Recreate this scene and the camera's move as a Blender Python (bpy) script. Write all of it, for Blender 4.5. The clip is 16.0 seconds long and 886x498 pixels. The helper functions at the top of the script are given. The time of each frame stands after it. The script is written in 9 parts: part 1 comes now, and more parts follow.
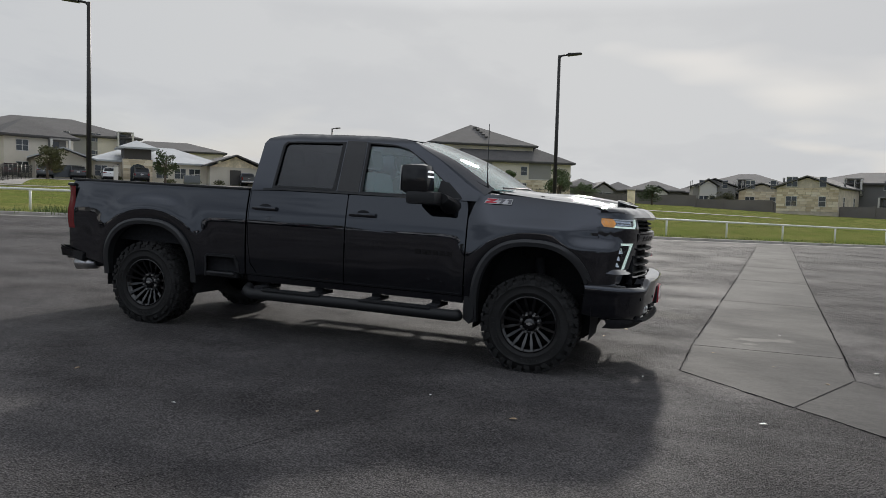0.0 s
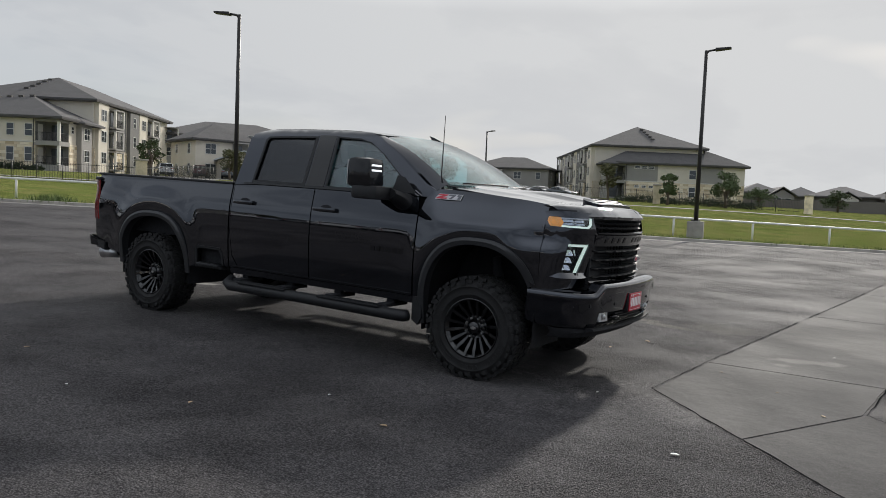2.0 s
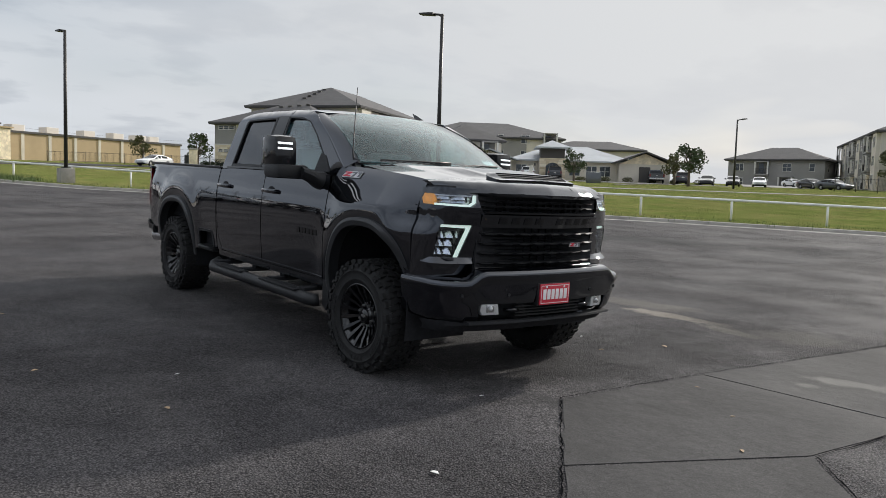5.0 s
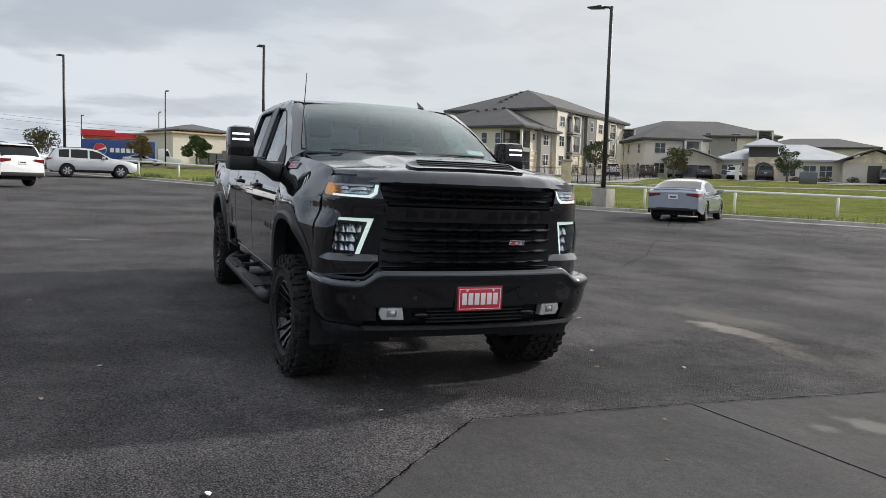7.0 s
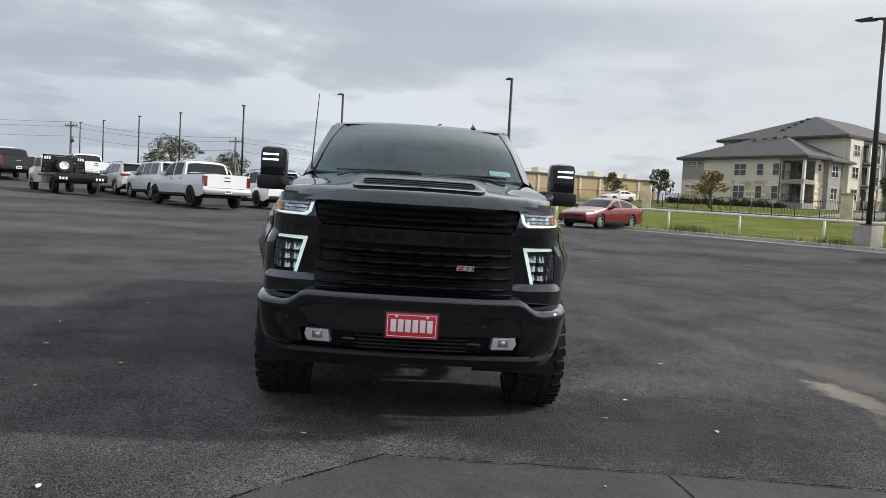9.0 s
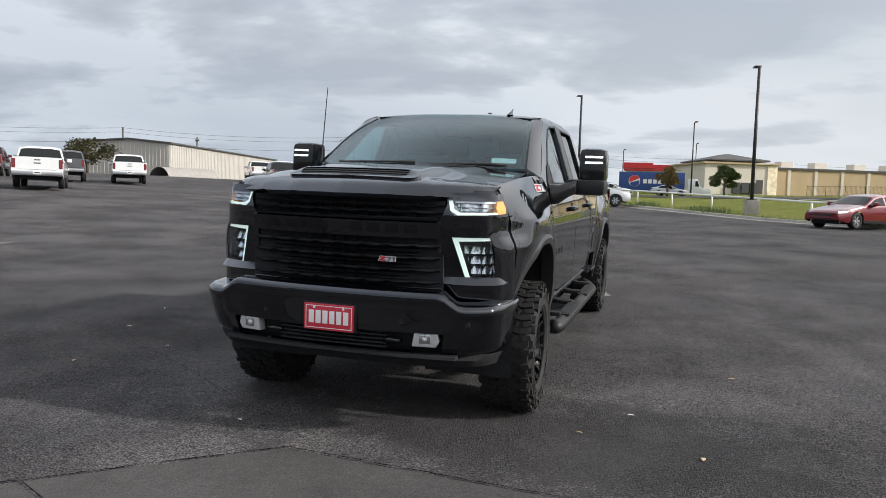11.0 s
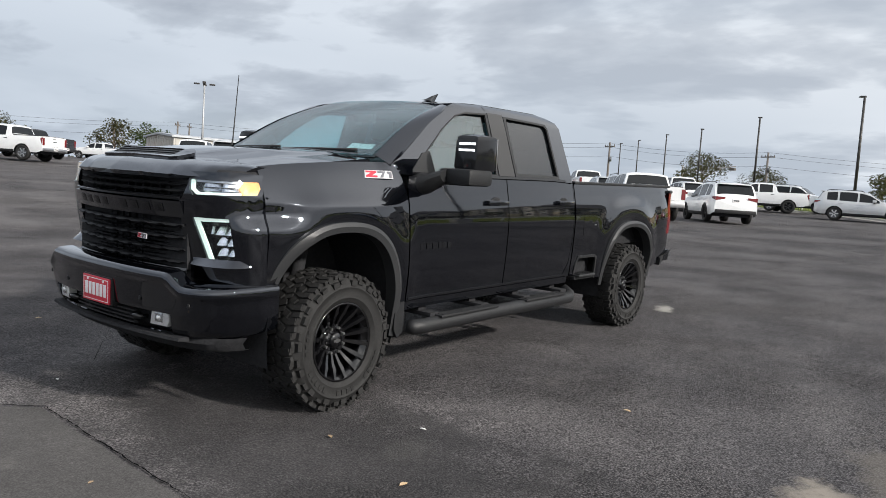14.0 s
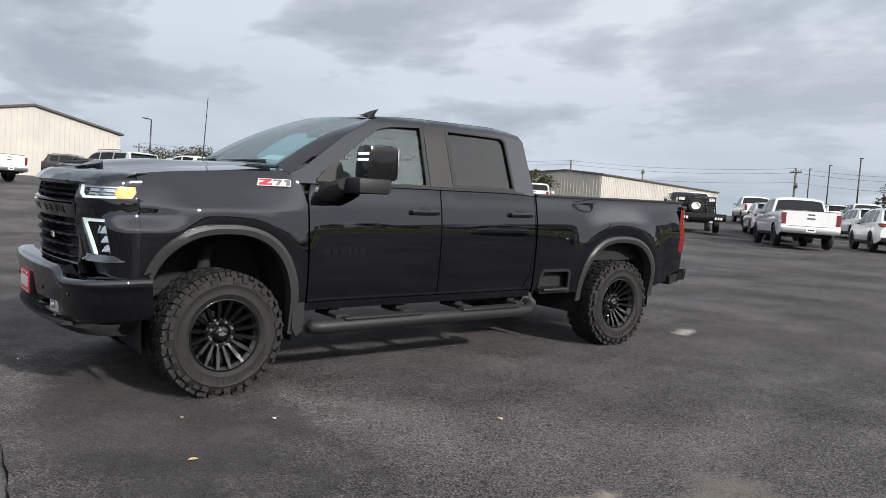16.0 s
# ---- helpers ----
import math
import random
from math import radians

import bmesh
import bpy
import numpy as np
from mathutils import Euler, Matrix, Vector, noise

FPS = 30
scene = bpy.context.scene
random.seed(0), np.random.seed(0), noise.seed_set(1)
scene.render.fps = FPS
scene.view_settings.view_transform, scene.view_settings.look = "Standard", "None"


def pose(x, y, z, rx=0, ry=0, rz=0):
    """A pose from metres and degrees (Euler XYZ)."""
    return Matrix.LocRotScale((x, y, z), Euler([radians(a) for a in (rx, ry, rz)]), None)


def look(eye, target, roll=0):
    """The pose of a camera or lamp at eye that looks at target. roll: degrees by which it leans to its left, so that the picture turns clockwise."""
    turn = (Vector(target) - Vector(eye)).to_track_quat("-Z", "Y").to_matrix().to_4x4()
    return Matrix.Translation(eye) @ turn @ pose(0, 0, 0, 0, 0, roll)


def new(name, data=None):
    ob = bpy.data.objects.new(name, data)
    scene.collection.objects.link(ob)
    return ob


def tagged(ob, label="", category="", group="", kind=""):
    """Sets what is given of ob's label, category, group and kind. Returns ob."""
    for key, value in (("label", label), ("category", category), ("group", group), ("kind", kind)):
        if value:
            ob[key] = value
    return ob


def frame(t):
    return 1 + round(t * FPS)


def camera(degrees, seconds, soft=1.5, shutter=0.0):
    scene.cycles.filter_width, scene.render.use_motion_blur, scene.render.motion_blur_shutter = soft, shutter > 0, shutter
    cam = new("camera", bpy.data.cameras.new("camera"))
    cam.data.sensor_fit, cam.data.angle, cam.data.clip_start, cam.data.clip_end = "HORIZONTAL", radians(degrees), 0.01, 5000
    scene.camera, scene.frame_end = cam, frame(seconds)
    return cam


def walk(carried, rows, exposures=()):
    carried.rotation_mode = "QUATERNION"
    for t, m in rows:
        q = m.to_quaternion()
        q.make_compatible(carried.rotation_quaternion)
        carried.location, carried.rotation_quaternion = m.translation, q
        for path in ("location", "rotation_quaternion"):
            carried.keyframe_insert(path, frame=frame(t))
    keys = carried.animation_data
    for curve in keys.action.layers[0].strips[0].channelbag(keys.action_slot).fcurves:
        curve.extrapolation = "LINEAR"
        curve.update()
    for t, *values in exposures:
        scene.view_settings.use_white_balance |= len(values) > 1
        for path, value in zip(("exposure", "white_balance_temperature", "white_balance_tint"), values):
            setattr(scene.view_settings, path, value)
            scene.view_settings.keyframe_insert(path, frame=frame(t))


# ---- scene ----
cam = camera(60.8, 16.0, 0.7)
LEVEL = pose(0, 0, 0, -0.54, 1.69, 0)   # the lot falls gently; the truck's own frame turned to true upright
PATH = [
    (0, (5.397, -7.373, 1.422), (4.752, -5.484, 1.299), 3.4),
    (0.5, (5.836, -7.164, 1.425), (5.099, -5.309, 1.299), 3.6),
    (1, (6.234, -6.918, 1.433), (5.405, -5.103, 1.295), 3.9),
    (1.5, (6.605, -6.608, 1.45), (5.674, -4.843, 1.318), 4.0),
    (2, (6.985, -6.298, 1.475), (5.938, -4.6, 1.332), 4.1),
    (2.5, (7.318, -5.915, 1.476), (6.18, -4.276, 1.335), 3.6),
    (3, (7.671, -5.571, 1.472), (6.443, -3.998, 1.336), 3.3),
    (3.5, (7.926, -5.15, 1.467), (6.616, -3.646, 1.321), 3.2),
    (3.7, (8.032, -5.0, 1.504), (6.692, -3.523, 1.347), 3.1),
    (5.8, (8.976, -3.243, 1.494), (7.299, -2.172, 1.285), 3.4),
    (6, (8.993, -3.026, 1.509), (7.29, -1.999, 1.295), 3.3),
    (6.5, (9.153, -2.526, 1.499), (7.383, -1.624, 1.268), 3.1),
    (7, (9.238, -2.043, 1.5), (7.408, -1.266, 1.283), 2.8),
    (7.5, (9.331, -1.545, 1.506), (7.44, -0.921, 1.311), 2.7),
    (8, (9.384, -1.044, 1.517), (7.446, -0.587, 1.326), 3.2),
    (8.5, (9.386, -0.536, 1.524), (7.413, -0.251, 1.354), 3.2),
    (9, (9.378, -0.028, 1.531), (7.388, 0.056, 1.356), 3.5),
    (9.2, (9.337, 0.151, 1.497), (7.345, 0.164, 1.32), 3.9),
    (11.3, (8.727, 2.093, 1.515), (6.857, 1.416, 1.298), 2.6),
    (11.5, (8.624, 2.238, 1.519), (6.774, 1.515, 1.282), 3.4),
    (12, (8.33, 2.642, 1.529), (6.531, 1.802, 1.29), 3.3),
    (12.5, (8.084, 3.086, 1.536), (6.343, 2.132, 1.3), 3.3),
    (13, (7.756, 3.471, 1.519), (6.068, 2.421, 1.295), 3.5),
    (13.5, (7.501, 3.905, 1.51), (5.878, 2.755, 1.301), 3.4),
    (14, (7.219, 4.278, 1.501), (5.659, 3.044, 1.29), 3.2),
    (14.5, (6.931, 4.655, 1.5), (5.436, 3.341, 1.297), 3.1),
    (15, (6.672, 5.066, 1.507), (5.264, 3.658, 1.317), 3.3),
    (15.5, (6.309, 5.418, 1.459), (4.989, 3.922, 1.311), 3.2),
    (16, (5.962, 5.784, 1.465), (4.735, 4.213, 1.304), 3.0),
]
walk(cam, [(t, LEVEL @ look(eye, target, roll)) for t, eye, target, roll in PATH], [(0.0, -0.10), (1.5, -0.05), (3.5, 0.08), (6.0, 0.20), (7.5, 0.28), (9.0, 0.26), (12.0, 0.34), (16.0, 0.36)])

# ---- light ----
SUN_EL, SUN_AZ = 27.5, 95.0   # degrees up; degrees from +x towards +y
SUN_DIR = Vector((math.cos(radians(SUN_EL)) * math.cos(radians(SUN_AZ)), math.cos(radians(SUN_EL)) * math.sin(radians(SUN_AZ)), math.sin(radians(SUN_EL))))
world = bpy.data.worlds.new("sky")
scene.world = world
world.use_nodes = True
_n, _l = world.node_tree.nodes, world.node_tree.links
_n.clear()


def wnode(kind, **kw):
    nd = _n.new(kind)
    for k, v in kw.items():
        nd.inputs[k].default_value = v
    return nd


def wmath(op, a, b=None, clamp=False):
    nd = _n.new("ShaderNodeMath")
    nd.operation, nd.use_clamp = op, clamp
    for i, v in enumerate((a, b)):
        if v is None:
            continue
        if isinstance(v, (int, float)):
            nd.inputs[i].default_value = v
        else:
            _l.new(v, nd.inputs[i])
    return nd.outputs[0]


def wramp(src, stops):
    nd = _n.new("ShaderNodeValToRGB")
    el = nd.color_ramp.elements
    while len(el) < len(stops):
        el.new(0.5)
    for e, (p, c) in zip(el, stops):
        e.position, e.color = p, (*c, 1) if len(c) == 3 else c
    _l.new(src, nd.inputs[0])
    return nd.outputs[0]


def wmix(fac, a, b, blend="MIX"):
    nd = _n.new("ShaderNodeMix")
    nd.data_type, nd.blend_type = "RGBA", blend
    for sock, v in ((nd.inputs[0], fac), (nd.inputs[6], a), (nd.inputs[7], b)):
        if isinstance(v, (int, float)):
            sock.default_value = v
        elif isinstance(v, tuple):
            sock.default_value = (*v, 1)
        else:
            _l.new(v, sock)
    return nd.outputs[2]


_sky = _n.new("ShaderNodeTexSky")
_sky.sky_type, _sky.sun_disc = "NISHITA", False
_sky.sun_elevation, _sky.sun_rotation = radians(SUN_EL), radians(90 - SUN_AZ)
_sky.dust_density, _sky.altitude = 2.5, 200
_tc = _n.new("ShaderNodeTexCoord")
_sep = _n.new("ShaderNodeSeparateXYZ")
_l.new(_tc.outputs["Generated"], _sep.inputs[0])
# cloud deck: directions thrown on a flat layer overhead
_zz = wmath("MAXIMUM", wmath("ADD", _sep.outputs[2], 0.16), 0.05)
_comb = _n.new("ShaderNodeCombineXYZ")
_l.new(wmath("DIVIDE", _sep.outputs[0], _zz), _comb.inputs[0])
_l.new(wmath("DIVIDE", _sep.outputs[1], _zz), _comb.inputs[1])


def cloud_noise(scale, detail, rough, offset, stretch=(1, 1, 1)):
    mp = _n.new("ShaderNodeMapping")
    mp.inputs["Location"].default_value = offset
    mp.inputs["Scale"].default_value = stretch
    mp.inputs["Rotation"].default_value = (0, 0, radians(35))
    _l.new(_comb.outputs[0], mp.inputs["Vector"])
    nz = wnode("ShaderNodeTexNoise", Scale=scale, Detail=detail, Roughness=rough, Distortion=0.25)
    _l.new(mp.outputs[0], nz.inputs["Vector"])
    return nz.outputs[0]


_dot = _n.new("ShaderNodeVectorMath")
_dot.operation = "DOT_PRODUCT"
_l.new(_tc.outputs["Generated"], _dot.inputs[0])
_dot.inputs[1].default_value = SUN_DIR
_toward = wmath("MULTIPLY_ADD", _dot.outputs["Value"], 0.5)
_n[-1].inputs[2].default_value = 0.5
_big = cloud_noise(0.30, 4, 0.5, (3.1, 1.7, 0))
_small = cloud_noise(0.95, 5, 0.50, (0.4, 5.2, 0), (1.0, 0.85, 1))
_fine = cloud_noise(2.6, 6, 0.6, (2.4, 0.7, 0), (1.0, 0.7, 1))
_patch = wmath("MULTIPLY_ADD", _fine, 0.22)
_l.new(wmath("MULTIPLY", _small, 0.78), _n[-2].inputs[2])
_dark = wramp(_patch, [(0.48, (0, 0, 0)), (0.52, (0.62, 0.62, 0.62)), (0.575, (1, 1, 1))])
_cover = wramp(_big, [(0.30, (0.55, 0.55, 0.55)), (0.48, (1, 1, 1))])
# thin bright overcast, grey bellies away from the sun, a bright veil towards it
_veil = wramp(_toward, [(0.0, (0.48, 0.54, 0.62)), (0.5, (0.62, 0.66, 0.71)), (0.8, (0.595, 0.615, 0.64)), (1.0, (0.69, 0.695, 0.70))])
_belly = wramp(_toward, [(0.0, (0.255, 0.29, 0.35)), (0.5, (0.36, 0.40, 0.46)), (0.8, (0.53, 0.555, 0.59)), (1.0, (0.65, 0.655, 0.665))])
_deck = wmix(wmath("MULTIPLY", _dark, 0.85), _veil, _belly)
_skyscaled = wmix(1.0, _sky.outputs[0], (0.10, 0.10, 0.10), "MULTIPLY")
# a blue-grey bank low over the horizon, away from the sun
_low = wramp(_sep.outputs[2], [(0.0, (1, 1, 1)), (0.09, (0.8, 0.8, 0.8)), (0.20, (0, 0, 0))])
_away = wramp(_toward, [(0.35, (1, 1, 1)), (0.62, (0, 0, 0))])
_bank = wmath("MULTIPLY", wmath("MULTIPLY", _low, _away), wramp(cloud_noise(0.5, 5, 0.55, (7.7, 2.2, 0)), [(0.40, (0.25, 0.25, 0.25)), (0.58, (0.85, 0.85, 0.85))]))
_all = wmix(_bank, wmix(_cover, _skyscaled, _deck), (0.375, 0.43, 0.50))
# thinner, brighter cloud high up on the side away from the sun
_thin = wmath("MULTIPLY", wramp(_sep.outputs[2], [(0.42, (0, 0, 0)), (0.70, (1, 1, 1))]), wramp(_toward, [(0.40, (1, 1, 1)), (0.68, (0, 0, 0))]))
_all = wmix(_thin, _all, (0.84, 0.91, 1.02))
_glow = wmath("MULTIPLY", wramp(_sep.outputs[2], [(0.24, (0, 0, 0)), (0.40, (1, 1, 1)), (0.56, (0.85, 0.85, 0.85)), (0.80, (0.15, 0.15, 0.15))]), wramp(_toward, [(0.55, (0, 0, 0)), (0.88, (1, 1, 1))]))
_all = wmix(_glow, _all, (1.45, 1.45, 1.44))
_bg = _n.new("ShaderNodeBackground")
_bg.inputs["Strength"].default_value = 1.0
_l.new(_all, _bg.inputs[0])
_out = _n.new("ShaderNodeOutputWorld")
_l.new(_bg.outputs[0], _out.inputs[0])

_sun = new("sun", bpy.data.lights.new("sun", "SUN"))
_sun.data.energy, _sun.data.angle, _sun.data.color = 3.8, radians(3.0), (1.0, 0.95, 0.88)
_sun.matrix_world = look(SUN_DIR * 50, (0, 0, 0))

# ---- materials ----
def material(name, color, rough=0.5, metal=0.0, grain=0.0, grain_scale=40.0, blotch=0.0, blotch_scale=3.0, bump=0.0, bump_scale=60.0, coat=0.0, emit=0.0, rand=0.0, spec=0.5, wear=None, rough_var=0.0, detail=6.0):
    m = bpy.data.materials.new(name)
    m.use_nodes = True
    nt = m.node_tree
    b = nt.nodes["Principled BSDF"]
    b.inputs["Base Color"].default_value = (*color, 1)
    b.inputs["Roughness"].default_value = rough
    b.inputs["Metallic"].default_value = metal
    b.inputs["Specular IOR Level"].default_value = spec
    b.inputs["Coat Weight"].default_value = coat
    b.inputs["Coat Roughness"].default_value = 0.02
    if emit:
        b.inputs["Emission Color"].default_value = (*color, 1)
        b.inputs["Emission Strength"].default_value = emit
    tc = nt.nodes.new("ShaderNodeTexCoord")

    def tex(scale, det=detail, rough_=0.6):
        nz = nt.nodes.new("ShaderNodeTexNoise")
        nz.inputs["Scale"].default_value, nz.inputs["Detail"].default_value, nz.inputs["Roughness"].default_value = scale, det, rough_
        nt.links.new(tc.outputs["Object"], nz.inputs["Vector"])
        return nz.outputs[0]

    col = None

    def vary(src, amount):
        nonlocal col
        mr = nt.nodes.new("ShaderNodeMapRange")
        mr.inputs[1].default_value, mr.inputs[2].default_value = 0.25, 0.75
        mr.inputs[3].default_value, mr.inputs[4].default_value = 1 - amount, 1 + amount
        nt.links.new(src, mr.inputs[0])
        mx = nt.nodes.new("ShaderNodeMix")
        mx.data_type, mx.blend_type = "RGBA", "MULTIPLY"
        mx.inputs[0].default_value = 1
        if col is None:
            mx.inputs[6].default_value = (*color, 1)
        else:
            nt.links.new(col, mx.inputs[6])
        nt.links.new(mr.outputs[0], mx.inputs[7])
        col = mx.outputs[2]

    if grain:
        vary(tex(grain_scale), grain)
    if blotch:
        vary(tex(blotch_scale, 4), blotch)
    if rand:
        oi = nt.nodes.new("ShaderNodeObjectInfo")
        vary(oi.outputs["Random"], rand)
    if col is not None:
        nt.links.new(col, b.inputs["Base Color"])
    if rough_var:
        mr = nt.nodes.new("ShaderNodeMapRange")
        mr.inputs[3].default_value, mr.inputs[4].default_value = max(0.02, rough - rough_var), min(1, rough + rough_var)
        nt.links.new(tex(blotch_scale * 1.7, 5), mr.inputs[0])
        nt.links.new(mr.outputs[0], b.inputs["Roughness"])
    if bump:
        bp = nt.nodes.new("ShaderNodeBump")
        bp.inputs["Strength"].default_value, bp.inputs["Distance"].default_value = bump, 0.01
        nt.links.new(tex(bump_scale), bp.inputs["Height"])
        nt.links.new(bp.outputs[0], b.inputs["Normal"])
    return m


def glass(name, color, see=0.5, rough=0.02, gloss=(0.9, 0.075)):
    """Tinted pane: part clear, part body, with a true gloss on top."""
    m = bpy.data.materials.new(name)
    m.use_nodes = True
    nt = m.node_tree
    nt.nodes.clear()
    out = nt.nodes.new("ShaderNodeOutputMaterial")
    tr = nt.nodes.new("ShaderNodeBsdfTransparent")
    tr.inputs[0].default_value = (*color, 1)
    gl = nt.nodes.new("ShaderNodeBsdfGlossy")
    gl.inputs["Roughness"].default_value = rough
    df = nt.nodes.new("ShaderNodeBsdfDiffuse")
    df.inputs[0].default_value = (0.012, 0.015, 0.018, 1)
    m1 = nt.nodes.new("ShaderNodeMixShader")
    m1.inputs[0].default_value = see
    nt.links.new(df.outputs[0], m1.inputs[1])
    nt.links.new(tr.outputs[0], m1.inputs[2])
    lw = nt.nodes.new("ShaderNodeLayerWeight")
    lw.inputs[0].default_value = 0.5
    pw = nt.nodes.new("ShaderNodeMath")
    pw.operation = "POWER"
    pw.inputs[1].default_value = 3.9
    nt.links.new(lw.outputs["Facing"], pw.inputs[0])
    fr = nt.nodes.new("ShaderNodeMath")
    fr.operation, fr.use_clamp = "MULTIPLY_ADD", True
    fr.inputs[1].default_value, fr.inputs[2].default_value = gloss
    nt.links.new(pw.outputs[0], fr.inputs[0])
    m2 = nt.nodes.new("ShaderNodeMixShader")
    nt.links.new(fr.outputs[0], m2.inputs[0])
    nt.links.new(m1.outputs[0], m2.inputs[1])
    nt.links.new(gl.outputs[0], m2.inputs[2])
    nt.links.new(m2.outputs[0], out.inputs[0])
    return m


def ground_material(name, fine, coarse, stains, streak=None, bump=0.5, rough=(0.55, 0.85), speck=0.0, spec=0.22, spots=(), pebble=62):
    """Aggregate, patches and stains at three scales in world metres."""
    m = bpy.data.materials.new(name)
    m.use_nodes = True
    nt = m.node_tree
    b = nt.nodes["Principled BSDF"]
    b.inputs["Specular IOR Level"].default_value = spec
    b.inputs["Diffuse Roughness"].default_value = 0.4
    tc = nt.nodes.new("ShaderNodeTexCoord")

    def tex(scale, det=8, rg=0.6, stretch=None):
        nz = nt.nodes.new("ShaderNodeTexNoise")
        nz.inputs["Scale"].default_value, nz.inputs["Detail"].default_value, nz.inputs["Roughness"].default_value = scale, det, rg
        src = tc.outputs["Object"]
        if stretch:
            mp = nt.nodes.new("ShaderNodeMapping")
            mp.inputs["Scale"].default_value = stretch
            mp.inputs["Rotation"].default_value = (0, 0, radians(8))
            nt.links.new(src, mp.inputs[0])
            src = mp.outputs[0]
        nt.links.new(src, nz.inputs["Vector"])
        return nz.outputs[0]

    def ramp(src, stops):
        nd = nt.nodes.new("ShaderNodeValToRGB")
        el = nd.color_ramp.elements
        while len(el) < len(stops):
            el.new(0.5)
        for e, (p, c) in zip(el, stops):
            e.position, e.color = p, (*c, 1)
        nt.links.new(src, nd.inputs[0])
        return nd.outputs[0]

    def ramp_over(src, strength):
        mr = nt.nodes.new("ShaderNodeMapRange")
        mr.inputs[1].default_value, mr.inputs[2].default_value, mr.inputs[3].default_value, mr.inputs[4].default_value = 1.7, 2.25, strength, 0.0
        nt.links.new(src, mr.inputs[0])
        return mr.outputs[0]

    def mix(fac, a, c, blend="MIX"):
        nd = nt.nodes.new("ShaderNodeMix")
        nd.data_type, nd.blend_type = "RGBA", blend
        for sock, v in ((nd.inputs[0], fac), (nd.inputs[6], a), (nd.inputs[7], c)):
            if isinstance(v, (int, float)):
                sock.default_value = v
            elif isinstance(v, tuple):
                sock.default_value = (*v, 1)
            else:
                nt.links.new(v, sock)
        return nd.outputs[2]

    base = mix(ramp(tex(0.35, 10, 0.68), [(0.43, (0, 0, 0)), (0.58, (1, 1, 1))]), fine, coarse)
    base = mix(1.0, base, ramp(tex(1.9, 10, 0.72, (0.55, 1.3, 1)), [(0.3, (0.84, 0.84, 0.845)), (0.7, (1.15, 1.145, 1.135))]), "MULTIPLY")
    grainy = 1.0 if bump >= 0.5 else 0.35   # trowelled surfaces show little aggregate
    base = mix(grainy, base, ramp(tex(95, 3, 0.7), [(0.3, (0.42, 0.42, 0.42)), (0.5, (1, 1, 1)), (0.70, (1.9, 1.9, 1.9))]), "MULTIPLY")
    vp = nt.nodes.new("ShaderNodeTexVoronoi")
    vp.inputs["Scale"].default_value, vp.inputs["Randomness"].default_value = pebble, 1.0
    nt.links.new(tc.outputs["Object"], vp.inputs["Vector"])
    base = mix(grainy, base, ramp(vp.outputs["Distance"], [(0.12, (1.32, 1.31, 1.29)), (0.42, (1.02, 1.02, 1.02)), (0.72, (0.36, 0.36, 0.37))]), "MULTIPLY")
    base = mix(grainy, base, ramp(tex(26, 5, 0.7), [(0.32, (0.72, 0.72, 0.72)), (0.5, (1, 1, 1)), (0.68, (1.35, 1.35, 1.35))]), "MULTIPLY")
    if streak:
        base = mix(ramp(tex(0.5, 7, 0.65, (0.35, 2.2, 1)), [(0.56, (0, 0, 0)), (0.75, (0.32, 0.32, 0.32))]), base, streak)
    base = mix(ramp(tex(0.9, 9, 0.7), [(0.63, (0, 0, 0)), (0.76, (0.6, 0.6, 0.6))]), base, stains)
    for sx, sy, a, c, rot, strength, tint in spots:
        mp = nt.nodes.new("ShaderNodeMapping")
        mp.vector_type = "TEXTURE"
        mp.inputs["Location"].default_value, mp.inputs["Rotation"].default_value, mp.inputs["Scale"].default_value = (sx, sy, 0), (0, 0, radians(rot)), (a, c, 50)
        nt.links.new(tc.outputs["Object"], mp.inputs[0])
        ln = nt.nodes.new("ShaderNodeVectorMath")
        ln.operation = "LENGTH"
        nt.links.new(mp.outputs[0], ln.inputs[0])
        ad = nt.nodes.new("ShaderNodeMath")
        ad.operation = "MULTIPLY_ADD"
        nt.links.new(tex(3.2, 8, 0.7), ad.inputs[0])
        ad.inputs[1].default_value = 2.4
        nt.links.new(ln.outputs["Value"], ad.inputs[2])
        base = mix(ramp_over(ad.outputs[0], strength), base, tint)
    if speck:
        vo = nt.nodes.new("ShaderNodeTexVoronoi")
        vo.inputs["Scale"].default_value = 70
        nt.links.new(tc.outputs["Object"], vo.inputs["Vector"])
        base = mix(ramp(vo.outputs["Distance"], [(0.05, (speck, speck, speck)), (0.16, (0, 0, 0))]), base, (0.30, 0.28, 0.26))
    nt.links.new(base, b.inputs["Base Color"])
    mr = nt.nodes.new("ShaderNodeMapRange")
    mr.inputs[1].default_value, mr.inputs[2].default_value = 0.35, 0.65
    mr.inputs[3].default_value, mr.inputs[4].default_value = rough
    nt.links.new(tex(0.8, 5), mr.inputs[0])
    nt.links.new(mr.outputs[0], b.inputs["Roughness"])
    bp = nt.nodes.new("ShaderNodeBump")
    bp.inputs["Strength"].default_value, bp.inputs["Distance"].default_value = bump, 0.016
    inv = nt.nodes.new("ShaderNodeMath")
    inv.operation = "SUBTRACT"
    inv.inputs[0].default_value = 1.0
    nt.links.new(vp.outputs["Distance"], inv.inputs[1])
    grit = nt.nodes.new("ShaderNodeMath")
    grit.operation = "MULTIPLY_ADD"
    grit.inputs[1].default_value = 1.5
    nt.links.new(tex(pebble * 0.62, 4, 0.75), grit.inputs[0])
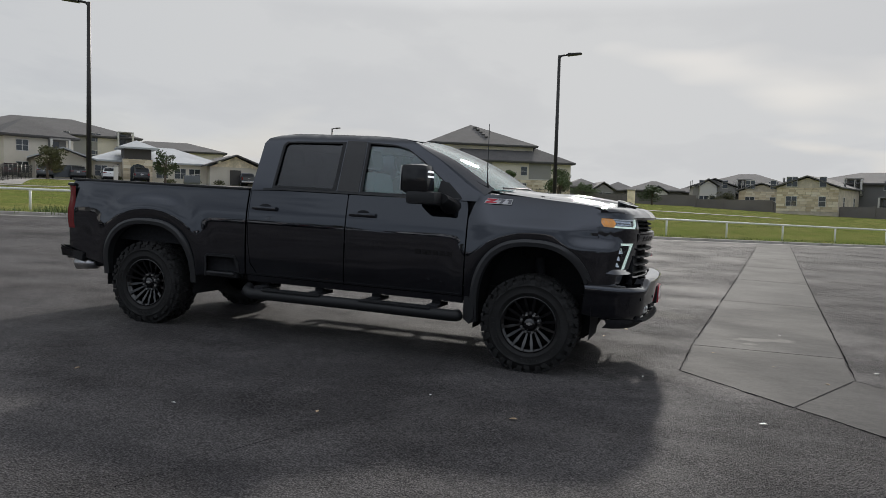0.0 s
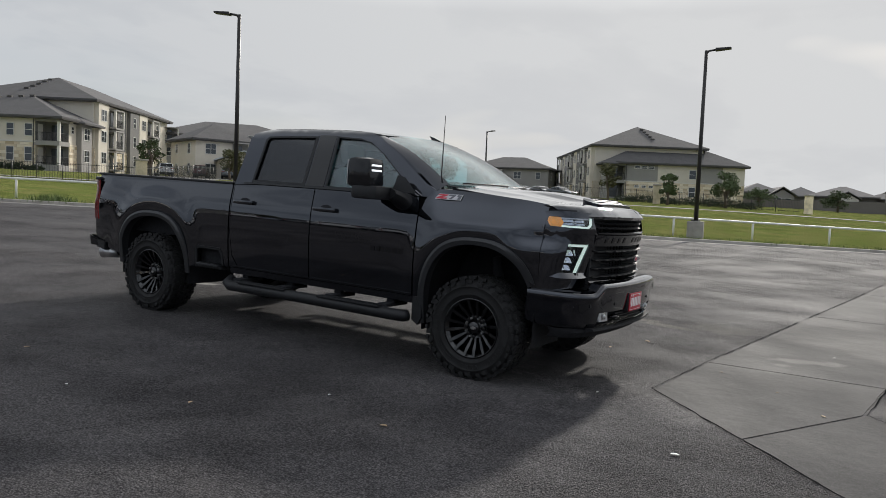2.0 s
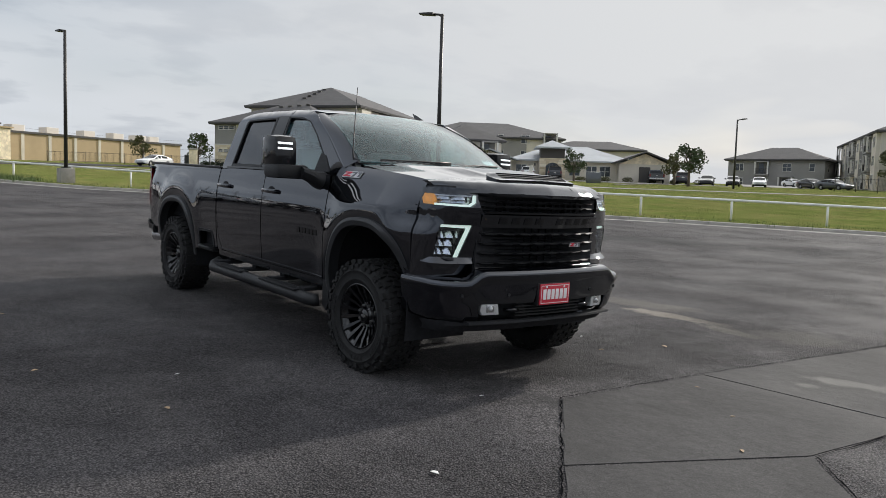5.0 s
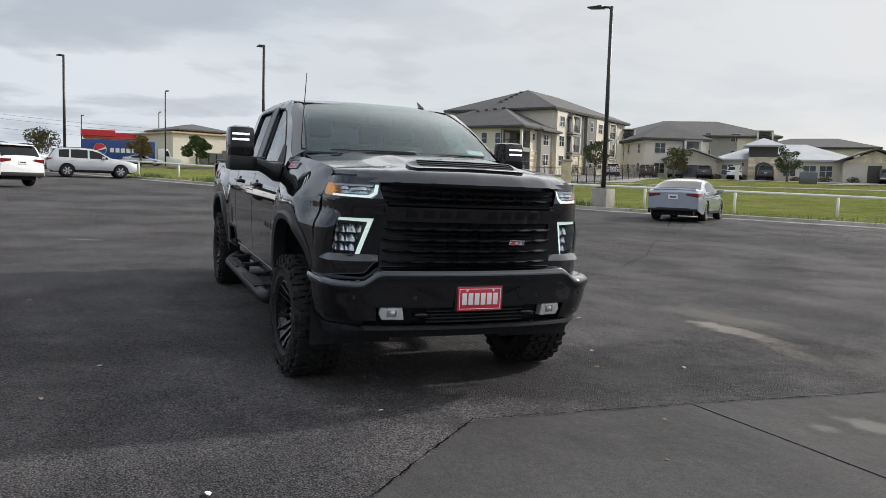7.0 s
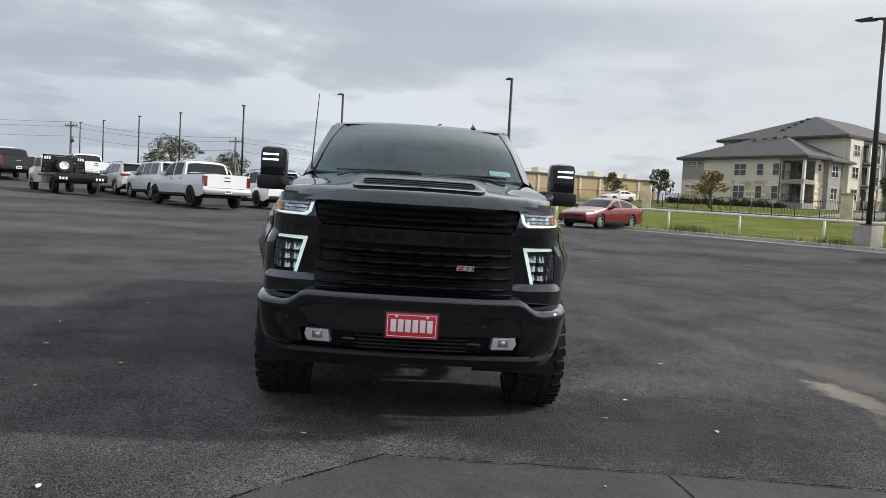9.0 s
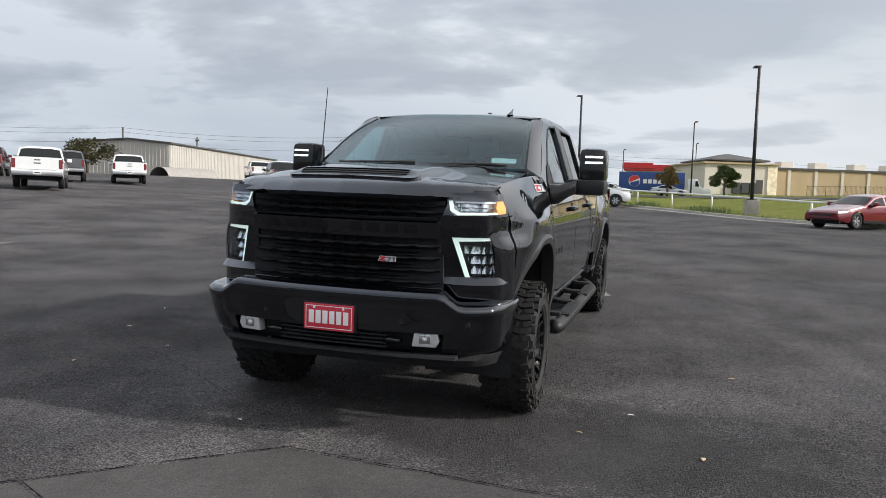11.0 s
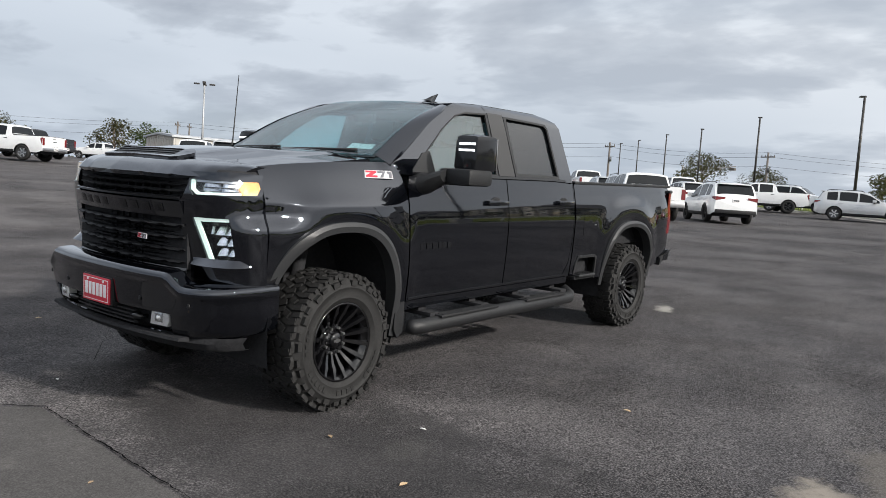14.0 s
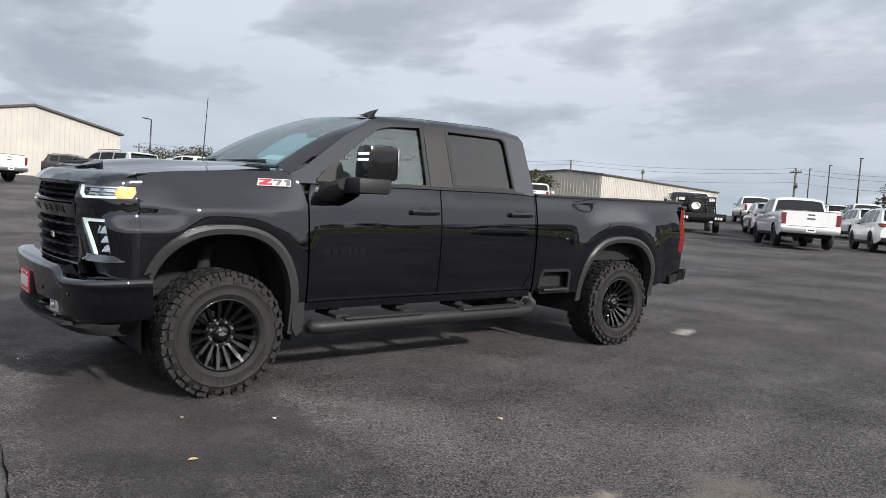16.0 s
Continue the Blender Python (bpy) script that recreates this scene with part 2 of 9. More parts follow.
    nt.links.new(inv.outputs[0], grit.inputs[2])
    nt.links.new(grit.outputs[0], bp.inputs["Height"])
    # worn smooth in places, ravelled in others
    ravel = nt.nodes.new("ShaderNodeMapRange")
    ravel.inputs[1].default_value, ravel.inputs[2].default_value, ravel.inputs[3].default_value, ravel.inputs[4].default_value = 0.42, 0.58, 0.22 * bump, bump
    nt.links.new(tex(0.42, 9, 0.68), ravel.inputs[0])
    nt.links.new(ravel.outputs[0], bp.inputs["Strength"])
    bp2 = nt.nodes.new("ShaderNodeBump")
    bp2.inputs["Strength"].default_value, bp2.inputs["Distance"].default_value = 0.25, 0.05
    nt.links.new(tex(4, 5), bp2.inputs["Height"])
    nt.links.new(bp.outputs[0], bp2.inputs["Normal"])
    nt.links.new(bp2.outputs[0], b.inputs["Normal"])
    return m


ASPHALT = ground_material("asphalt", (0.076, 0.0725, 0.0755), (0.108, 0.102, 0.1035), (0.160, 0.149, 0.145), streak=(0.132, 0.124, 0.121), bump=1.0, rough=(0.72, 0.84), speck=0.36, spec=0.09, pebble=82, spots=(
    (3.6, 3.62, 0.62, 0.20, 8, 0.95, (0.24, 0.215, 0.185)), (2.9, 4.0, 0.9, 0.36, 20, 0.5, (0.15, 0.135, 0.118)), (4.4, 3.45, 0.42, 0.14, -10, 0.7, (0.19, 0.175, 0.155)),
    (4.27, 1.75, 0.22, 0.16, 0, 0.4, (0.15, 0.145, 0.138)), (-1.34, 0.90, 0.26, 0.13, 20, 1.0, (0.42, 0.40, 0.37)), (5.0, 3.9, 0.5, 0.5, 0, 0.5, (0.17, 0.16, 0.145)),
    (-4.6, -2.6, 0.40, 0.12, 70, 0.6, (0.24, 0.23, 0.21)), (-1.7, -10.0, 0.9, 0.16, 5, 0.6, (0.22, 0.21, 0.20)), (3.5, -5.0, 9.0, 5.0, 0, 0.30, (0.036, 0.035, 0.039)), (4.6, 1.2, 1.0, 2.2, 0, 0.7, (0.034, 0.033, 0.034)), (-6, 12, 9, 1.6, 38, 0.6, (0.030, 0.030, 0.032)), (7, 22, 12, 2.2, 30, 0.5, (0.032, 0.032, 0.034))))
CONCRETE = ground_material("concrete", (0.076, 0.0735, 0.073), (0.059, 0.057, 0.0565), (0.130, 0.125, 0.118), streak=(0.055, 0.0535, 0.0525), bump=0.10, rough=(0.74, 0.85), spec=0.11, pebble=120, spots=((6.2, 2.38, 0.40, 0.16, 25, 0.8, (0.17, 0.163, 0.152)), (6.0, 1.95, 0.12, 0.08, 0, 0.8, (0.15, 0.145, 0.135))))
KERB = material("kerb concrete", (0.34, 0.32, 0.29), 0.9, grain=0.2, grain_scale=60, blotch=0.3, blotch_scale=1.5, bump=0.4)
GRASS = ground_material("grass", (0.165, 0.200, 0.055), (0.235, 0.235, 0.085), (0.30, 0.265, 0.12), streak=(0.26, 0.24, 0.10), bump=1.0, rough=(0.85, 0.98), spec=0.0)
DIRT = material("pale dirt", (0.33, 0.28, 0.21), 0.95, grain=0.25, blotch=0.3, bump=0.5)
BLADES = material("grass blades", (0.10, 0.15, 0.04), 0.7, grain=0.35, grain_scale=1.2, rand=0.1)
PAINT_BLACK = material("black paint", (0.0011, 0.0013, 0.0021), 0.04, spec=0.8, coat=0.6, blotch=0.25, blotch_scale=2.0)
PAINT_BLACK.node_tree.nodes["Principled BSDF"].inputs["Specular Tint"].default_value = (0.80, 0.86, 1.0, 1)
PAINT_BLACK.node_tree.nodes["Principled BSDF"].inputs["Coat IOR"].default_value = 1.5
GLOSS_BLACK = material("gloss black trim", (0.007, 0.0075, 0.009), 0.12, spec=0.45, grain=0.2, grain_scale=90)
GRILLE_BLACK = material("satin black grille", (0.010, 0.0105, 0.012), 0.55, spec=0.16, grain=0.2, grain_scale=90)
PLASTIC = material("black grained plastic", (0.014, 0.0145, 0.016), 0.5, spec=0.35, grain=0.25, grain_scale=250, bump=0.15, bump_scale=400)
FLARE = material("grey-black flare plastic", (0.024, 0.025, 0.027), 0.45, grain=0.15, grain_scale=250, bump=0.1, bump_scale=400)
UNDER = material("underbody dark steel", (0.021, 0.0215, 0.024), 0.8, spec=0.2, grain=0.3, grain_scale=30, bump=0.4, bump_scale=50)
RUBBER = material("tyre rubber", (0.0175, 0.0173, 0.0175), 0.70, spec=0.28, grain=0.25, grain_scale=60, blotch=0.25, blotch_scale=9, bump=0.25, bump_scale=200)
RIM_BLACK = material("black alloy", (0.0035, 0.0035, 0.0042), 0.10, spec=0.75, grain=0.2)
STEEL = material("bright steel", (0.55, 0.55, 0.56), 0.3, metal=1.0, grain=0.1)
CHROME = material("lamp reflector", (0.62, 0.64, 0.66), 0.22, metal=1.0, grain=0.12, grain_scale=70)
BEZEL = material("silver lamp bezel", (0.70, 0.71, 0.72), 0.28, metal=0.5, grain=0.1)
LAMP_DARK = material("lamp housing", (0.02, 0.021, 0.023), 0.25, coat=0.5)
DRL = material("lit lamp strip", (0.78, 0.92, 0.80), 0.3, emit=0.55)
MARKER = material("lit marker strip", (0.95, 0.97, 1.0), 0.3, emit=0.75)
AMBER = material("amber lens", (0.80, 0.34, 0.08), 0.45, coat=0.0, emit=0.10, grain=0.2, grain_scale=120)
RED_LENS = material("red lens", (0.15, 0.006, 0.008), 0.12, coat=1.0, grain=0.3, grain_scale=60)
RED_SIGN = material("red plate", (0.56, 0.035, 0.06), 0.35, grain=0.08)
WHITE_SIGN = material("white lettering", (0.82, 0.80, 0.80), 0.4, grain=0.05)
BADGE_RED = material("badge red", (0.50, 0.03, 0.05), 0.25, grain=0.1)
BADGE_BACK = material("badge backing", (0.50, 0.49, 0.51), 0.3, grain=0.1)
BADGE_WHITE = material("badge silver", (0.13, 0.13, 0.145), 0.25, grain=0.1)
GLASS_WS = glass("windscreen glass", (0.58, 0.77, 0.79), 0.95, gloss=(0.72, 0.075))
GLASS_FRONT = glass("door glass", (0.82, 0.94, 0.95), 0.98, gloss=(0.9, 0.095))
GLASS_TINT = glass("privacy glass", (0.30, 0.31, 0.35), 0.8, gloss=(0.9, 0.075))
GLASS_LENS = glass("lamp lens", (0.95, 0.97, 1.0), 0.98, rough=0.22, gloss=(0.5, 0.03))
SEAT = material("grey seat fabric", (0.22, 0.225, 0.23), 0.8, grain=0.2)
PILLAR = material("satin pillar film", (0.020, 0.019, 0.019), 0.34, spec=0.5, grain=0.1, grain_scale=200)
CABIN = material("dark cabin trim", (0.022, 0.023, 0.025), 0.6, grain=0.15)
PAPER = material("white paper", (0.8, 0.8, 0.8), 0.6, grain=0.05)
POLE = material("dark bronze pole", (0.022, 0.02, 0.019), 0.5, grain=0.2, blotch=0.2)
FENCE_WHITE = material("white pipe paint", (0.72, 0.72, 0.70), 0.5, grain=0.1, blotch=0.12, blotch_scale=2)
STUCCO_TAN = material("tan stucco", (0.63, 0.58, 0.495), 0.95, grain=0.1, blotch=0.08, blotch_scale=0.4, bump=0.3)
STUCCO_GREY = material("grey siding", (0.285, 0.275, 0.26), 0.9, grain=0.12, blotch=0.08, blotch_scale=0.4, bump=0.3)
STUCCO_DARK = material("dark grey siding", (0.17, 0.166, 0.16), 0.9, grain=0.12, blotch=0.08, blotch_scale=0.4, bump=0.3)
LIMESTONE = material("limestone", (0.72, 0.62, 0.46), 0.95, grain=0.25, grain_scale=1.1, blotch=0.22, blotch_scale=2.6, rand=0.22, bump=0.6, bump_scale=8)
MORTAR = material("pale mortar", (0.52, 0.46, 0.37), 0.95, grain=0.2, grain_scale=2.5, blotch=0.2, blotch_scale=0.8)
SHINGLE = material("grey-brown shingles", (0.088, 0.085, 0.086), 0.95, grain=0.3, grain_scale=9, blotch=0.15, blotch_scale=0.7, bump=0.6, bump_scale=10)
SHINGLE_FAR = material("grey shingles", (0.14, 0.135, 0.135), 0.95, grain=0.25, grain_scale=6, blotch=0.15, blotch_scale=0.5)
METAL_ROOF = material("pale metal roof", (0.42, 0.44, 0.46), 0.4, metal=0.3, grain=0.1, blotch=0.12, blotch_scale=0.6)
TRIM_DARK = material("dark fascia", (0.075, 0.07, 0.065), 0.8, grain=0.15)
TRIM_WHITE = material("white trim", (0.62, 0.60, 0.56), 0.7, grain=0.1)
PANE = material("dark window pane", (0.035, 0.042, 0.048), 0.08, spec=0.8, grain=0.3, grain_scale=0.8)
RAIL_DARK = material("dark metal rail", (0.02, 0.02, 0.02), 0.5, grain=0.2)
WAREHOUSE = material("beige ribbed metal", (0.45, 0.43, 0.395), 0.6, grain=0.08, blotch=0.1, blotch_scale=0.5)
CANVAS = material("grey canopy", (0.32, 0.30, 0.28), 0.8, grain=0.15, blotch=0.15)
CANOPY_RED = material("red canopy fascia", (0.62, 0.035, 0.04), 0.4, grain=0.1)
TRAILER_BLUE = material("blue trailer side", (0.022, 0.06, 0.23), 0.35, grain=0.12, blotch=0.15)
UTIL_WOOD = material("weathered pole wood", (0.13, 0.115, 0.105), 0.9, grain=0.3, grain_scale=8)
WIRE = material("wire", (0.035, 0.037, 0.04), 0.6)
BARK = material("bark", (0.12, 0.095, 0.075), 0.95, grain=0.35, grain_scale=12, bump=0.7, bump_scale=14)
LEAF_GREEN = material("green leaves", (0.050, 0.075, 0.022), 0.7, grain=0.4, grain_scale=1.5, rand=0.2)
LEAF_OLIVE = material("olive leaves", (0.085, 0.085, 0.034), 0.75, grain=0.4, grain_scale=1.5, rand=0.2)
# distance haze is mixed into this paler, greyer leaf colour
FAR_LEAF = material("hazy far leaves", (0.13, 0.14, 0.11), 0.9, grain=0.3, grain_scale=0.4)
LEAF_AUTUMN = material("yellowing leaves", (0.16, 0.115, 0.038), 0.75, grain=0.4, grain_scale=1.5, rand=0.2)
STUCCO_SHOP = material("tan shop wall", (0.47, 0.36, 0.22), 0.95, grain=0.1, blotch=0.1, blotch_scale=0.3, bump=0.2)
HEDGE = material("hedge leaves", (0.026, 0.040, 0.016), 0.8, grain=0.5, grain_scale=5)


def car_paint(name, color, metal=0.0):
    return material(name, color, 0.22, metal=metal, coat=0.9, grain=0.06, grain_scale=30, blotch=0.05)


WHITE_PAINT = car_paint("white paint", (0.72, 0.73, 0.74))
SILVER_PAINT = car_paint("silver paint", (0.58, 0.59, 0.60), 0.35)
SILVER_BLUE = car_paint("pale silver blue paint", (0.33, 0.37, 0.43), 0.4)
RED_PAINT = car_paint("deep red paint", (0.15, 0.009, 0.018), 0.2)
DARK_PAINT = car_paint("near black paint", (0.012, 0.013, 0.017))
MAROON_PAINT = car_paint("maroon paint", (0.075, 0.010, 0.014))
GREY_PAINT = car_paint("grey paint", (0.10, 0.105, 0.115), 0.3)
CAR_GLASS = material("dark car glass", (0.008, 0.010, 0.012), 0.06, spec=0.32, grain=0.2, grain_scale=2)

# ---- building tools ----
def shade(bm, angle=38.0):
    lim = radians(angle)
    for f in bm.faces:
        f.smooth = True
    for e in bm.edges:
        e.smooth = not (len(e.link_faces) == 2 and e.calc_face_angle(0) > lim)


def part(name, bm, mat, parent=None, label="", angle=38.0, smooth=True):
    """One mesh object from a bmesh, under a thing or a part. A list of materials goes by each face's index."""
    if smooth:
        shade(bm, angle)
    me = bpy.data.meshes.new(name)
    bm.to_mesh(me)
    bm.free()
    if smooth and "true_normal" in me.attributes:
        at = me.attributes["true_normal"]
        ns = [Vector(d.vector) for d in at.data]
        loops = [(0.0, 0.0, 0.0)] * len(me.loops)
        for p in me.polygons:
            p.use_smooth = True
            for li in p.loop_indices:
                n = ns[me.loops[li].vertex_index]
                d = n.dot(p.normal)
                loops[li] = n[:] if d > 0.6 else (-n)[:] if d < -0.6 else p.normal[:]
        me.attributes.remove(at)
        me.normals_split_custom_set(loops)
    for mm in (mat if isinstance(mat, (list, tuple)) else [mat]):
        me.materials.append(mm)
    ob = new(name, me)
    if parent is not None:
        ob.parent = parent
    if label:
        ob["label"] = label
    return ob


def thing(name, m, label, category, group=""):
    ob = new(name)
    ob.empty_display_size = 0.2
    ob.matrix_world = m
    return tagged(ob, label, category, group)


def box(bm, x0, x1, y0, y1, z0, z1, m=None, bevel=0.0, mi=0):
    r = bmesh.ops.create_cube(bm, size=1.0, matrix=Matrix.Translation(((x0 + x1) / 2, (y0 + y1) / 2, (z0 + z1) / 2)) @ Matrix.Diagonal((x1 - x0, y1 - y0, z1 - z0, 1)))
    vs = r["verts"]
    if bevel:
        es = list({e for v in vs for e in v.link_edges})
        rb = bmesh.ops.bevel(bm, geom=es, offset=bevel, segments=2, profile=0.6, affect="EDGES")
        vs = list({v for v in rb["verts"]} | {v for v in vs if v.is_valid})
    fs = {f for v in vs for f in v.link_faces}
    for f in fs:
        f.material_index = mi
    if m is not None:
        bmesh.ops.transform(bm, matrix=m, verts=vs)
    return vs


def new_box(x0, x1, y0, y1, z0, z1, m=None, bevel=0.0):
    bm = bmesh.new()
    box(bm, x0, x1, y0, y1, z0, z1, m, bevel)
    return bm


def tube(bm, pts, radius, seg=8, cap=True, taper=None):
    """A round bar through points; taper gives a radius per point."""
    pts = [Vector(p) for p in pts]
    rings = []
    for i, p in enumerate(pts):
        d = (pts[min(i + 1, len(pts) - 1)] - pts[max(i - 1, 0)]).normalized()
        a = d.orthogonal().normalized() if i == 0 else (rings_a - d * rings_a.dot(d)).normalized()
        rings_a = a
        c = d.cross(a)
        r = taper[i] if taper else radius
        rings.append([bm.verts.new(p + (a * math.cos(k * 2 * math.pi / seg) + c * math.sin(k * 2 * math.pi / seg)) * r) for k in range(seg)])
    for u, v in zip(rings, rings[1:]):
        for k in range(seg):
            bm.faces.new((u[k], u[(k + 1) % seg], v[(k + 1) % seg], v[k]))
    if cap:
        bm.faces.new(rings[0][::-1])
        bm.faces.new(rings[-1])
    return rings


def revolve(bm, prof, seg=32, axis_y=True):
    """Spin (radius, offset along y) points about the y axis."""
    rings = []
    for r, o in prof:
        rings.append([bm.verts.new((r * math.cos(2 * math.pi * k / seg), o, r * math.sin(2 * math.pi * k / seg))) for k in range(seg)])
    for u, v in zip(rings, rings[1:]):
        for k in range(seg):
            bm.faces.new((u[k], v[k], v[(k + 1) % seg], u[(k + 1) % seg]))
    return rings


def skin(outline, fn, out, step=0.08, thick=0.018, holes=(), closed_back=False):
    """A curved panel: a flat outline (u, v), with holes, laid on the surface fn(u, v) and thickened inwards."""
    bm = bmesh.new()
    nl = bm.verts.layers.float_vector.new("true_normal")
    edges = []
    for loop in (outline, *holes):
        vs = [bm.verts.new((u, v, 0)) for u, v in loop]
        edges += [bm.edges.new((vs[i], vs[(i + 1) % len(vs)])) for i in range(len(vs))]
    bmesh.ops.triangle_fill(bm, use_beauty=True, edges=edges, normal=(0, 0, 1))
    us, vv = [p[0] for p in outline], [p[1] for p in outline]
    for lo, hi, nrm in ((min(us), max(us), (1, 0, 0)), (min(vv), max(vv), (0, 1, 0))):
        n = max(1, int((hi - lo) / step))
        for k in range(1, n):
            c = lo + (hi - lo) * k / n
            bmesh.ops.bisect_plane(bm, geom=bm.verts[:] + bm.edges[:] + bm.faces[:], dist=1e-5, plane_co=(nrm[0] * c, nrm[1] * c, 0), plane_no=nrm)
    way = out if callable(out) else (lambda u, w: out)
    eps = 0.004
    place, inner = {}, {}
    for v in bm.verts:
        u, w = v.co.x, v.co.y
        p = Vector(fn(u, w))
        n = (Vector(fn(u + eps, w)) - Vector(fn(u - eps, w))).cross(Vector(fn(u, w + eps)) - Vector(fn(u, w - eps)))
        n.normalize()
        if n.dot(Vector(way(u, w))) < 0:
            n = -n
        place[v], inner[v] = p, p - n * thick
        v[nl] = n
    base = list(bm.verts)
    if thick:
        r = bmesh.ops.extrude_face_region(bm, geom=bm.faces[:])
        top = [g for g in r["geom"] if isinstance(g, bmesh.types.BMVert)]
        flat = {(round(v.co.x, 5), round(v.co.y, 5)): v for v in base}
        for t in top:
            b = flat[(round(t.co.x, 5), round(t.co.y, 5))]
            t.co = place[b]
            t[nl] = b[nl]
        for b in base:
            if b.is_valid:
                b.co = inner[b]
    else:
        for b in base:
            b.co = place[b]
    loose = [v for v in bm.verts if not v.link_faces]
    bmesh.ops.delete(bm, geom=loose, context="VERTS")
    bmesh.ops.recalc_face_normals(bm, faces=bm.faces[:])
    k = bm.calc_volume(signed=True) if thick else sum(f.normal.dot(Vector(way(0, 0))) * f.calc_area() for f in bm.faces)
    if k < 0:
        bmesh.ops.reverse_faces(bm, faces=bm.faces[:])
    return bm


def loft(sections, close=False, cap=True):
    """Faces between equal-length rows of points."""
    bm = bmesh.new()
    rows = [[bm.verts.new(p) for p in s] for s in sections]
    n = len(rows[0])
    for a, b in zip(rows, rows[1:]):
        for i in range(n if close else n - 1):
            j = (i + 1) % n
            try:
                bm.faces.new((a[i], a[j], b[j], b[i]))
            except ValueError:
                pass
    if cap and close:
        bm.faces.new(rows[0][::-1])
        bm.faces.new(rows[-1])
    bmesh.ops.recalc_face_normals(bm, faces=bm.faces[:])
    return bm


def prism(outline, y0, y1, bevel=0.0, mapping=None):
    """A flat outline (x, z) pulled from y0 to y1."""
    bm = bmesh.new()
    a = [bm.verts.new((x, y0, z)) for x, z in outline]
    b = [bm.verts.new((x, y1, z)) for x, z in outline]
    n = len(a)
    bm.faces.new(a)
    bm.faces.new(b[::-1])
    for i in range(n):
        bm.faces.new((a[i], b[i], b[(i + 1) % n], a[(i + 1) % n]))
    bmesh.ops.recalc_face_normals(bm, faces=bm.faces[:])
    if bevel:
        bmesh.ops.bevel(bm, geom=bm.edges[:], offset=bevel, segments=2, profile=0.6, affect="EDGES", clamp_overlap=True)
    if mapping:
        for v in bm.verts:
            v.co = Vector(mapping(*v.co))
    return bm


def smoothstep(a, b, x):
    t = min(1.0, max(0.0, (x - a) / (b - a)))
    return t * t * (3 - 2 * t)


def curve(xs, ys, n=400, blur=0.02):
    """A smoothed lookup through points."""
    X = np.linspace(xs[0], xs[-1], n)
    Y = np.interp(X, xs, ys)
    w = max(1, int(blur * n / (xs[-1] - xs[0])))
    k = np.hanning(2 * w + 3)
    k /= k.sum()
    Yp = np.convolve(np.pad(Y, w + 1, mode="edge"), k, mode="valid")
    return lambda x: float(np.interp(x, X, Yp))


def arc_points(cx, cz, a, b, t0, t1, n=24, power=2.4):
    """Points on a squarish arch from angle t0 to t1 in degrees."""
    pts = []
    for i in range(n + 1):
        t = radians(t0 + (t1 - t0) * i / n)
        c, s = math.cos(t), math.sin(t)
        pts.append((cx + a * math.copysign(abs(c) ** (2 / power), c), cz + b * math.copysign(abs(s) ** (2 / power), s)))
    return pts

# ---- ground ----
KERB_LINE = [(-700, -560), (-300, -225), (-150, -96), (-91, -42.5), (-60.6, -16.6), (-48.1, -6.2), (-34.6, 4.4), (-17.8, 16.5), (-14.8, 18.5), (-11, 21.6), (-0.9, 29.3), (7, 35.6), (16, 43), (40, 60), (120, 112), (500, 340)]
NX, NY = -0.52, 0.854          # way off the lot, over the kerb
_ku = [p[0] * NY - p[1] * NX for p in KERB_LINE]
_kv = [p[0] * NX + p[1] * NY for p in KERB_LINE]


def kerb_v(u):
    return float(np.interp(u, _ku, _kv))


def off_kerb(x, y):
    """Metres past the kerb (below zero on the lot)."""
    return x * NX + y * NY - kerb_v(x * NY - y * NX)


def sat(u, a, b):
    return u if u < a else a + (b - a) * (1 - math.exp(-(u - a) / (b - a)))


def far_rise(x):
    return min(0.45, max(0.0, 0.03 * (-x - 33)))


def lot_z(x, y):
    zx = 0.0294 * (sat(-x, 6, 34) if x < 0 else -sat(x, 12, 30))
    zy = -0.0094 * (sat(y, 8, 14) if y > 0 else -sat(-y, 45, 70))
    return zx + zy + far_rise(x) + (min(0.75, 0.025 * (-y - 13)) if y < -13 else 0.0)


def land_z(x, y):
    v = off_kerb(x, y)
    z = lot_z(x, y)
    if v > 0:
        z += 0.13 + 1.15 * smoothstep(4, 52, v) + 0.016 * min(120.0, max(0.0, v - 30)) - far_rise(x) * smoothstep(0, 40, v)
    z += 0.010 * min(120.0, max(0.0, -x - 52)) * smoothstep(-40, 20, v)
    return z


def sheet(name, us, vs, fn, mat, kind="structure", label=""):
    bm = bmesh.new()
    rows = []
    for u in us:
        row = []
        for v in vs:
            w = kerb_v(u) + v
            x, y = u * NY + w * NX, -u * NX + w * NY
            row.append(bm.verts.new((x, y, fn(x, y, v))))
        rows.append(row)
    for a, b in zip(rows, rows[1:]):
        for i in range(len(vs) - 1):
            f = bm.faces.new((a[i], b[i], b[i + 1], a[i + 1]))
    bmesh.ops.recalc_face_normals(bm, faces=bm.faces[:])
    if sum(f.normal.z for f in bm.faces) < 0:
        bmesh.ops.reverse_faces(bm, faces=bm.faces[:])
    return tagged(part(name, bm, mat), label, name.replace("_", " "), kind=kind)


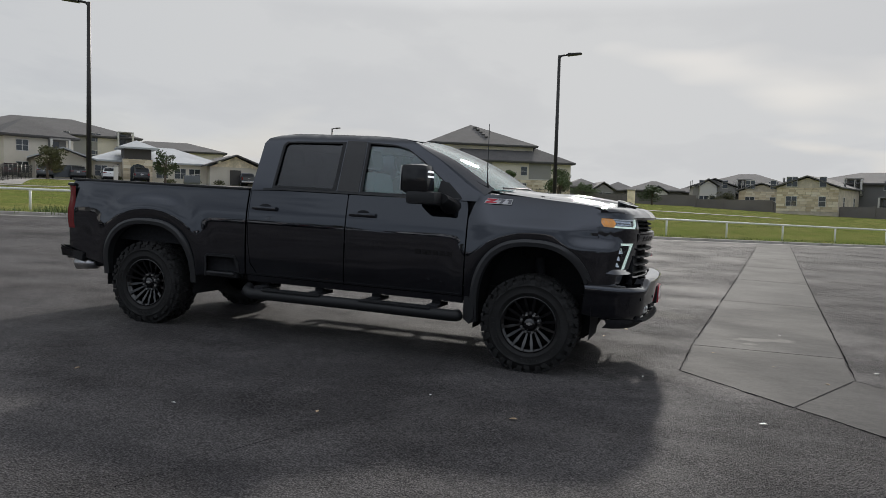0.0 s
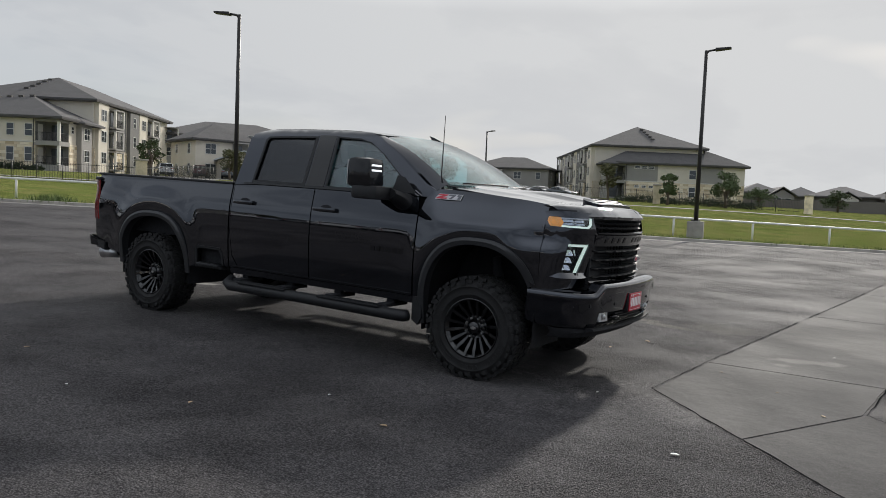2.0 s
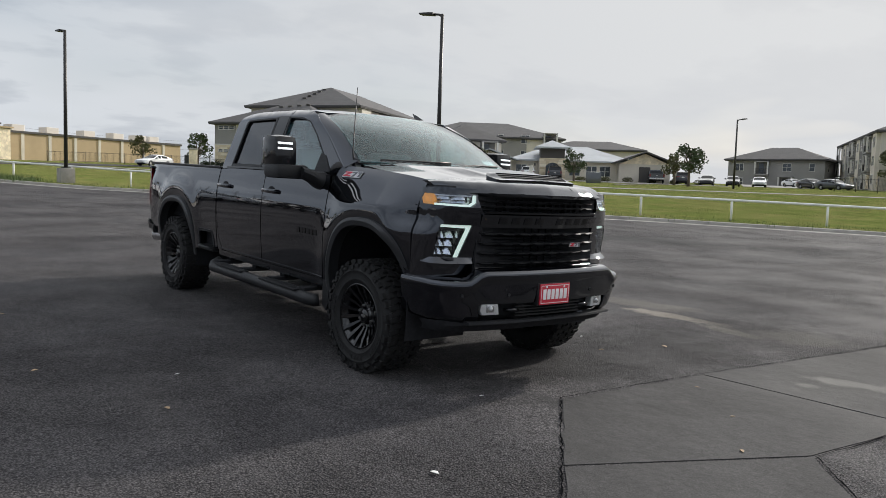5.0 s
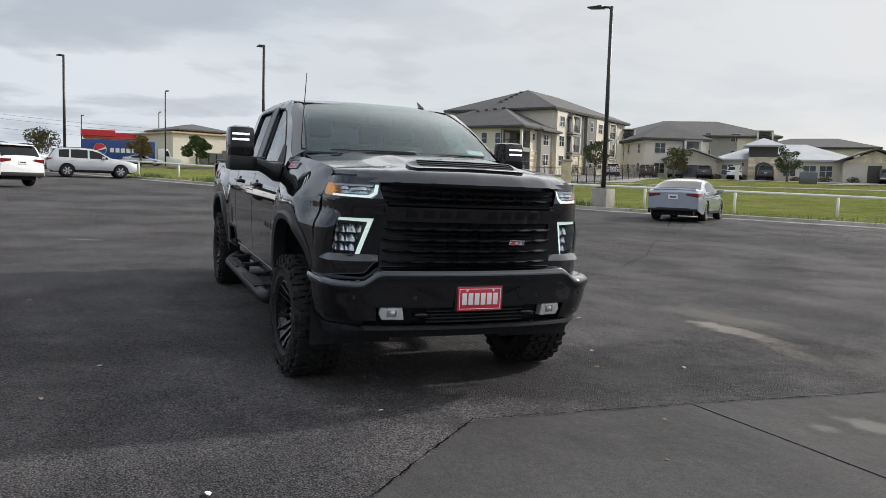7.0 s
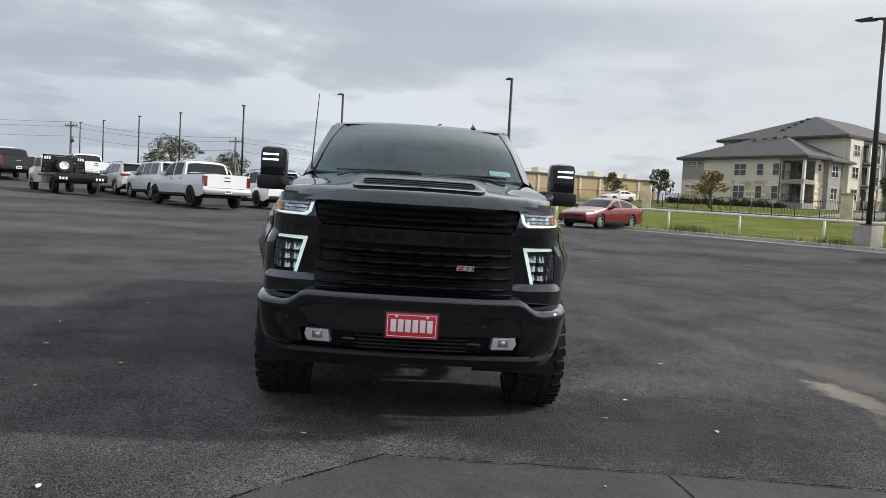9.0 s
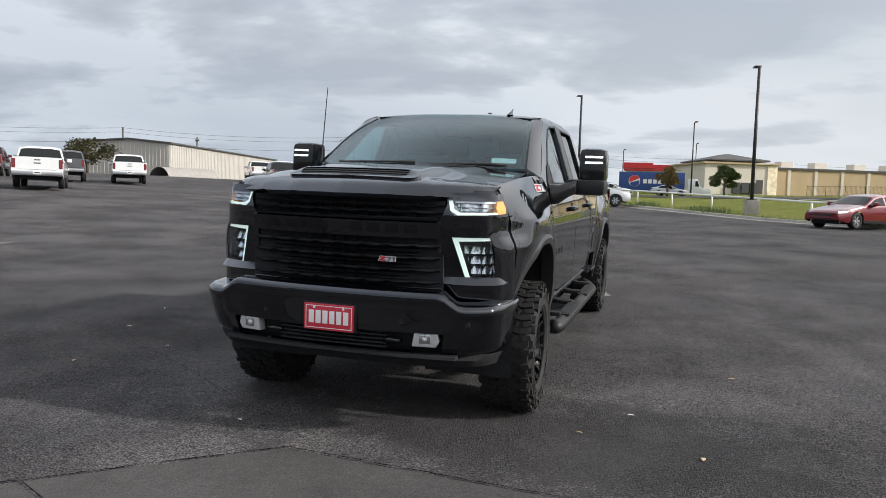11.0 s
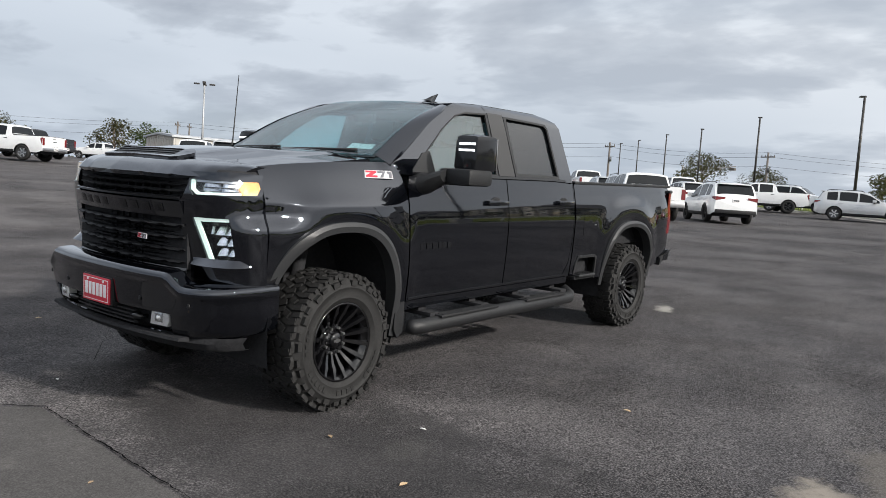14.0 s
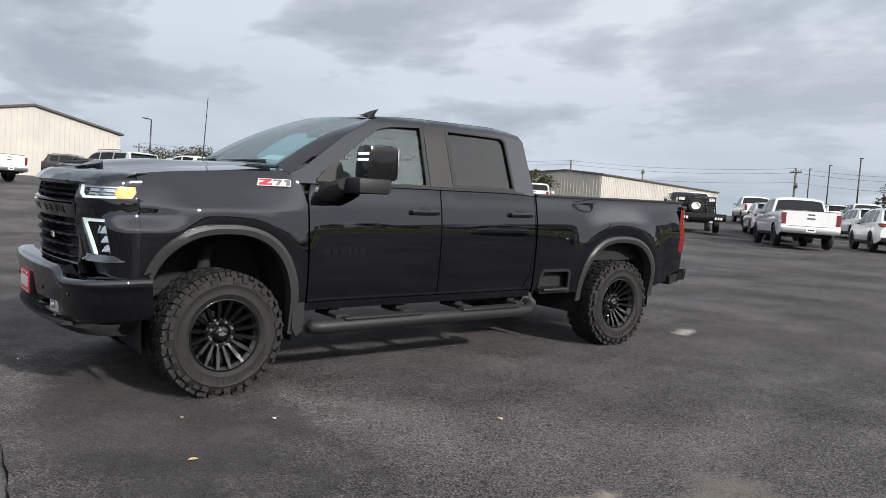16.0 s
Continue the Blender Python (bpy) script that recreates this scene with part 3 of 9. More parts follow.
US = [-800, -600, -450, -330, -250, -200, -160] + list(np.arange(-130, 100, 2.5)) + [110, 130, 160, 210, 280, 400, 560]
sheet("ground", US, [-900, -600, -400, -300] + list(np.arange(-240, -60, 15)) + list(np.arange(-60, 0, 4)) + [0.0, 0.30] + list(np.arange(1.5, 70, 2.5)) + [75, 85, 100, 130, 180, 260, 400, 700, 1100, 1800],
      lambda x, y, v: land_z(x, y) if v > 0.2 else lot_z(x, y) - 0.10, GRASS, label="mown green and straw-coloured grass verge rising to buildings")
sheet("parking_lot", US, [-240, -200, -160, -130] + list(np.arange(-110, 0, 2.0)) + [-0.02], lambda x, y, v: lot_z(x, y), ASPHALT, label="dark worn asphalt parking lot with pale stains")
# kerb: a real step along the grass
bm = bmesh.new()
prev = None
for u in US:
    w = kerb_v(u)
    def at(v, z):
        x, y = u * NY + (w + v) * NX, -u * NX + (w + v) * NY
        return bm.verts.new((x, y, lot_z(x, y) + z))
    row = [at(-0.42, 0.004), at(-0.05, 0.012), at(-0.01, 0.02), at(0.02, 0.135), at(0.05, 0.15), at(0.20, 0.15), at(0.22, 0.0)]
    if prev:
        for i in range(6):
            bm.faces.new((prev[i], row[i], row[i + 1], prev[i + 1]))
    prev = row
bmesh.ops.recalc_face_normals(bm, faces=bm.faces[:])
tagged(part("kerb", bm, KERB), "pale concrete kerb between asphalt and grass", "kerb", kind="structure")


def patch(name, outline, fn_z, mat, lift, step=0.6, label=""):
    bm = skin(outline, lambda u, v: (u, v, fn_z(u, v) + lift), (0, 0, 1), step, 0.02)
    return tagged(part(name, bm, mat), label, name.replace("_", " "), kind="structure")


def wob(a, b, n, amp, seed):
    r = random.Random(seed)
    return [(a[0] + (b[0] - a[0]) * k / n + (r.uniform(-amp, amp) if 0 < k < n else 0), a[1] + (b[1] - a[1]) * k / n + (r.uniform(-amp, amp) if 0 < k < n else 0)) for k in range(n)]


# concrete drainage strip: a long leg towards the kerb and a bend by the truck's nose, cast in slabs with open joints
SLABS = [
    wob((5.31, -0.12), (6.16, -1.03), 8, 0.012, 1) + wob((6.16, -1.03), (6.80, 0.36), 2, 0, 2) + wob((6.80, 0.36), (6.92, 1.62), 6, 0.006, 3) + wob((6.92, 1.62), (5.40, 1.44), 6, 0.006, 4) + wob((5.40, 1.44), (5.31, -0.12), 8, 0.012, 5),
    wob((6.18, -1.05), (8.9, -3.95), 14, 0.014, 6) + wob((8.9, -3.95), (9.95, -2.85), 4, 0, 7) + wob((9.95, -2.85), (6.82, 0.34), 14, 0.010, 8) + wob((6.82, 0.34), (6.18, -1.05), 4, 0.004, 9),
]
yy = 1.46
k = 0
while yy < 36:
    ln = 5.2
    def ex(y, side):
        return 5.40 + (y - 1.44) * 0.083 + (1.52 if side else 0.0)
    SLABS.append(wob((ex(yy, 0), yy), (ex(yy, 1), yy + 0.18), 4, 0.005, 20 + k) + wob((ex(yy, 1), yy + 0.18), (ex(yy + ln, 1), yy + ln + 0.17), 10, 0.008, 40 + k) + wob((ex(yy + ln, 1), yy + ln + 0.17), (ex(yy + ln, 0), yy + ln - 0.01), 4, 0.005, 60 + k) + wob((ex(yy + ln, 0), yy + ln - 0.01), (ex(yy, 0), yy), 10, 0.008, 80 + k))
    yy += ln + 0.012
    k += 1
strip = tagged(new("concrete_strip"), "grey cracked concrete drainage strip set in the asphalt", "concrete strip", kind="structure")
for sl in SLABS:
    part("slab", skin(sl, lambda u, v: (u, v, lot_z(u, v) + 0.005), (0, 0, 1), 0.7, 0.02), CONCRETE, strip)
# dark tar filled gaps along the strip's edges
bm = bmesh.new()
def tar(a, b, n, w, seed, bm):
    r = random.Random(seed)
    pts = [(a[0] + (b[0] - a[0]) * q / n + r.uniform(-0.007, 0.007), a[1] + (b[1] - a[1]) * q / n + r.uniform(-0.006, 0.006)) for q in range(n + 1)]
    dx, dy = b[0] - a[0], b[1] - a[1]
    L = math.hypot(dx, dy)
    nx, ny = -dy / L, dx / L
    prev = None
    for (x, y) in pts:
        h = w * r.uniform(0.15, 1.0)
        row = [bm.verts.new((x + nx * h, y + ny * h, lot_z(x, y) + 0.009)), bm.verts.new((x - nx * h, y - ny * h, lot_z(x, y) + 0.009))]
        if prev:
            bm.faces.new((prev[0], prev[1], row[1], row[0]))
        prev = row
def cracks(points, w, seed):
    for q, (a, b) in enumerate(zip(points, points[1:])):
        tar(a, b, max(4, int(math.dist(a, b) * 5)), w, seed * 31 + q, bm)


cracks([(-10.8, 15.2), (-7.6, 12.2), (-4.5, 8.9), (-2.4, 7.1), (-0.8, 5.3)], 0.010, 1)
cracks([(-0.8, 5.3), (0.8, 6.1), (1.7, 7.0), (3.3, 8.5), (5.2, 9.7), (5.95, 10.6)], 0.010, 2)
cracks([(7.6, 12.2), (12, 15.5), (19, 21)], 0.010, 3)
cracks([(5.25, 0.05), (4.6, -0.9), (3.9, -2.0), (3.2, -3.4), (2.9, -4.6)], 0.003, 4)
cracks([(-9, 13), (-16, 19)], 0.010, 5)
for a, b, n, w, sd in (((5.29, -0.12), (8.88, -3.97), 110, 0.007, 1), ((5.29, -0.12), (5.38, 1.44), 50, 0.007, 2), ((5.38, 1.44), (8.2, 36), 300, 0.010, 3), ((6.83, 0.36), (9.8, 36), 300, 0.010, 4), ((6.83, 0.36), (9.97, -2.83), 110, 0.007, 5)):
    tar(a, b, n, w, sd, bm)
bmesh.ops.recalc_face_normals(bm, faces=bm.faces[:])
if sum(f.normal.z for f in bm.faces) < 0:
    bmesh.ops.reverse_faces(bm, faces=bm.faces[:])
TAR = material("tar", (0.008, 0.008, 0.009), 0.95, spec=0.0, grain=0.3)
tagged(part("pavement_cracks", bm, TAR), "thin dark tar-filled cracks and joints in the paving", "crack", kind="stuff")


def blob(cx, cy, a, b, rot, seed, n=26, rag=0.25):
    r = random.Random(seed)
    pts = []
    for k in range(n):
        t = 2 * math.pi * k / n
        q = 1 + rag * r.uniform(-1, 1)
        x, y = a * q * math.cos(t), b * q * math.sin(t)
        c, s = math.cos(radians(rot)), math.sin(radians(rot))
        pts.append((cx + c * x - s * y, cy + s * x + c * y))
    return pts


# dry leaves and bits on the asphalt
r = random.Random(5)
LEAFBIT = material("dry leaf", (0.42, 0.30, 0.18), 0.8, grain=0.3, rand=0.3)
SCRAP = material("white scrap", (0.7, 0.7, 0.68), 0.7, grain=0.1)
for x, y, w in ((6.55, 0.05, 1), (7.1, 0.9, 0), (4.6, 2.05, 1), (3.95, 1.62, 0), (4.42, 1.35, 1), (6.15, 0.62, 1), (5.0, -0.6, 0), (3.1, -3.0, 1), (3.6, -2.2, 0), (4.3, -2.5, 1), (2.2, -3.3, 0), (5.6, 1.05, 1), (7.6, -0.6, 0), (1.0, -2.9, 1), (6.4, 2.9, 0), (2.7, 2.3, 1), (5.9, -1.7, 0)):
    bm = bmesh.new()
    pts = [(0.0, -0.028), (0.014, -0.008), (0.012, 0.012), (0.0, 0.030), (-0.013, 0.010), (-0.011, -0.012)]
    vs = [bm.verts.new((a, b, 0.001 + 0.005 * abs(a) / 0.014)) for a, b in pts]
    bm.faces.new(vs)
    rr = bmesh.ops.extrude_face_region(bm, geom=bm.faces[:])
    for g in rr["geom"]:
        if isinstance(g, bmesh.types.BMVert):
            g.co.z += 0.003
    ob = part("fallen_leaf" if w else "paper_scrap", bm, LEAFBIT if w else SCRAP)
    ob.matrix_world = pose(x, y, lot_z(x, y) + 0.006, 0, 0, r.uniform(0, 360)) @ Matrix.Scale(r.uniform(0.5, 1.0), 4)
    tagged(ob, "small dry tan leaf lying on the asphalt" if w else "tiny white scrap of litter on the asphalt", "leaf" if w else "litter", "litter on the lot")

# ---- the pickup ----
truck = thing("pickup_truck", LEVEL, "glossy black crew-cab heavy-duty pickup with black wheels, parked on asphalt", "truck")
FX, WZ = 4.036, 0.415          # front axle, hub height (rear axle at 0)
_side = curve([0.35, 0.60, 0.80, 1.00, 1.12, 1.20, 1.27, 1.34, 1.44], [0.93, 0.952, 0.971, 0.981, 0.9815, 0.977, 0.967, 0.953, 0.930], blur=0.06)
_flank = curve([0.35, 0.60, 0.80, 1.00, 1.12, 1.20, 1.30], [0.93, 0.945, 0.962, 0.976, 0.983, 0.985, 0.985], blur=0.05)
_cab = curve([1.40, 1.46, 1.60, 1.92, 1.96, 2.0], [0.940, 0.922, 0.875, 0.765, 0.735, 0.66], blur=0.03)
_hoodline = curve([3.40, 3.60, 4.0, 4.4, 4.6, 4.8, 5.0], [1.505, 1.505, 1.49, 1.46, 1.435, 1.405, 1.37], blur=0.08)


def bulge(x, z):
    """The swell round each wheel arch, standing farther out over its crown."""
    b = 0.0
    for cx in (FX, 0.0):
        d = max(0.01, math.hypot(x - cx, (z - 0.50) * 1.02))
        crown = smoothstep(0.15, 0.95, (z - 0.5) / d)
        b += (0.025 + 0.006 * crown) * math.exp(-((d - 0.60 - 0.105 * crown) / 0.14) ** 2) * smoothstep(1.44, 1.20, z) * smoothstep(4.58, 4.30, x)
    return b


def side_y(x, z):
    y = _side(z)
    k = smoothstep(3.40, 3.66, x)
    if k > 0:
        # the fender: upright below its crease, leaning in above it
        zh = _hoodline(x)
        t = max(0.0, (z - 1.245) / (zh - 1.245))
        y = y * (1 - k) + (_flank(min(z, 1.245)) - (0.140 - 0.046 * smoothstep(4.15, 4.56, x)) * (0.86 * t ** 1.5 + 0.14 * t)) * k
    y += bulge(x, z)
    if x > 4.15:
        # shoulder behind the lamps: the lower part stands proud of the upper
        y -= 0.085 * max(0.0, (x - 4.25) / 0.6) ** 2 + 0.046 * smoothstep(1.08, 1.215, z) * smoothstep(4.15, 4.56, x)
    if x < -0.75:
        y -= 0.03 * ((-0.75 - x) / 0.35) ** 2
    return y


def cab_y(x, z):
    return _cab(z) - 0.02 * smoothstep(2.6, 3.5, x)


def both(name, outline, fn, mat, holes=(), label="", step=0.08, thick=0.018, parent=None):
    obs = []
    for s in (1, -1):
        bm = skin(outline, lambda u, v: (u, s * fn(u, v), v), (0, s, 0), step, thick, holes)
        obs.append(part(name, bm, mat, parent or truck, label))
    return obs


# front arch and rear arch openings
FA = arc_points(FX, 0.50, 0.515, 0.62, 0, 180, 28, 2.5)
RA = arc_points(0.0, 0.50, 0.545, 0.55, 0, 180, 28, 2.5)
fender_front = [(3.432, 0.46), (3.432, 1.30), (3.47, 1.41), (3.52, 1.50)] + [(x, _hoodline(x)) for x in np.linspace(3.62, 4.566, 12)] + \
    [(4.566, 0.805), (4.552, 0.80)] + [p for p in FA if p[1] > 0.52] + [(3.521, 0.44)]
both("front_fender", fender_front, side_y, PAINT_BLACK, step=0.022)
both("bed_side", [(1.145, 0.60), (1.145, 1.435), (-1.03, 1.443), (-1.075, 1.40), (-1.085, 0.72), (-0.82, 0.60), (-0.60, 0.565), (-0.547, 0.52)] + [p for p in RA[::-1] if p[1] > 0.53] + [(0.547, 0.52), (0.62, 0.55), (0.70, 0.555), (0.70, 0.745), (1.02, 0.755), (1.07, 0.66), (1.07, 0.60)], side_y, PAINT_BLACK, step=0.05)
doors = []
for nm, x0, x1 in (("front_door", 2.238, 3.418), ("rear_door", 1.178, 2.226)):
    rear_cut = [(x0, 0.60), (x0, 1.425)] if nm == "front_door" else [(1.30, 0.60), (1.21, 0.72), (x0, 0.95), (x0, 1.425)]
    front = [(x1, 1.425), (x1, 0.60)] if nm == "rear_door" else [(3.40, 1.425), (x1, 1.36), (x1, 0.60)]
    doors.append(both(nm, rear_cut + front, side_y, PAINT_BLACK))
both("cab_corner", [(1.163, 0.60), (1.163, 1.425), (1.172, 1.425), (1.172, 0.95), (1.205, 0.71), (1.29, 0.60)], side_y, PAINT_BLACK)
both("rocker", [(1.17, 0.535), (1.17, 0.592), (3.42, 0.592), (3.42, 0.535)], lambda x, z: side_y(x, z) - 0.012, PAINT_BLACK)
both("sill_strip", [(1.22, 0.606), (1.22, 0.618), (3.40, 0.618), (3.40, 0.606)], lambda x, z: side_y(x, z) + 0.004, GLOSS_BLACK, step=0.2, thick=0.006)
# upper cab ring with two window openings
WIN_F = [(2.345, 1.452), (3.22, 1.452), (3.285, 1.47), (3.25, 1.52), (2.93, 1.76), (2.75, 1.868), (2.62, 1.900), (2.335, 1.915)]
WIN_R = [(1.40, 1.455), (2.085, 1.455), (2.095, 1.912), (1.46, 1.900), (1.425, 1.87)]
ring = [(1.165, 1.432), (3.50, 1.432), (3.545, 1.49), (3.43, 1.545), (3.08, 1.775), (2.83, 1.925), (2.70, 1.965), (2.3, 1.985), (1.8, 1.987), (1.35, 1.975), (1.235, 1.95), (1.20, 1.90)]
both("cab_frame", ring, cab_y, PAINT_BLACK, holes=(WIN_F, WIN_R), step=0.07, thick=0.05)


def shrink(loop, k):
    cx, cz = sum(p[0] for p in loop) / len(loop), sum(p[1] for p in loop) / len(loop)
    return [(cx + (x - cx) * k, cz + (z - cz) * k) for x, z in loop]


def frame_strip(name, loop, fn, mat, wide, lift):
    """A raised rubber strip round a window."""
    inner = shrink(loop, 1 - wide)
    both(name, loop, lambda x, z: fn(x, z) + lift, mat, holes=(inner,), step=0.2, thick=0.012)


frame_strip("window_seal", shrink(WIN_F, 1.015), cab_y, PLASTIC, 0.055, 0.004)
frame_strip("window_seal", shrink(WIN_R, 1.015), cab_y, PLASTIC, 0.085, 0.004)
for o in both("front_side_window", shrink(WIN_F, 1.01), lambda x, z: cab_y(x, z) - 0.018, GLASS_FRONT, step=0.12, thick=0.004):
    o.visible_shadow = False
both("rear_side_window", shrink(WIN_R, 1.01), lambda x, z: cab_y(x, z) - 0.018, GLASS_TINT, step=0.12, thick=0.004)
both("pillar_trim", [(2.105, 1.452), (2.325, 1.452), (2.318, 1.925), (2.112, 1.925)], lambda x, z: cab_y(x, z) + 0.005, PILLAR, step=0.12, thick=0.008)
both("belt_strip", [(1.30, 1.432), (3.30, 1.432), (3.34, 1.450), (1.30, 1.450)], lambda x, z: cab_y(x, z) + 0.008, GLOSS_BLACK, step=0.2, thick=0.014)
both("door_seam", [(2.2285, 0.60), (2.2285, 1.43), (2.2355, 1.43), (2.2355, 0.60)], lambda x, z: side_y(x, z) - 0.02, UNDER, step=0.15, thick=0.004)


# roof, windscreen, rear window
def roof_fn(x, y):
    return (x, y, 2.012 - 0.027 * (abs(y) / 0.70) ** 3 - 0.035 * max(0, (x - 2.15) / 0.62) ** 3 - 0.045 * max(0, (1.75 - x) / 0.55) ** 4)


roof_out = [(1.215, -0.60), (1.245, -0.665), (1.33, -0.69), (2.5, -0.69), (2.72, -0.68), (2.80, -0.655), (2.865, -0.4), (2.885, 0.0),
            (2.865, 0.4), (2.80, 0.655), (2.72, 0.68), (2.5, 0.69), (1.33, 0.69), (1.245, 0.665), (1.215, 0.60), (1.205, 0)]
part("roof", skin(roof_out, roof_fn, (0, 0, 1), 0.1, 0.05), PAINT_BLACK, truck)


def ws_fn(y, s):
    k = abs(y) / 0.8
    bx, bz = 3.80 - 0.20 * k ** 2, 1.548
    tx, tz = 2.865 - 0.07 * k ** 2, 1.972 - 0.035 * k ** 3
    return (bx + (tx - bx) * s, y * (1 - 0.165 * s), bz + (tz - bz) * s + 0.035 * math.sin(math.pi * s))


ws = part("windscreen", skin([(-0.785, 0.0), (0, 0.0), (0.785, 0.0), (0.79, 0.5), (0.80, 1.0), (0, 1.0), (-0.80, 1.0), (-0.79, 0.5)], ws_fn, (1, 0, 1), 0.12, 0.006), GLASS_WS, truck)
ws.visible_shadow = False
part("windscreen_surround", skin([(-0.80, -0.015), (0.80, -0.015), (0.815, 0.5), (0.818, 1.01), (-0.818, 1.01), (-0.815, 0.5)], lambda y, s: tuple(Vector(ws_fn(y, s)) - Vector((0.004, 0, 0.006))), (1, 0, 1), 0.1, 0.012,
     holes=([(-0.755, 0.045), (0.755, 0.045), (0.762, 0.5), (0.755, 0.955), (-0.755, 0.955), (-0.762, 0.5)],)), GLOSS_BLACK, truck)
part("cab_back", skin([(-0.90, 1.0), (0.90, 1.0), (0.90, 1.44), (0.70, 1.93), (-0.70, 1.93), (-0.90, 1.44)], lambda y, z: (1.168 + 0.055 * smoothstep(1.44, 1.95, z), y, z), (-1, 0, 0), 0.2, 0.03,
     holes=([(-0.62, 1.50), (0.62, 1.50), (0.55, 1.85), (-0.55, 1.85)],)), PAINT_BLACK, truck)
part("rear_window", skin([(-0.64, 1.48), (0.64, 1.48), (0.57, 1.87), (-0.57, 1.87)], lambda y, z: (1.185 + 0.055 * smoothstep(1.44, 1.95, z), y, z), (-1, 0, 0), 0.3, 0.005), GLASS_TINT, truck)
# A-pillars fill the step between screen and doors
for s in (1, -1):
    secs = []
    for k in range(9):
        q = k / 8
        a = Vector(ws_fn(s * 0.80, q))
        x = 3.55 + (2.80 - 3.55) * q
        z = 1.49 + (1.93 - 1.49) * q + 0.02 * math.sin(math.pi * q)
        b = Vector((x, s * (cab_y(x, min(z, 1.965))), z))
        mid = (a + b) / 2 + Vector((0.015, 0, 0.008))
        secs.append([a - Vector((0.03, 0, 0.02)), a + Vector((0.004, 0, 0.004)), mid, b + Vector((0, s * 0.002, 0)), b - Vector((0.05, 0, 0.03))])
    part("pillar", loft(secs), PAINT_BLACK, truck)


# hood: long dome with a scoop and two creases
_hz = curve([3.55, 3.8, 4.3, 4.65, 4.80, 4.88, 4.93, 4.965, 5.02], [1.556, 1.552, 1.510, 1.466, 1.460, 1.449, 1.428, 1.392, 1.33], blur=0.03)


_hood_edge = curve([0.0, 0.30, 0.52, 0.69, 0.775, 0.815, 0.835], [4.975, 4.952, 4.905, 4.828, 4.755, 4.68, 4.60], blur=0.03)


def hood_fn(x, y):
    k = abs(y) / 0.82
    w = smoothstep(4.45, 4.72, x)
    front = (0.115 * k ** 2 + 0.03 * k ** 6) * (1 - w) + (4.972 - _hood_edge(abs(y))) * w
    z = _hz(min(5.02, x + front)) - 0.030 * k ** 2.6 * (1 - 0.6 * w)
    crease = smoothstep(0.60, 0.46, abs(y) + (x - 4.0) * 0.06)
    z += 0.014 * crease * smoothstep(4.92, 4.55, x)
    inside = smoothstep(0.47, 0.36, abs(y) + 0.10 * (x - 4.4))
    z += 0.030 * inside * smoothstep(3.85, 4.45, x) * smoothstep(4.80, 4.69, x)
    return (x, y, z)


_hy = [0.835, 0.828, 0.818, 0.805, 0.79, 0.77, 0.745, 0.71, 0.67, 0.62, 0.56, 0.49, 0.42, 0.34, 0.26, 0.17, 0.08]
hood_out = [(3.66, -0.815), (3.74, -0.5), (3.80, 0.0), (3.74, 0.5), (3.66, 0.815), (4.0, 0.838), (4.3, 0.842)] + [(_hood_edge(y), y) for y in _hy] + [(4.976, 0.0)] + [(_hood_edge(y), -y) for y in _hy[::-1]] + [(4.3, -0.842), (4.0, -0.838)]
hood = part("hood", skin(hood_out, hood_fn, (0, 0, 1), 0.045, 0.03), PAINT_BLACK, truck)
def slot(half, x0, x1, r):
    pts = []
    for cx, cy, a0 in ((x1 - r, half - r, 0), (x0 + r, half - r, 90), (x0 + r, -half + r, 180), (x1 - r, -half + r, 270)):
        pts += [(cx + r * math.cos(radians(a0 + q)), cy + r * math.sin(radians(a0 + q))) for q in (0, 30, 60, 90)]
    return pts


def on_hood(lift):
    return lambda x, y: (x, y, hood_fn(x, y)[2] + lift)


part("scoop_mouth", skin(slot(0.345, 4.695, 4.785, 0.03), on_hood(0.003), (0, 0, 1), 0.03, 0.002), UNDER, hood)
part("scoop_bezel", skin(slot(0.405, 4.650, 4.822, 0.055), on_hood(0.014), (0, 0, 1), 0.03, 0.020, holes=(slot(0.340, 4.692, 4.788, 0.030),)), PAINT_BLACK, hood)
for x0 in (4.712, 4.738, 4.762):
    part("scoop_slat", skin([(x0, -0.345), (x0 + 0.010, -0.345), (x0 + 0.010, 0.345), (x0, 0.345)], on_hood(0.010), (0, 0, 1), 0.03, 0.006), PLASTIC, hood)
# cowl panel and wipers
part("cowl", skin([(3.52, -0.80), (3.60, 0), (3.52, 0.80), (3.70, 0.82), (3.79, 0.5), (3.845, 0), (3.79, -0.5), (3.70, -0.82)], lambda x, y: (x, y, 1.522 - 0.02 * (abs(y) / 0.8) ** 2), (0, 0, 1), 0.15, 0.02), PLASTIC, truck)
for y0, y1 in ((-0.62, 0.02), (0.05, 0.66)):
    bm = bmesh.new()
    pts = [(3.80 - 0.18 * (abs(y0 + (y1 - y0) * q) / 0.8) ** 2 - 0.05, y0 + (y1 - y0) * q, 1.566 + 0.012 * q) for q in np.linspace(0, 1, 6)]
    tube(bm, pts, 0.009, 6)
    part("wiper", bm, PLASTIC, truck)

# ---- nose ----
_pl = [(4.50, 0.968), (4.62, 0.950), (4.72, 0.918), (4.80, 0.855), (4.845, 0.77), (4.875, 0.68), (4.905, 0.56), (4.925, 0.45)]
_s = np.concatenate([[0], np.cumsum([math.dist(a, b) for a, b in zip(_pl, _pl[1:])])])
_px, _py = curve(list(_s), [p[0] for p in _pl], blur=0.06), curve(list(_s), [p[1] for p in _pl], blur=0.06)
SL = float(_s[-1])


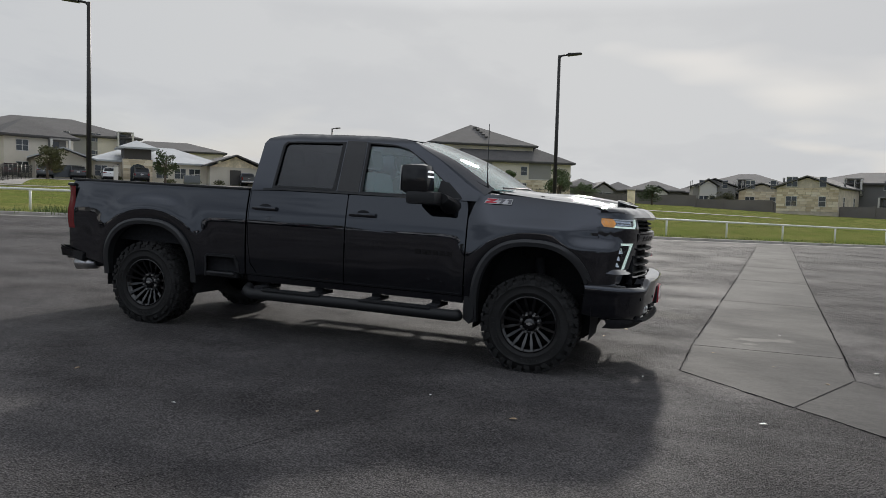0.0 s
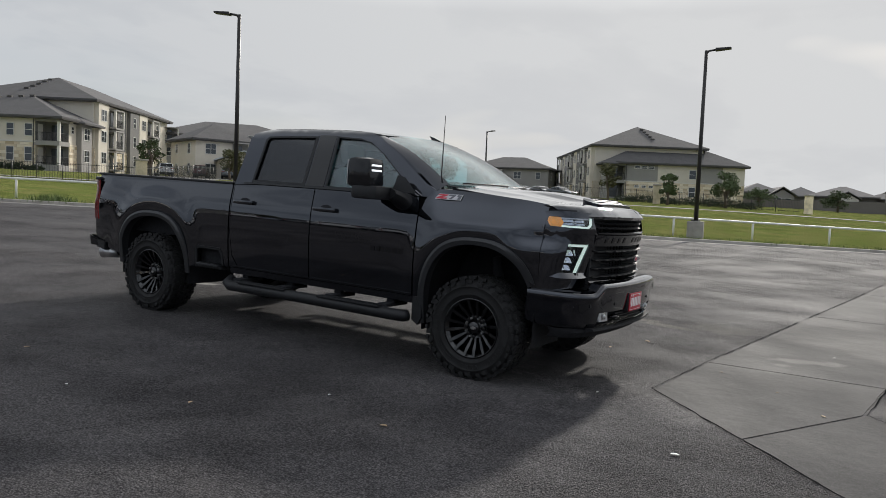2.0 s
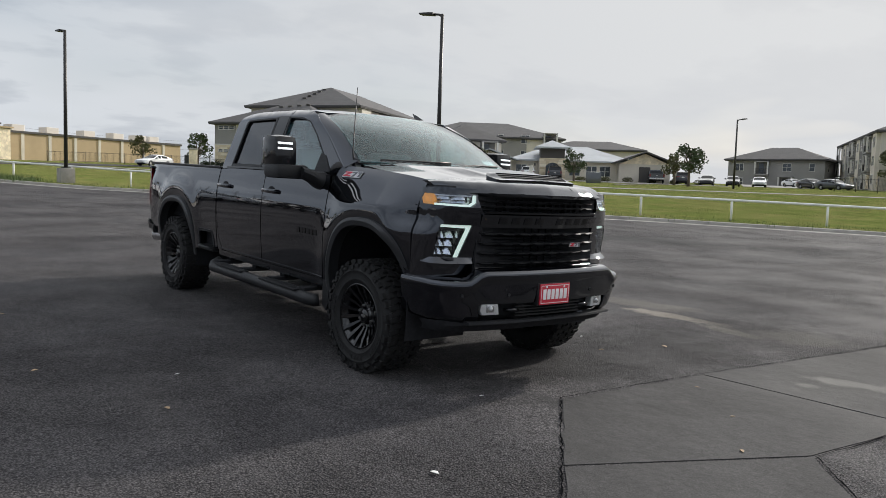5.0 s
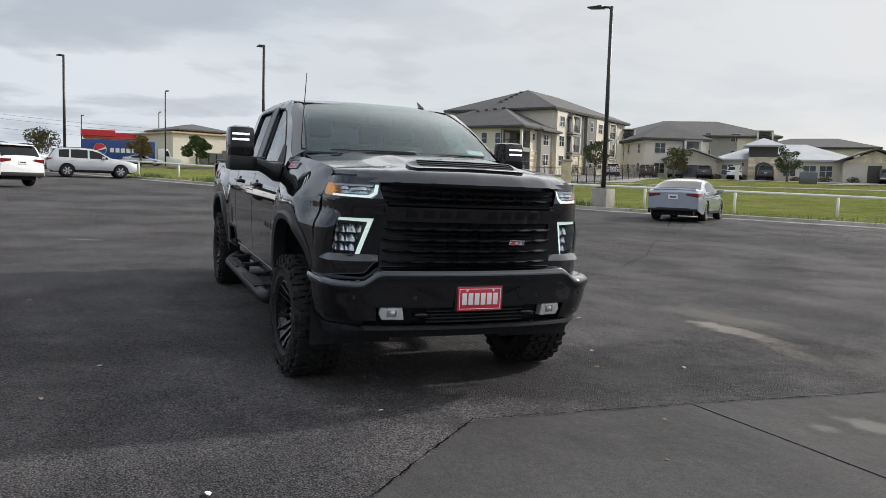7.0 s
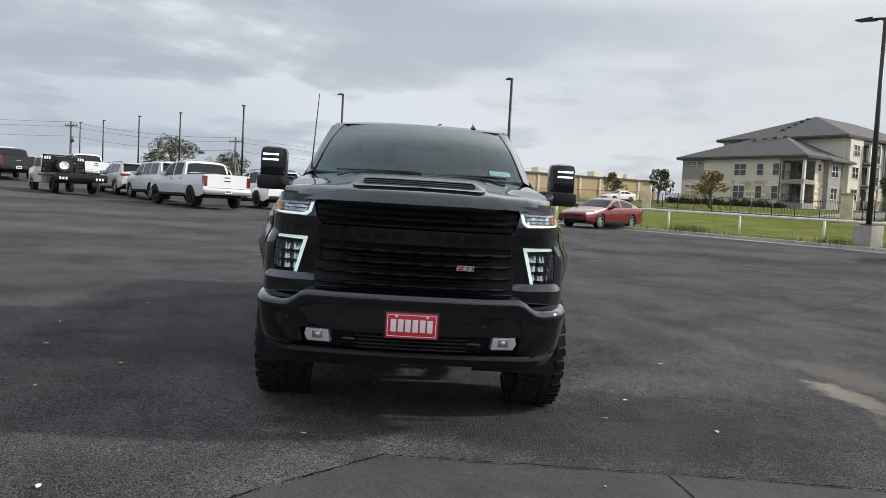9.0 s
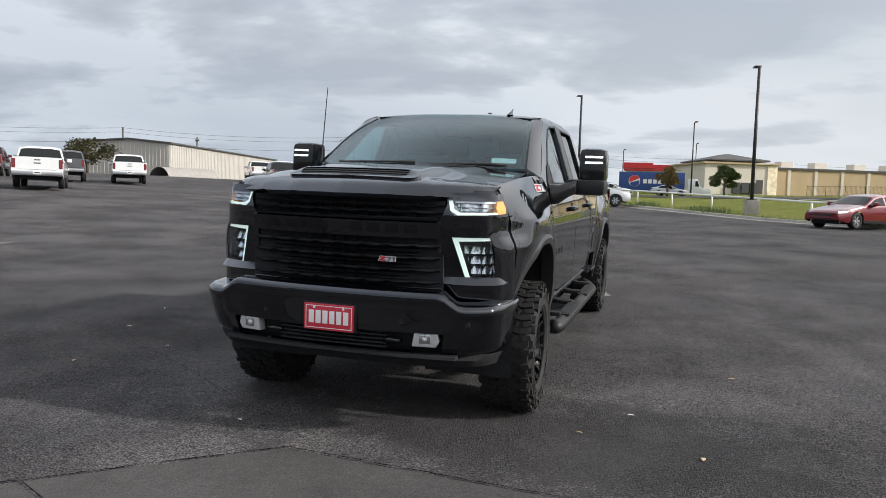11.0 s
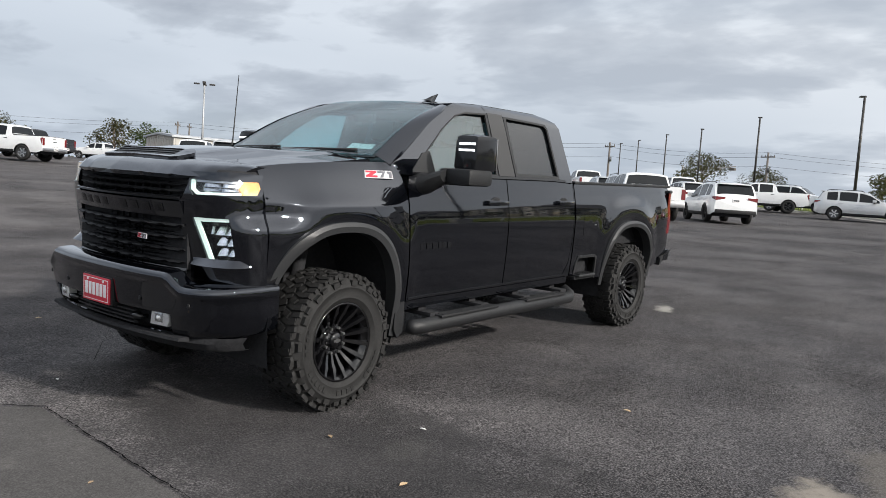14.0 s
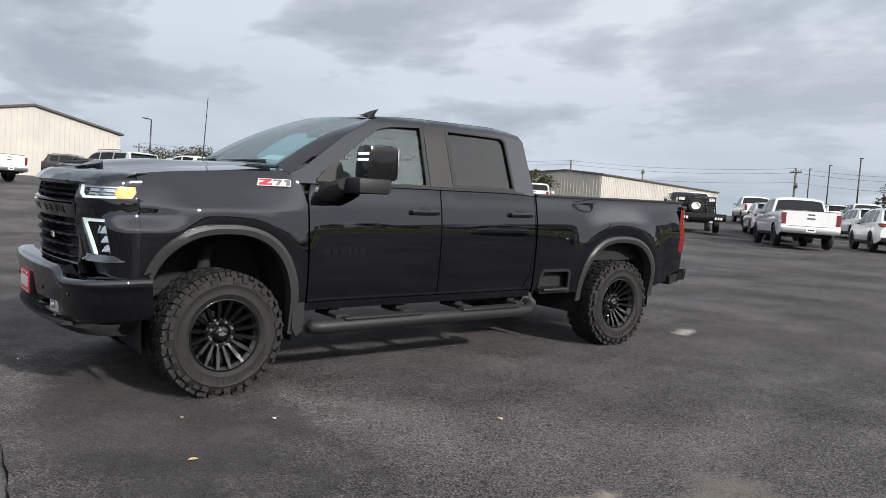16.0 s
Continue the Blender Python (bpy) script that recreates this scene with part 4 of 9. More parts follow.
def nose_fn(sgn):
    def fn(s, z):
        s = min(max(s, 0), SL)
        back = 0.022 + 0.030 * smoothstep(1.28, 1.42, z) + 0.055 * smoothstep(1.30, 0.84, z) * smoothstep(0.10, 0.40, s)
        inn = 0.047 * smoothstep(1.08, 1.215, z) * (1 - smoothstep(0.1, 0.55, s)) + 0.05 * smoothstep(1.27, 1.42, z) * (1 - smoothstep(0.1, 0.4, s))
        inn += 0.014 * smoothstep(0.106, 0.080, s)   # tucked under the fender's edge
        return (_px(s) - back, sgn * (_py(s) - inn), z)
    return fn


def s_of_y(y):
    return float(np.interp(-y, [-p[1] for p in _pl], _s))


SE = s_of_y(0.572)
SA, SB = s_of_y(0.865), s_of_y(0.665)
HOLE_DRL = [(SA - 0.01, 0.945), (SB - 0.055, 0.925), (SB + 0.02, 1.165), (SA, 1.165)]
HOLE_HEAD = [(0.135, 1.296), (s_of_y(0.66), 1.286), (s_of_y(0.632), 1.312), (s_of_y(0.618), 1.366), (0.125, 1.364), (0.112, 1.332)]
for sgn in (1, -1):
    fn = nose_fn(sgn)
    o = (1, sgn * 0.6, 0)
    part("nose_panel", skin([(0.085, 0.798), (0.30, 0.798), (SE, 0.825), (SE + 0.005, 1.165), (SE + 0.005, 1.25), (SE - 0.02, 1.275), (SE - 0.045, 1.345), (SE - 0.035, 1.40), (0.30, 1.405), (0.18, 1.40), (0.066, 1.395), (0.072, 1.24)], fn, o, 0.04, 0.03, holes=(HOLE_DRL, HOLE_HEAD)), PAINT_BLACK, truck)
    # added dark filler that reads as shade in the gap between nose and hood
    part("hood_seal", loft([[Vector(fn(q, 1.385)) - Vector((0.02, sgn * 0.012, 0)), Vector(fn(q, 1.385)) + Vector((-0.045, -sgn * 0.025, 0.028))] for q in np.linspace(0.02, SE, 24)]), UNDER, truck)
    # shelf below the lamp
    part("lamp_shelf", loft([[Vector(fn(s, 0.905)) + Vector((0.0, 0, -0.012 * w)), Vector(fn(s, 0.905)) + Vector((0.035 * math.sin(math.pi * q) + 0.012 * w, sgn * 0.012 * w, -0.005 * w)), Vector(fn(s, 0.912)) + Vector((0.02 * math.sin(math.pi * q), sgn * 0.004 * w, 0.012 * w)), Vector(fn(s, 0.905 + 0.035 * w))] for q in np.linspace(0, 1, 16) for w in [min(1.0, 0.05 + q * 5)] for s in [max(0.105, SA - 0.12) + (SE - 0.02 - max(0.105, SA - 0.12)) * q]]), PAINT_BLACK, truck)

    def inset(d):
        return lambda s, z: tuple(Vector(fn(s, z)) - Vector((d, sgn * d * 0.45, 0)))

    lamp = part("lower_headlamp", skin([(u, v) for u, v in HOLE_DRL], inset(0.085), o, 0.06, 0.004), LAMP_DARK, truck, "lower lamp cluster with bright reflectors and a lit strip")
    part("lamp_wall", loft([[Vector(fn(*p)) for p in HOLE_DRL + HOLE_DRL[:1]], [Vector(inset(0.085)(*p)) for p in HOLE_DRL + HOLE_DRL[:1]]]), LAMP_DARK, lamp)
    strip = [(SA + 0.0, 1.163), (SB + 0.018, 1.163), (SB - 0.052, 0.93), (SB - 0.082, 0.932), (SB - 0.018, 1.142), (SA + 0.0, 1.148)]
    part("light_strip", skin(strip, inset(0.012), o, 0.05, 0.012), DRL, lamp, "lit white running-light strip")
    for row in range(3):
        z0 = 0.955 + row * 0.058
        s0, s1 = SA + 0.008, SB - 0.092 + row * 0.018
        part("reflector", skin([(s0, z0), (s1, z0), (s1 + 0.008, z0 + 0.046), (s0, z0 + 0.046)], lambda s, z, z0=z0: tuple(Vector(inset(0.045)(s, z)) - Vector((0.034 * (z - z0) / 0.046 + 0.010 * math.sin((s - SA) * 90), 0, 0))), o, 0.02, 0.004), CHROME, lamp)
    part("lens", skin(HOLE_DRL, inset(0.002), o, 0.08, 0.003), GLASS_LENS, lamp).visible_shadow = False
    head = part("headlamp", skin(HOLE_HEAD, inset(0.07), o, 0.06, 0.004), CHROME, truck, "slim upper headlamp with lit strip and amber corner")
    part("lamp_wall", loft([[Vector(fn(*p)) for p in HOLE_HEAD + HOLE_HEAD[:1]], [Vector(inset(0.07)(*p)) for p in HOLE_HEAD + HOLE_HEAD[:1]]]), LAMP_DARK, head)
    si = s_of_y(0.665)
    strip = [(0.235, 1.295), (si - 0.012, 1.289), (s_of_y(0.634), 1.316), (s_of_y(0.622), 1.364), (s_of_y(0.644), 1.364), (s_of_y(0.656), 1.322), (si - 0.026, 1.304), (0.235, 1.307)]
    part("light_strip", skin(strip, inset(0.010), o, 0.05, 0.012), DRL, head, "lit white running-light strip")
    part("reflector", skin([(0.25, 1.312), (s_of_y(0.69), 1.312), (s_of_y(0.67), 1.348), (0.25, 1.348)], lambda s, z: tuple(Vector(inset(0.035)(s, z)) - Vector((0.015 * math.sin(s * 50), 0, 0.0))), o, 0.025, 0.004), CHROME, head)
    part("reflector_bar", skin([(0.25, 1.327), (s_of_y(0.67), 1.327), (s_of_y(0.67), 1.332), (0.25, 1.332)], inset(0.018), o, 0.06, 0.006), LAMP_DARK, head)
    part("light_guide", skin([(0.22, 1.353), (s_of_y(0.66), 1.353), (s_of_y(0.655), 1.361), (0.22, 1.361)], inset(0.014), o, 0.06, 0.006), BEZEL, head)
    part("amber_lens", skin([(0.114, 1.332), (0.136, 1.298), (0.225, 1.296), (0.250, 1.330), (0.225, 1.362), (0.126, 1.362)], inset(0.004), o, 0.03, 0.02), AMBER, head, "amber side marker lens")
    part("lens", skin(HOLE_HEAD, inset(0.001), o, 0.08, 0.003), GLASS_LENS, head).visible_shadow = False

# grille
grille = part("grille", new_box(4.70, 4.845, -0.60, 0.60, 0.80, 1.40), UNDER, truck, "black grille with wavy slats and a crossbar")


def gx(y, z):
    return 4.962 - 0.07 * (abs(y) / 0.56) ** 2 - 0.018 * smoothstep(1.25, 1.4, z) - 0.030 * smoothstep(1.20, 0.86, z)


def bar_loft(zc, h, depth, wave=0.0, half=0.585, lift=0.0, lean=0.0):
    secs = []
    for y in np.linspace(-half, half, 61):
        w = 0.0
        if wave:
            ph = ((y / 0.145) % 1.0)
            w = wave * (smoothstep(0.10, 0.22, ph) - smoothstep(0.78, 0.90, ph))
        x = gx(y, zc) + lift
        secs.append([(x - depth, y, zc + h / 2), (x - 0.012, y, zc + h / 2 - w * 0.2), (x, y, zc + h * (0.1 if not lean else 0.46) - w), (x - 0.008 - lean, y, zc - h / 2 - w), (x - depth, y, zc - h / 2 - w)])
    return loft(secs, close=True)


part("crossbar", bar_loft(1.200, 0.094, 0.08, half=0.590, lift=0.006, lean=0.022), PAINT_BLACK, grille, "broad gloss black crossbar")
part("top_bar", bar_loft(1.262, 0.020, 0.09, lift=0.004, half=0.57), GLOSS_BLACK, grille)
for zc in (1.335, 1.300):
    part("slat", bar_loft(zc, 0.012, 0.05, wave=0.006, half=0.60, lift=-0.02), GRILLE_BLACK, grille)
for zc in (1.112, 1.043, 0.974, 0.905):
    part("slat", bar_loft(zc, 0.013, 0.06, wave=0.007, lift=-0.006), GRILLE_BLACK, grille)
for zc in (1.090, 1.066, 1.020, 0.996, 0.950, 0.927):
    part("fine_slat", bar_loft(zc, 0.006, 0.02, lift=-0.055), GRILLE_BLACK, grille)
for k in range(-7, 8):
    y = k * 0.0725
    part("rib", new_box(gx(y, 1.0) - 0.11, gx(y, 1.0) - 0.085, y - 0.003, y + 0.003, 0.87, 1.15), GRILLE_BLACK, grille)
    part("rib", new_box(gx(y, 1.3) - 0.09, gx(y, 1.3) - 0.055, y - 0.004, y + 0.005, 1.275, 1.345), GRILLE_BLACK, grille)
part("frame_bottom", bar_loft(0.858, 0.03, 0.10, half=0.60, lift=0.004), GLOSS_BLACK, grille)
# raised plain bars where the crossbar carries a name
for k in range(9):
    y = -0.42 + k * 0.105
    if k == 4:
        continue
    bm = new_box(gx(y, 1.200) - 0.016, gx(y, 1.200) + 0.0085, y - 0.036, y + 0.036, 1.180, 1.226, bevel=0.0015)
    for v in bm.verts:
        v.co.x -= 0.33 * (1.243 - v.co.z) + 0.25 * abs(y) * (v.co.y - y) * math.copysign(1, y)
    part("raised_bar", bm, GLOSS_BLACK, grille)


def slant_badge(parent, m, w, h):
    """A red zigzag and two pale slanted shapes on a thin backing."""
    sl = 0.55 * h
    parts = [([(0, h), (0.42 * w, h), (0.42 * w - sl * 0.4, h * 0.72), (0.20 * w, h * 0.28), (0.40 * w, h * 0.28), (0.38 * w, 0), (-sl * 0.6, 0), (-sl * 0.3, h * 0.28), (0.20 * w, h * 0.72), (0.0, h * 0.72)], BADGE_RED, "badge_red"),
             ([(0.46 * w, h), (0.76 * w, h), (0.60 * w, 0), (0.48 * w, 0), (0.62 * w, h * 0.70), (0.44 * w, h * 0.70)], BADGE_WHITE, "badge_pale"),
             ([(0.82 * w, h), (1.0 * w, h), (0.96 * w, 0), (0.84 * w, 0), (0.87 * w, h * 0.66), (0.80 * w, h * 0.66)], BADGE_WHITE, "badge_pale")]
    back = [(-0.03 * w - sl * 0.7, -0.12 * h), (0.99 * w, -0.12 * h), (1.03 * w, 1.12 * h), (-0.02 * w, 1.12 * h)]
    b = part("badge", prism(back, -0.002, 0.002, mapping=lambda a, bb, c: m @ Vector((a, bb, c))), BADGE_BACK, parent, "small red and silver slanted badge")
    for i, (ol, mt, nm) in enumerate(parts):
        part(nm, prism(ol, -0.004, 0.004 + 0.001 * i, mapping=lambda a, bb, c: m @ Vector((a, bb, c))), mt, b)


slant_badge(grille, pose(gx(0.3, 1.02) + 0.012, 0.255, 1.020, 0, 0, 90 - 4), 0.095, 0.024)
# fender badges
for s in (1, -1):
    y0, y1 = side_y(3.60, 1.43), side_y(3.86, 1.43)
    tiltx = math.degrees(math.atan2(side_y(3.7, 1.455) - side_y(3.7, 1.395), 0.06))
    if s < 0:
        m = pose(3.575, -side_y(3.60, 1.43) - 0.010, 1.425, 0, 0, math.degrees(math.atan2(y0 - y1, 0.26))) @ pose(0, 0, 0, tiltx, 0, 0)
    else:
        m = pose(3.775, side_y(3.79, 1.42) + 0.010, 1.408, 0, 0, 180 - math.degrees(math.atan2(side_y(3.52, 1.42) - side_y(3.79, 1.42), 0.27))) @ pose(0, 0, 0, tiltx, 0, 0)
    slant_badge(truck, m, 0.225, 0.043)
    # plain bars where the door carries a model number
    for k in range(6):
        x = 2.92 + k * 0.066 + (0.03 if k < 2 else 0)
        part("raised_bar", new_box(x, x + 0.05, -0.003, 0.003, -0.022, 0.022, m=pose(0, s * (side_y(x, 0.965) + 0.0005), 0.965)), GLOSS_BLACK, truck)

# ---- bumper ----
_bp = [(4.47, 0.968), (4.62, 0.970), (4.78, 0.950), (4.88, 0.905), (4.945, 0.825), (4.985, 0.74), (5.01, 0.62), (5.035, 0.45), (5.05, 0.25), (5.055, 0.0)]
_bs = np.concatenate([[0], np.cumsum([math.dist(a, b) for a, b in zip(_bp, _bp[1:])])])
_bx, _by = curve(list(_bs), [p[0] for p in _bp], blur=0.07), curve(list(_bs), [p[1] for p in _bp], blur=0.05)
BL = float(_bs[-1])


def bump_xy(s):
    return (_bx(s), _by(s)) if s <= BL else (_bx(2 * BL - s), -_by(2 * BL - s))


def bump_top(y):
    return 0.802 + 0.070 * smoothstep(0.76, 0.62, abs(y))


def bumper_fn(s, q):
    """q runs 0 at the back of the top ledge to 1 at the lower lip."""
    x, y = bump_xy(min(max(s, 0.0), 2 * BL))
    zt = bump_top(y)
    prof = [(0.0, -0.13, zt + 0.006), (0.10, -0.03, zt + 0.004), (0.16, 0.0, zt - 0.012), (0.24, 0.004, zt - 0.05), (0.34, -0.010, zt - 0.075), (0.62, -0.024, 0.64), (0.85, -0.052, 0.54), (1.0, -0.095, 0.50)]
    d, z = 0.0, 0.0
    for dq, wt in ((-0.04, 0.2), (-0.02, 0.2), (0, 0.2), (0.02, 0.2), (0.04, 0.2)):
        d += wt * np.interp(q + dq, [p[0] for p in prof], [p[1] for p in prof])
        z += wt * np.interp(q + dq, [p[0] for p in prof], [p[2] for p in prof])
    k = 1 - 0.85 * smoothstep(0.5, 0.95, abs(y))
    return (x + d * (0.25 + 0.75 * smoothstep(1.0, 0.9, abs(y))), y + math.copysign(1.0, y) * d * (1 - k) * 0.8, z)


def s_bump(y):
    return float(np.interp(-y, [-p[1] for p in _bp[1:]], _bs[1:]))


o1, o2 = s_bump(0.66), s_bump(0.64)
hole_mid = [(o1, 0.625), (2 * BL - o1, 0.625), (2 * BL - o1 - 0.02, 0.93), (o1 + 0.02, 0.93)]
bumper = part("front_bumper", skin([(0.02, 0.02), (BL, 0.0), (2 * BL - 0.02, 0.02), (2 * BL - 0.02, 0.84), (2 * BL - 0.30, 0.95), (2 * BL - 0.50, 1.0), (BL, 1.0), (0.50, 1.0), (0.30, 0.95), (0.02, 0.84)], bumper_fn, lambda s, q: (0.6, bump_xy(s)[1], 0), 0.04, 0.012, holes=(hole_mid,)), PAINT_BLACK, truck, "gloss black front bumper")
part("bumper_recess", skin([(o1 - 0.05, 0.60), (2 * BL - o1 + 0.05, 0.60), (2 * BL - o1 + 0.05, 0.97), (o1 - 0.05, 0.97)], lambda s, q: tuple(Vector(bumper_fn(s, q)) - Vector((0.07, 0, 0))), (1, 0, 0), 0.1, 0.01), UNDER, bumper)
for k in range(5):
    z = 0.545 + k * 0.022
    part("slat", loft([[(bump_xy(s)[0] - 0.065, bump_xy(s)[1], z + 0.006), (bump_xy(s)[0] - 0.045, bump_xy(s)[1], z + 0.004), (bump_xy(s)[0] - 0.045, bump_xy(s)[1], z - 0.004), (bump_xy(s)[0] - 0.065, bump_xy(s)[1], z - 0.006)] for s in np.linspace(s_bump(0.33), 2 * BL - s_bump(0.33), 16)], close=True), PLASTIC, bumper)
for sgn in (1, -1):
    m = pose(4.955, sgn * 0.545, 0.605, 0, 0, sgn * 9)
    fog = part("fog_lamp", prism([(-0.075, -0.045), (0.062, -0.045), (0.082, -0.01), (0.07, 0.045), (-0.06, 0.045)], -0.03, 0.022, bevel=0.006, mapping=lambda a, b, c: m @ Vector((b, a * sgn, c))), BEZEL, bumper, "bright fog lamp bezel")
    part("reflector", new_box(0.018, 0.026, -0.034, 0.030, -0.026, 0.026, m=m, bevel=0.004), CHROME, fog)
    b2 = bmesh.new()
    bmesh.ops.create_uvsphere(b2, u_segments=12, v_segments=8, radius=0.017, matrix=m @ Matrix.Translation((0.022, -0.002 * sgn, 0)))
    part("bulb_lens", b2, BEZEL, fog)
    hook = bmesh.new()
    tube(hook, [(4.96, sgn * 0.40, 0.585), (5.01, sgn * 0.40, 0.59), (5.015, sgn * 0.36, 0.592), (5.01, sgn * 0.325, 0.59), (4.96, sgn * 0.325, 0.585)], 0.014, 8)
    part("tow_hook", hook, GLOSS_BLACK, bumper)
    for yy in (0.42, 0.78):
        b2 = bmesh.new()
        bmesh.ops.create_cone(b2, cap_ends=True, segments=14, radius1=0.014, radius2=0.013, depth=0.006, matrix=Matrix.Translation((bumper_fn(s_bump(yy), 0.5)[0] + 0.001, sgn * yy, 0.70)) @ pose(0, 0, 0, 0, 90, 0))
        part("parking_sensor", b2, PLASTIC, bumper)
part("air_dam", loft([[(bump_xy(s)[0] - 0.10, bump_xy(s)[1] * 0.97, 0.515), (bump_xy(s)[0] - 0.085, bump_xy(s)[1] * 0.95, 0.48), (bump_xy(s)[0] - 0.12, bump_xy(s)[1] * 0.93, 0.435), (bump_xy(s)[0] - 0.16, bump_xy(s)[1] * 0.92, 0.435)] for s in np.linspace(0.30, 2 * BL - 0.30, 40)]), UNDER, bumper, "matt black lower valance")
part("lower_lip", loft([[(bump_xy(s)[0] - 0.09, bump_xy(s)[1], 0.518), (bump_xy(s)[0] - 0.025, bump_xy(s)[1], 0.515), (bump_xy(s)[0] - 0.02, bump_xy(s)[1], 0.50), (bump_xy(s)[0] - 0.09, bump_xy(s)[1], 0.49)] for s in np.linspace(s_bump(0.72), 2 * BL - s_bump(0.72), 30)], close=True), UNDER, bumper)
# front plate: red with plain white bars where a trade name stands
plate = part("front_plate", new_box(5.045, 5.056, -0.1525, 0.1525, 0.617, 0.767, bevel=0.004), RED_SIGN, bumper, "red front plate with white border and bars")
for (a, b, c, d) in ((-0.142, 0.142, 0.752, 0.756), (-0.142, 0.142, 0.628, 0.632), (-0.142, -0.138, 0.632, 0.752), (0.138, 0.142, 0.632, 0.752)):
    part("border", new_box(5.0562, 5.0572, a, b, c, d), WHITE_SIGN, plate)
for k in range(6):
    y = -0.108 + k * 0.0425
    part("bar", new_box(5.0562, 5.0578, y - 0.0145, y + 0.0175, 0.655, 0.729, bevel=0.0006), WHITE_SIGN, plate)
for y in (-0.09, 0.09):
    b2 = bmesh.new()
    bmesh.ops.create_cone(b2, cap_ends=True, segments=12, radius1=0.008, radius2=0.006, depth=0.005, matrix=Matrix.Translation((5.059, y, 0.745)) @ pose(0, 0, 0, 0, 90, 0))
    part("bolt", b2, WHITE_SIGN, plate)
part("plate_bracket", new_box(4.98, 5.045, -0.165, 0.165, 0.61, 0.775, bevel=0.008), PLASTIC, bumper)

# ---- wheel arch flares and liners ----
for s in (1, -1):
    for cx, a, b, z0, ang0, ang1 in ((FX, 0.515, 0.62, 0.50, 25, 188), (0.0, 0.545, 0.55, 0.50, -2, 182)):
        outer, inner = arc_points(cx, z0, a + 0.032, b + 0.030, ang0, ang1, 40, 2.5), arc_points(cx, z0, a - 0.03, b - 0.03, ang0, ang1, 40, 2.5)
        secs = []
        for i, ((xo, zo), (xi, zi)) in enumerate(zip(outer, inner)):
            q = min(1.0, (i + 0.2) / 9, (len(outer) - 0.7 - i) / 5)
            y = side_y(xo, max(zo, 0.45))
            secs.append([(xo, s * (y - 0.015), zo), (xo, s * (y + 0.024 * q), zo), (xo * 0.6 + xi * 0.4, s * (y + 0.036 * q), zo * 0.6 + zi * 0.4), (xi, s * (y + 0.028 * q - 0.002), zi), (xi, s * (y - 0.06), zi)])
        part("wheel_flare", loft(secs), FLARE, truck, "dark grey plastic wheel-arch flare")
        rim = arc_points(cx, z0, a + 0.005, b + 0.005, -12, 192, 30, 2.5)
        secs = [[(x, s * (0.95), z), (x, s * 0.70, z), (x, s * 0.42, z)] for x, z in rim]
        part("wheel_well", loft(secs), UNDER, truck)
        part("well_back", prism([(p[0], p[1]) for p in rim], s * 0.42, s * 0.41), UNDER, truck)
both("mud_flap", [(3.44, 0.40), (3.50, 0.36), (3.535, 0.42), (3.53, 0.60), (3.44, 0.60)], lambda x, z: 0.985, PLASTIC, thick=0.05)

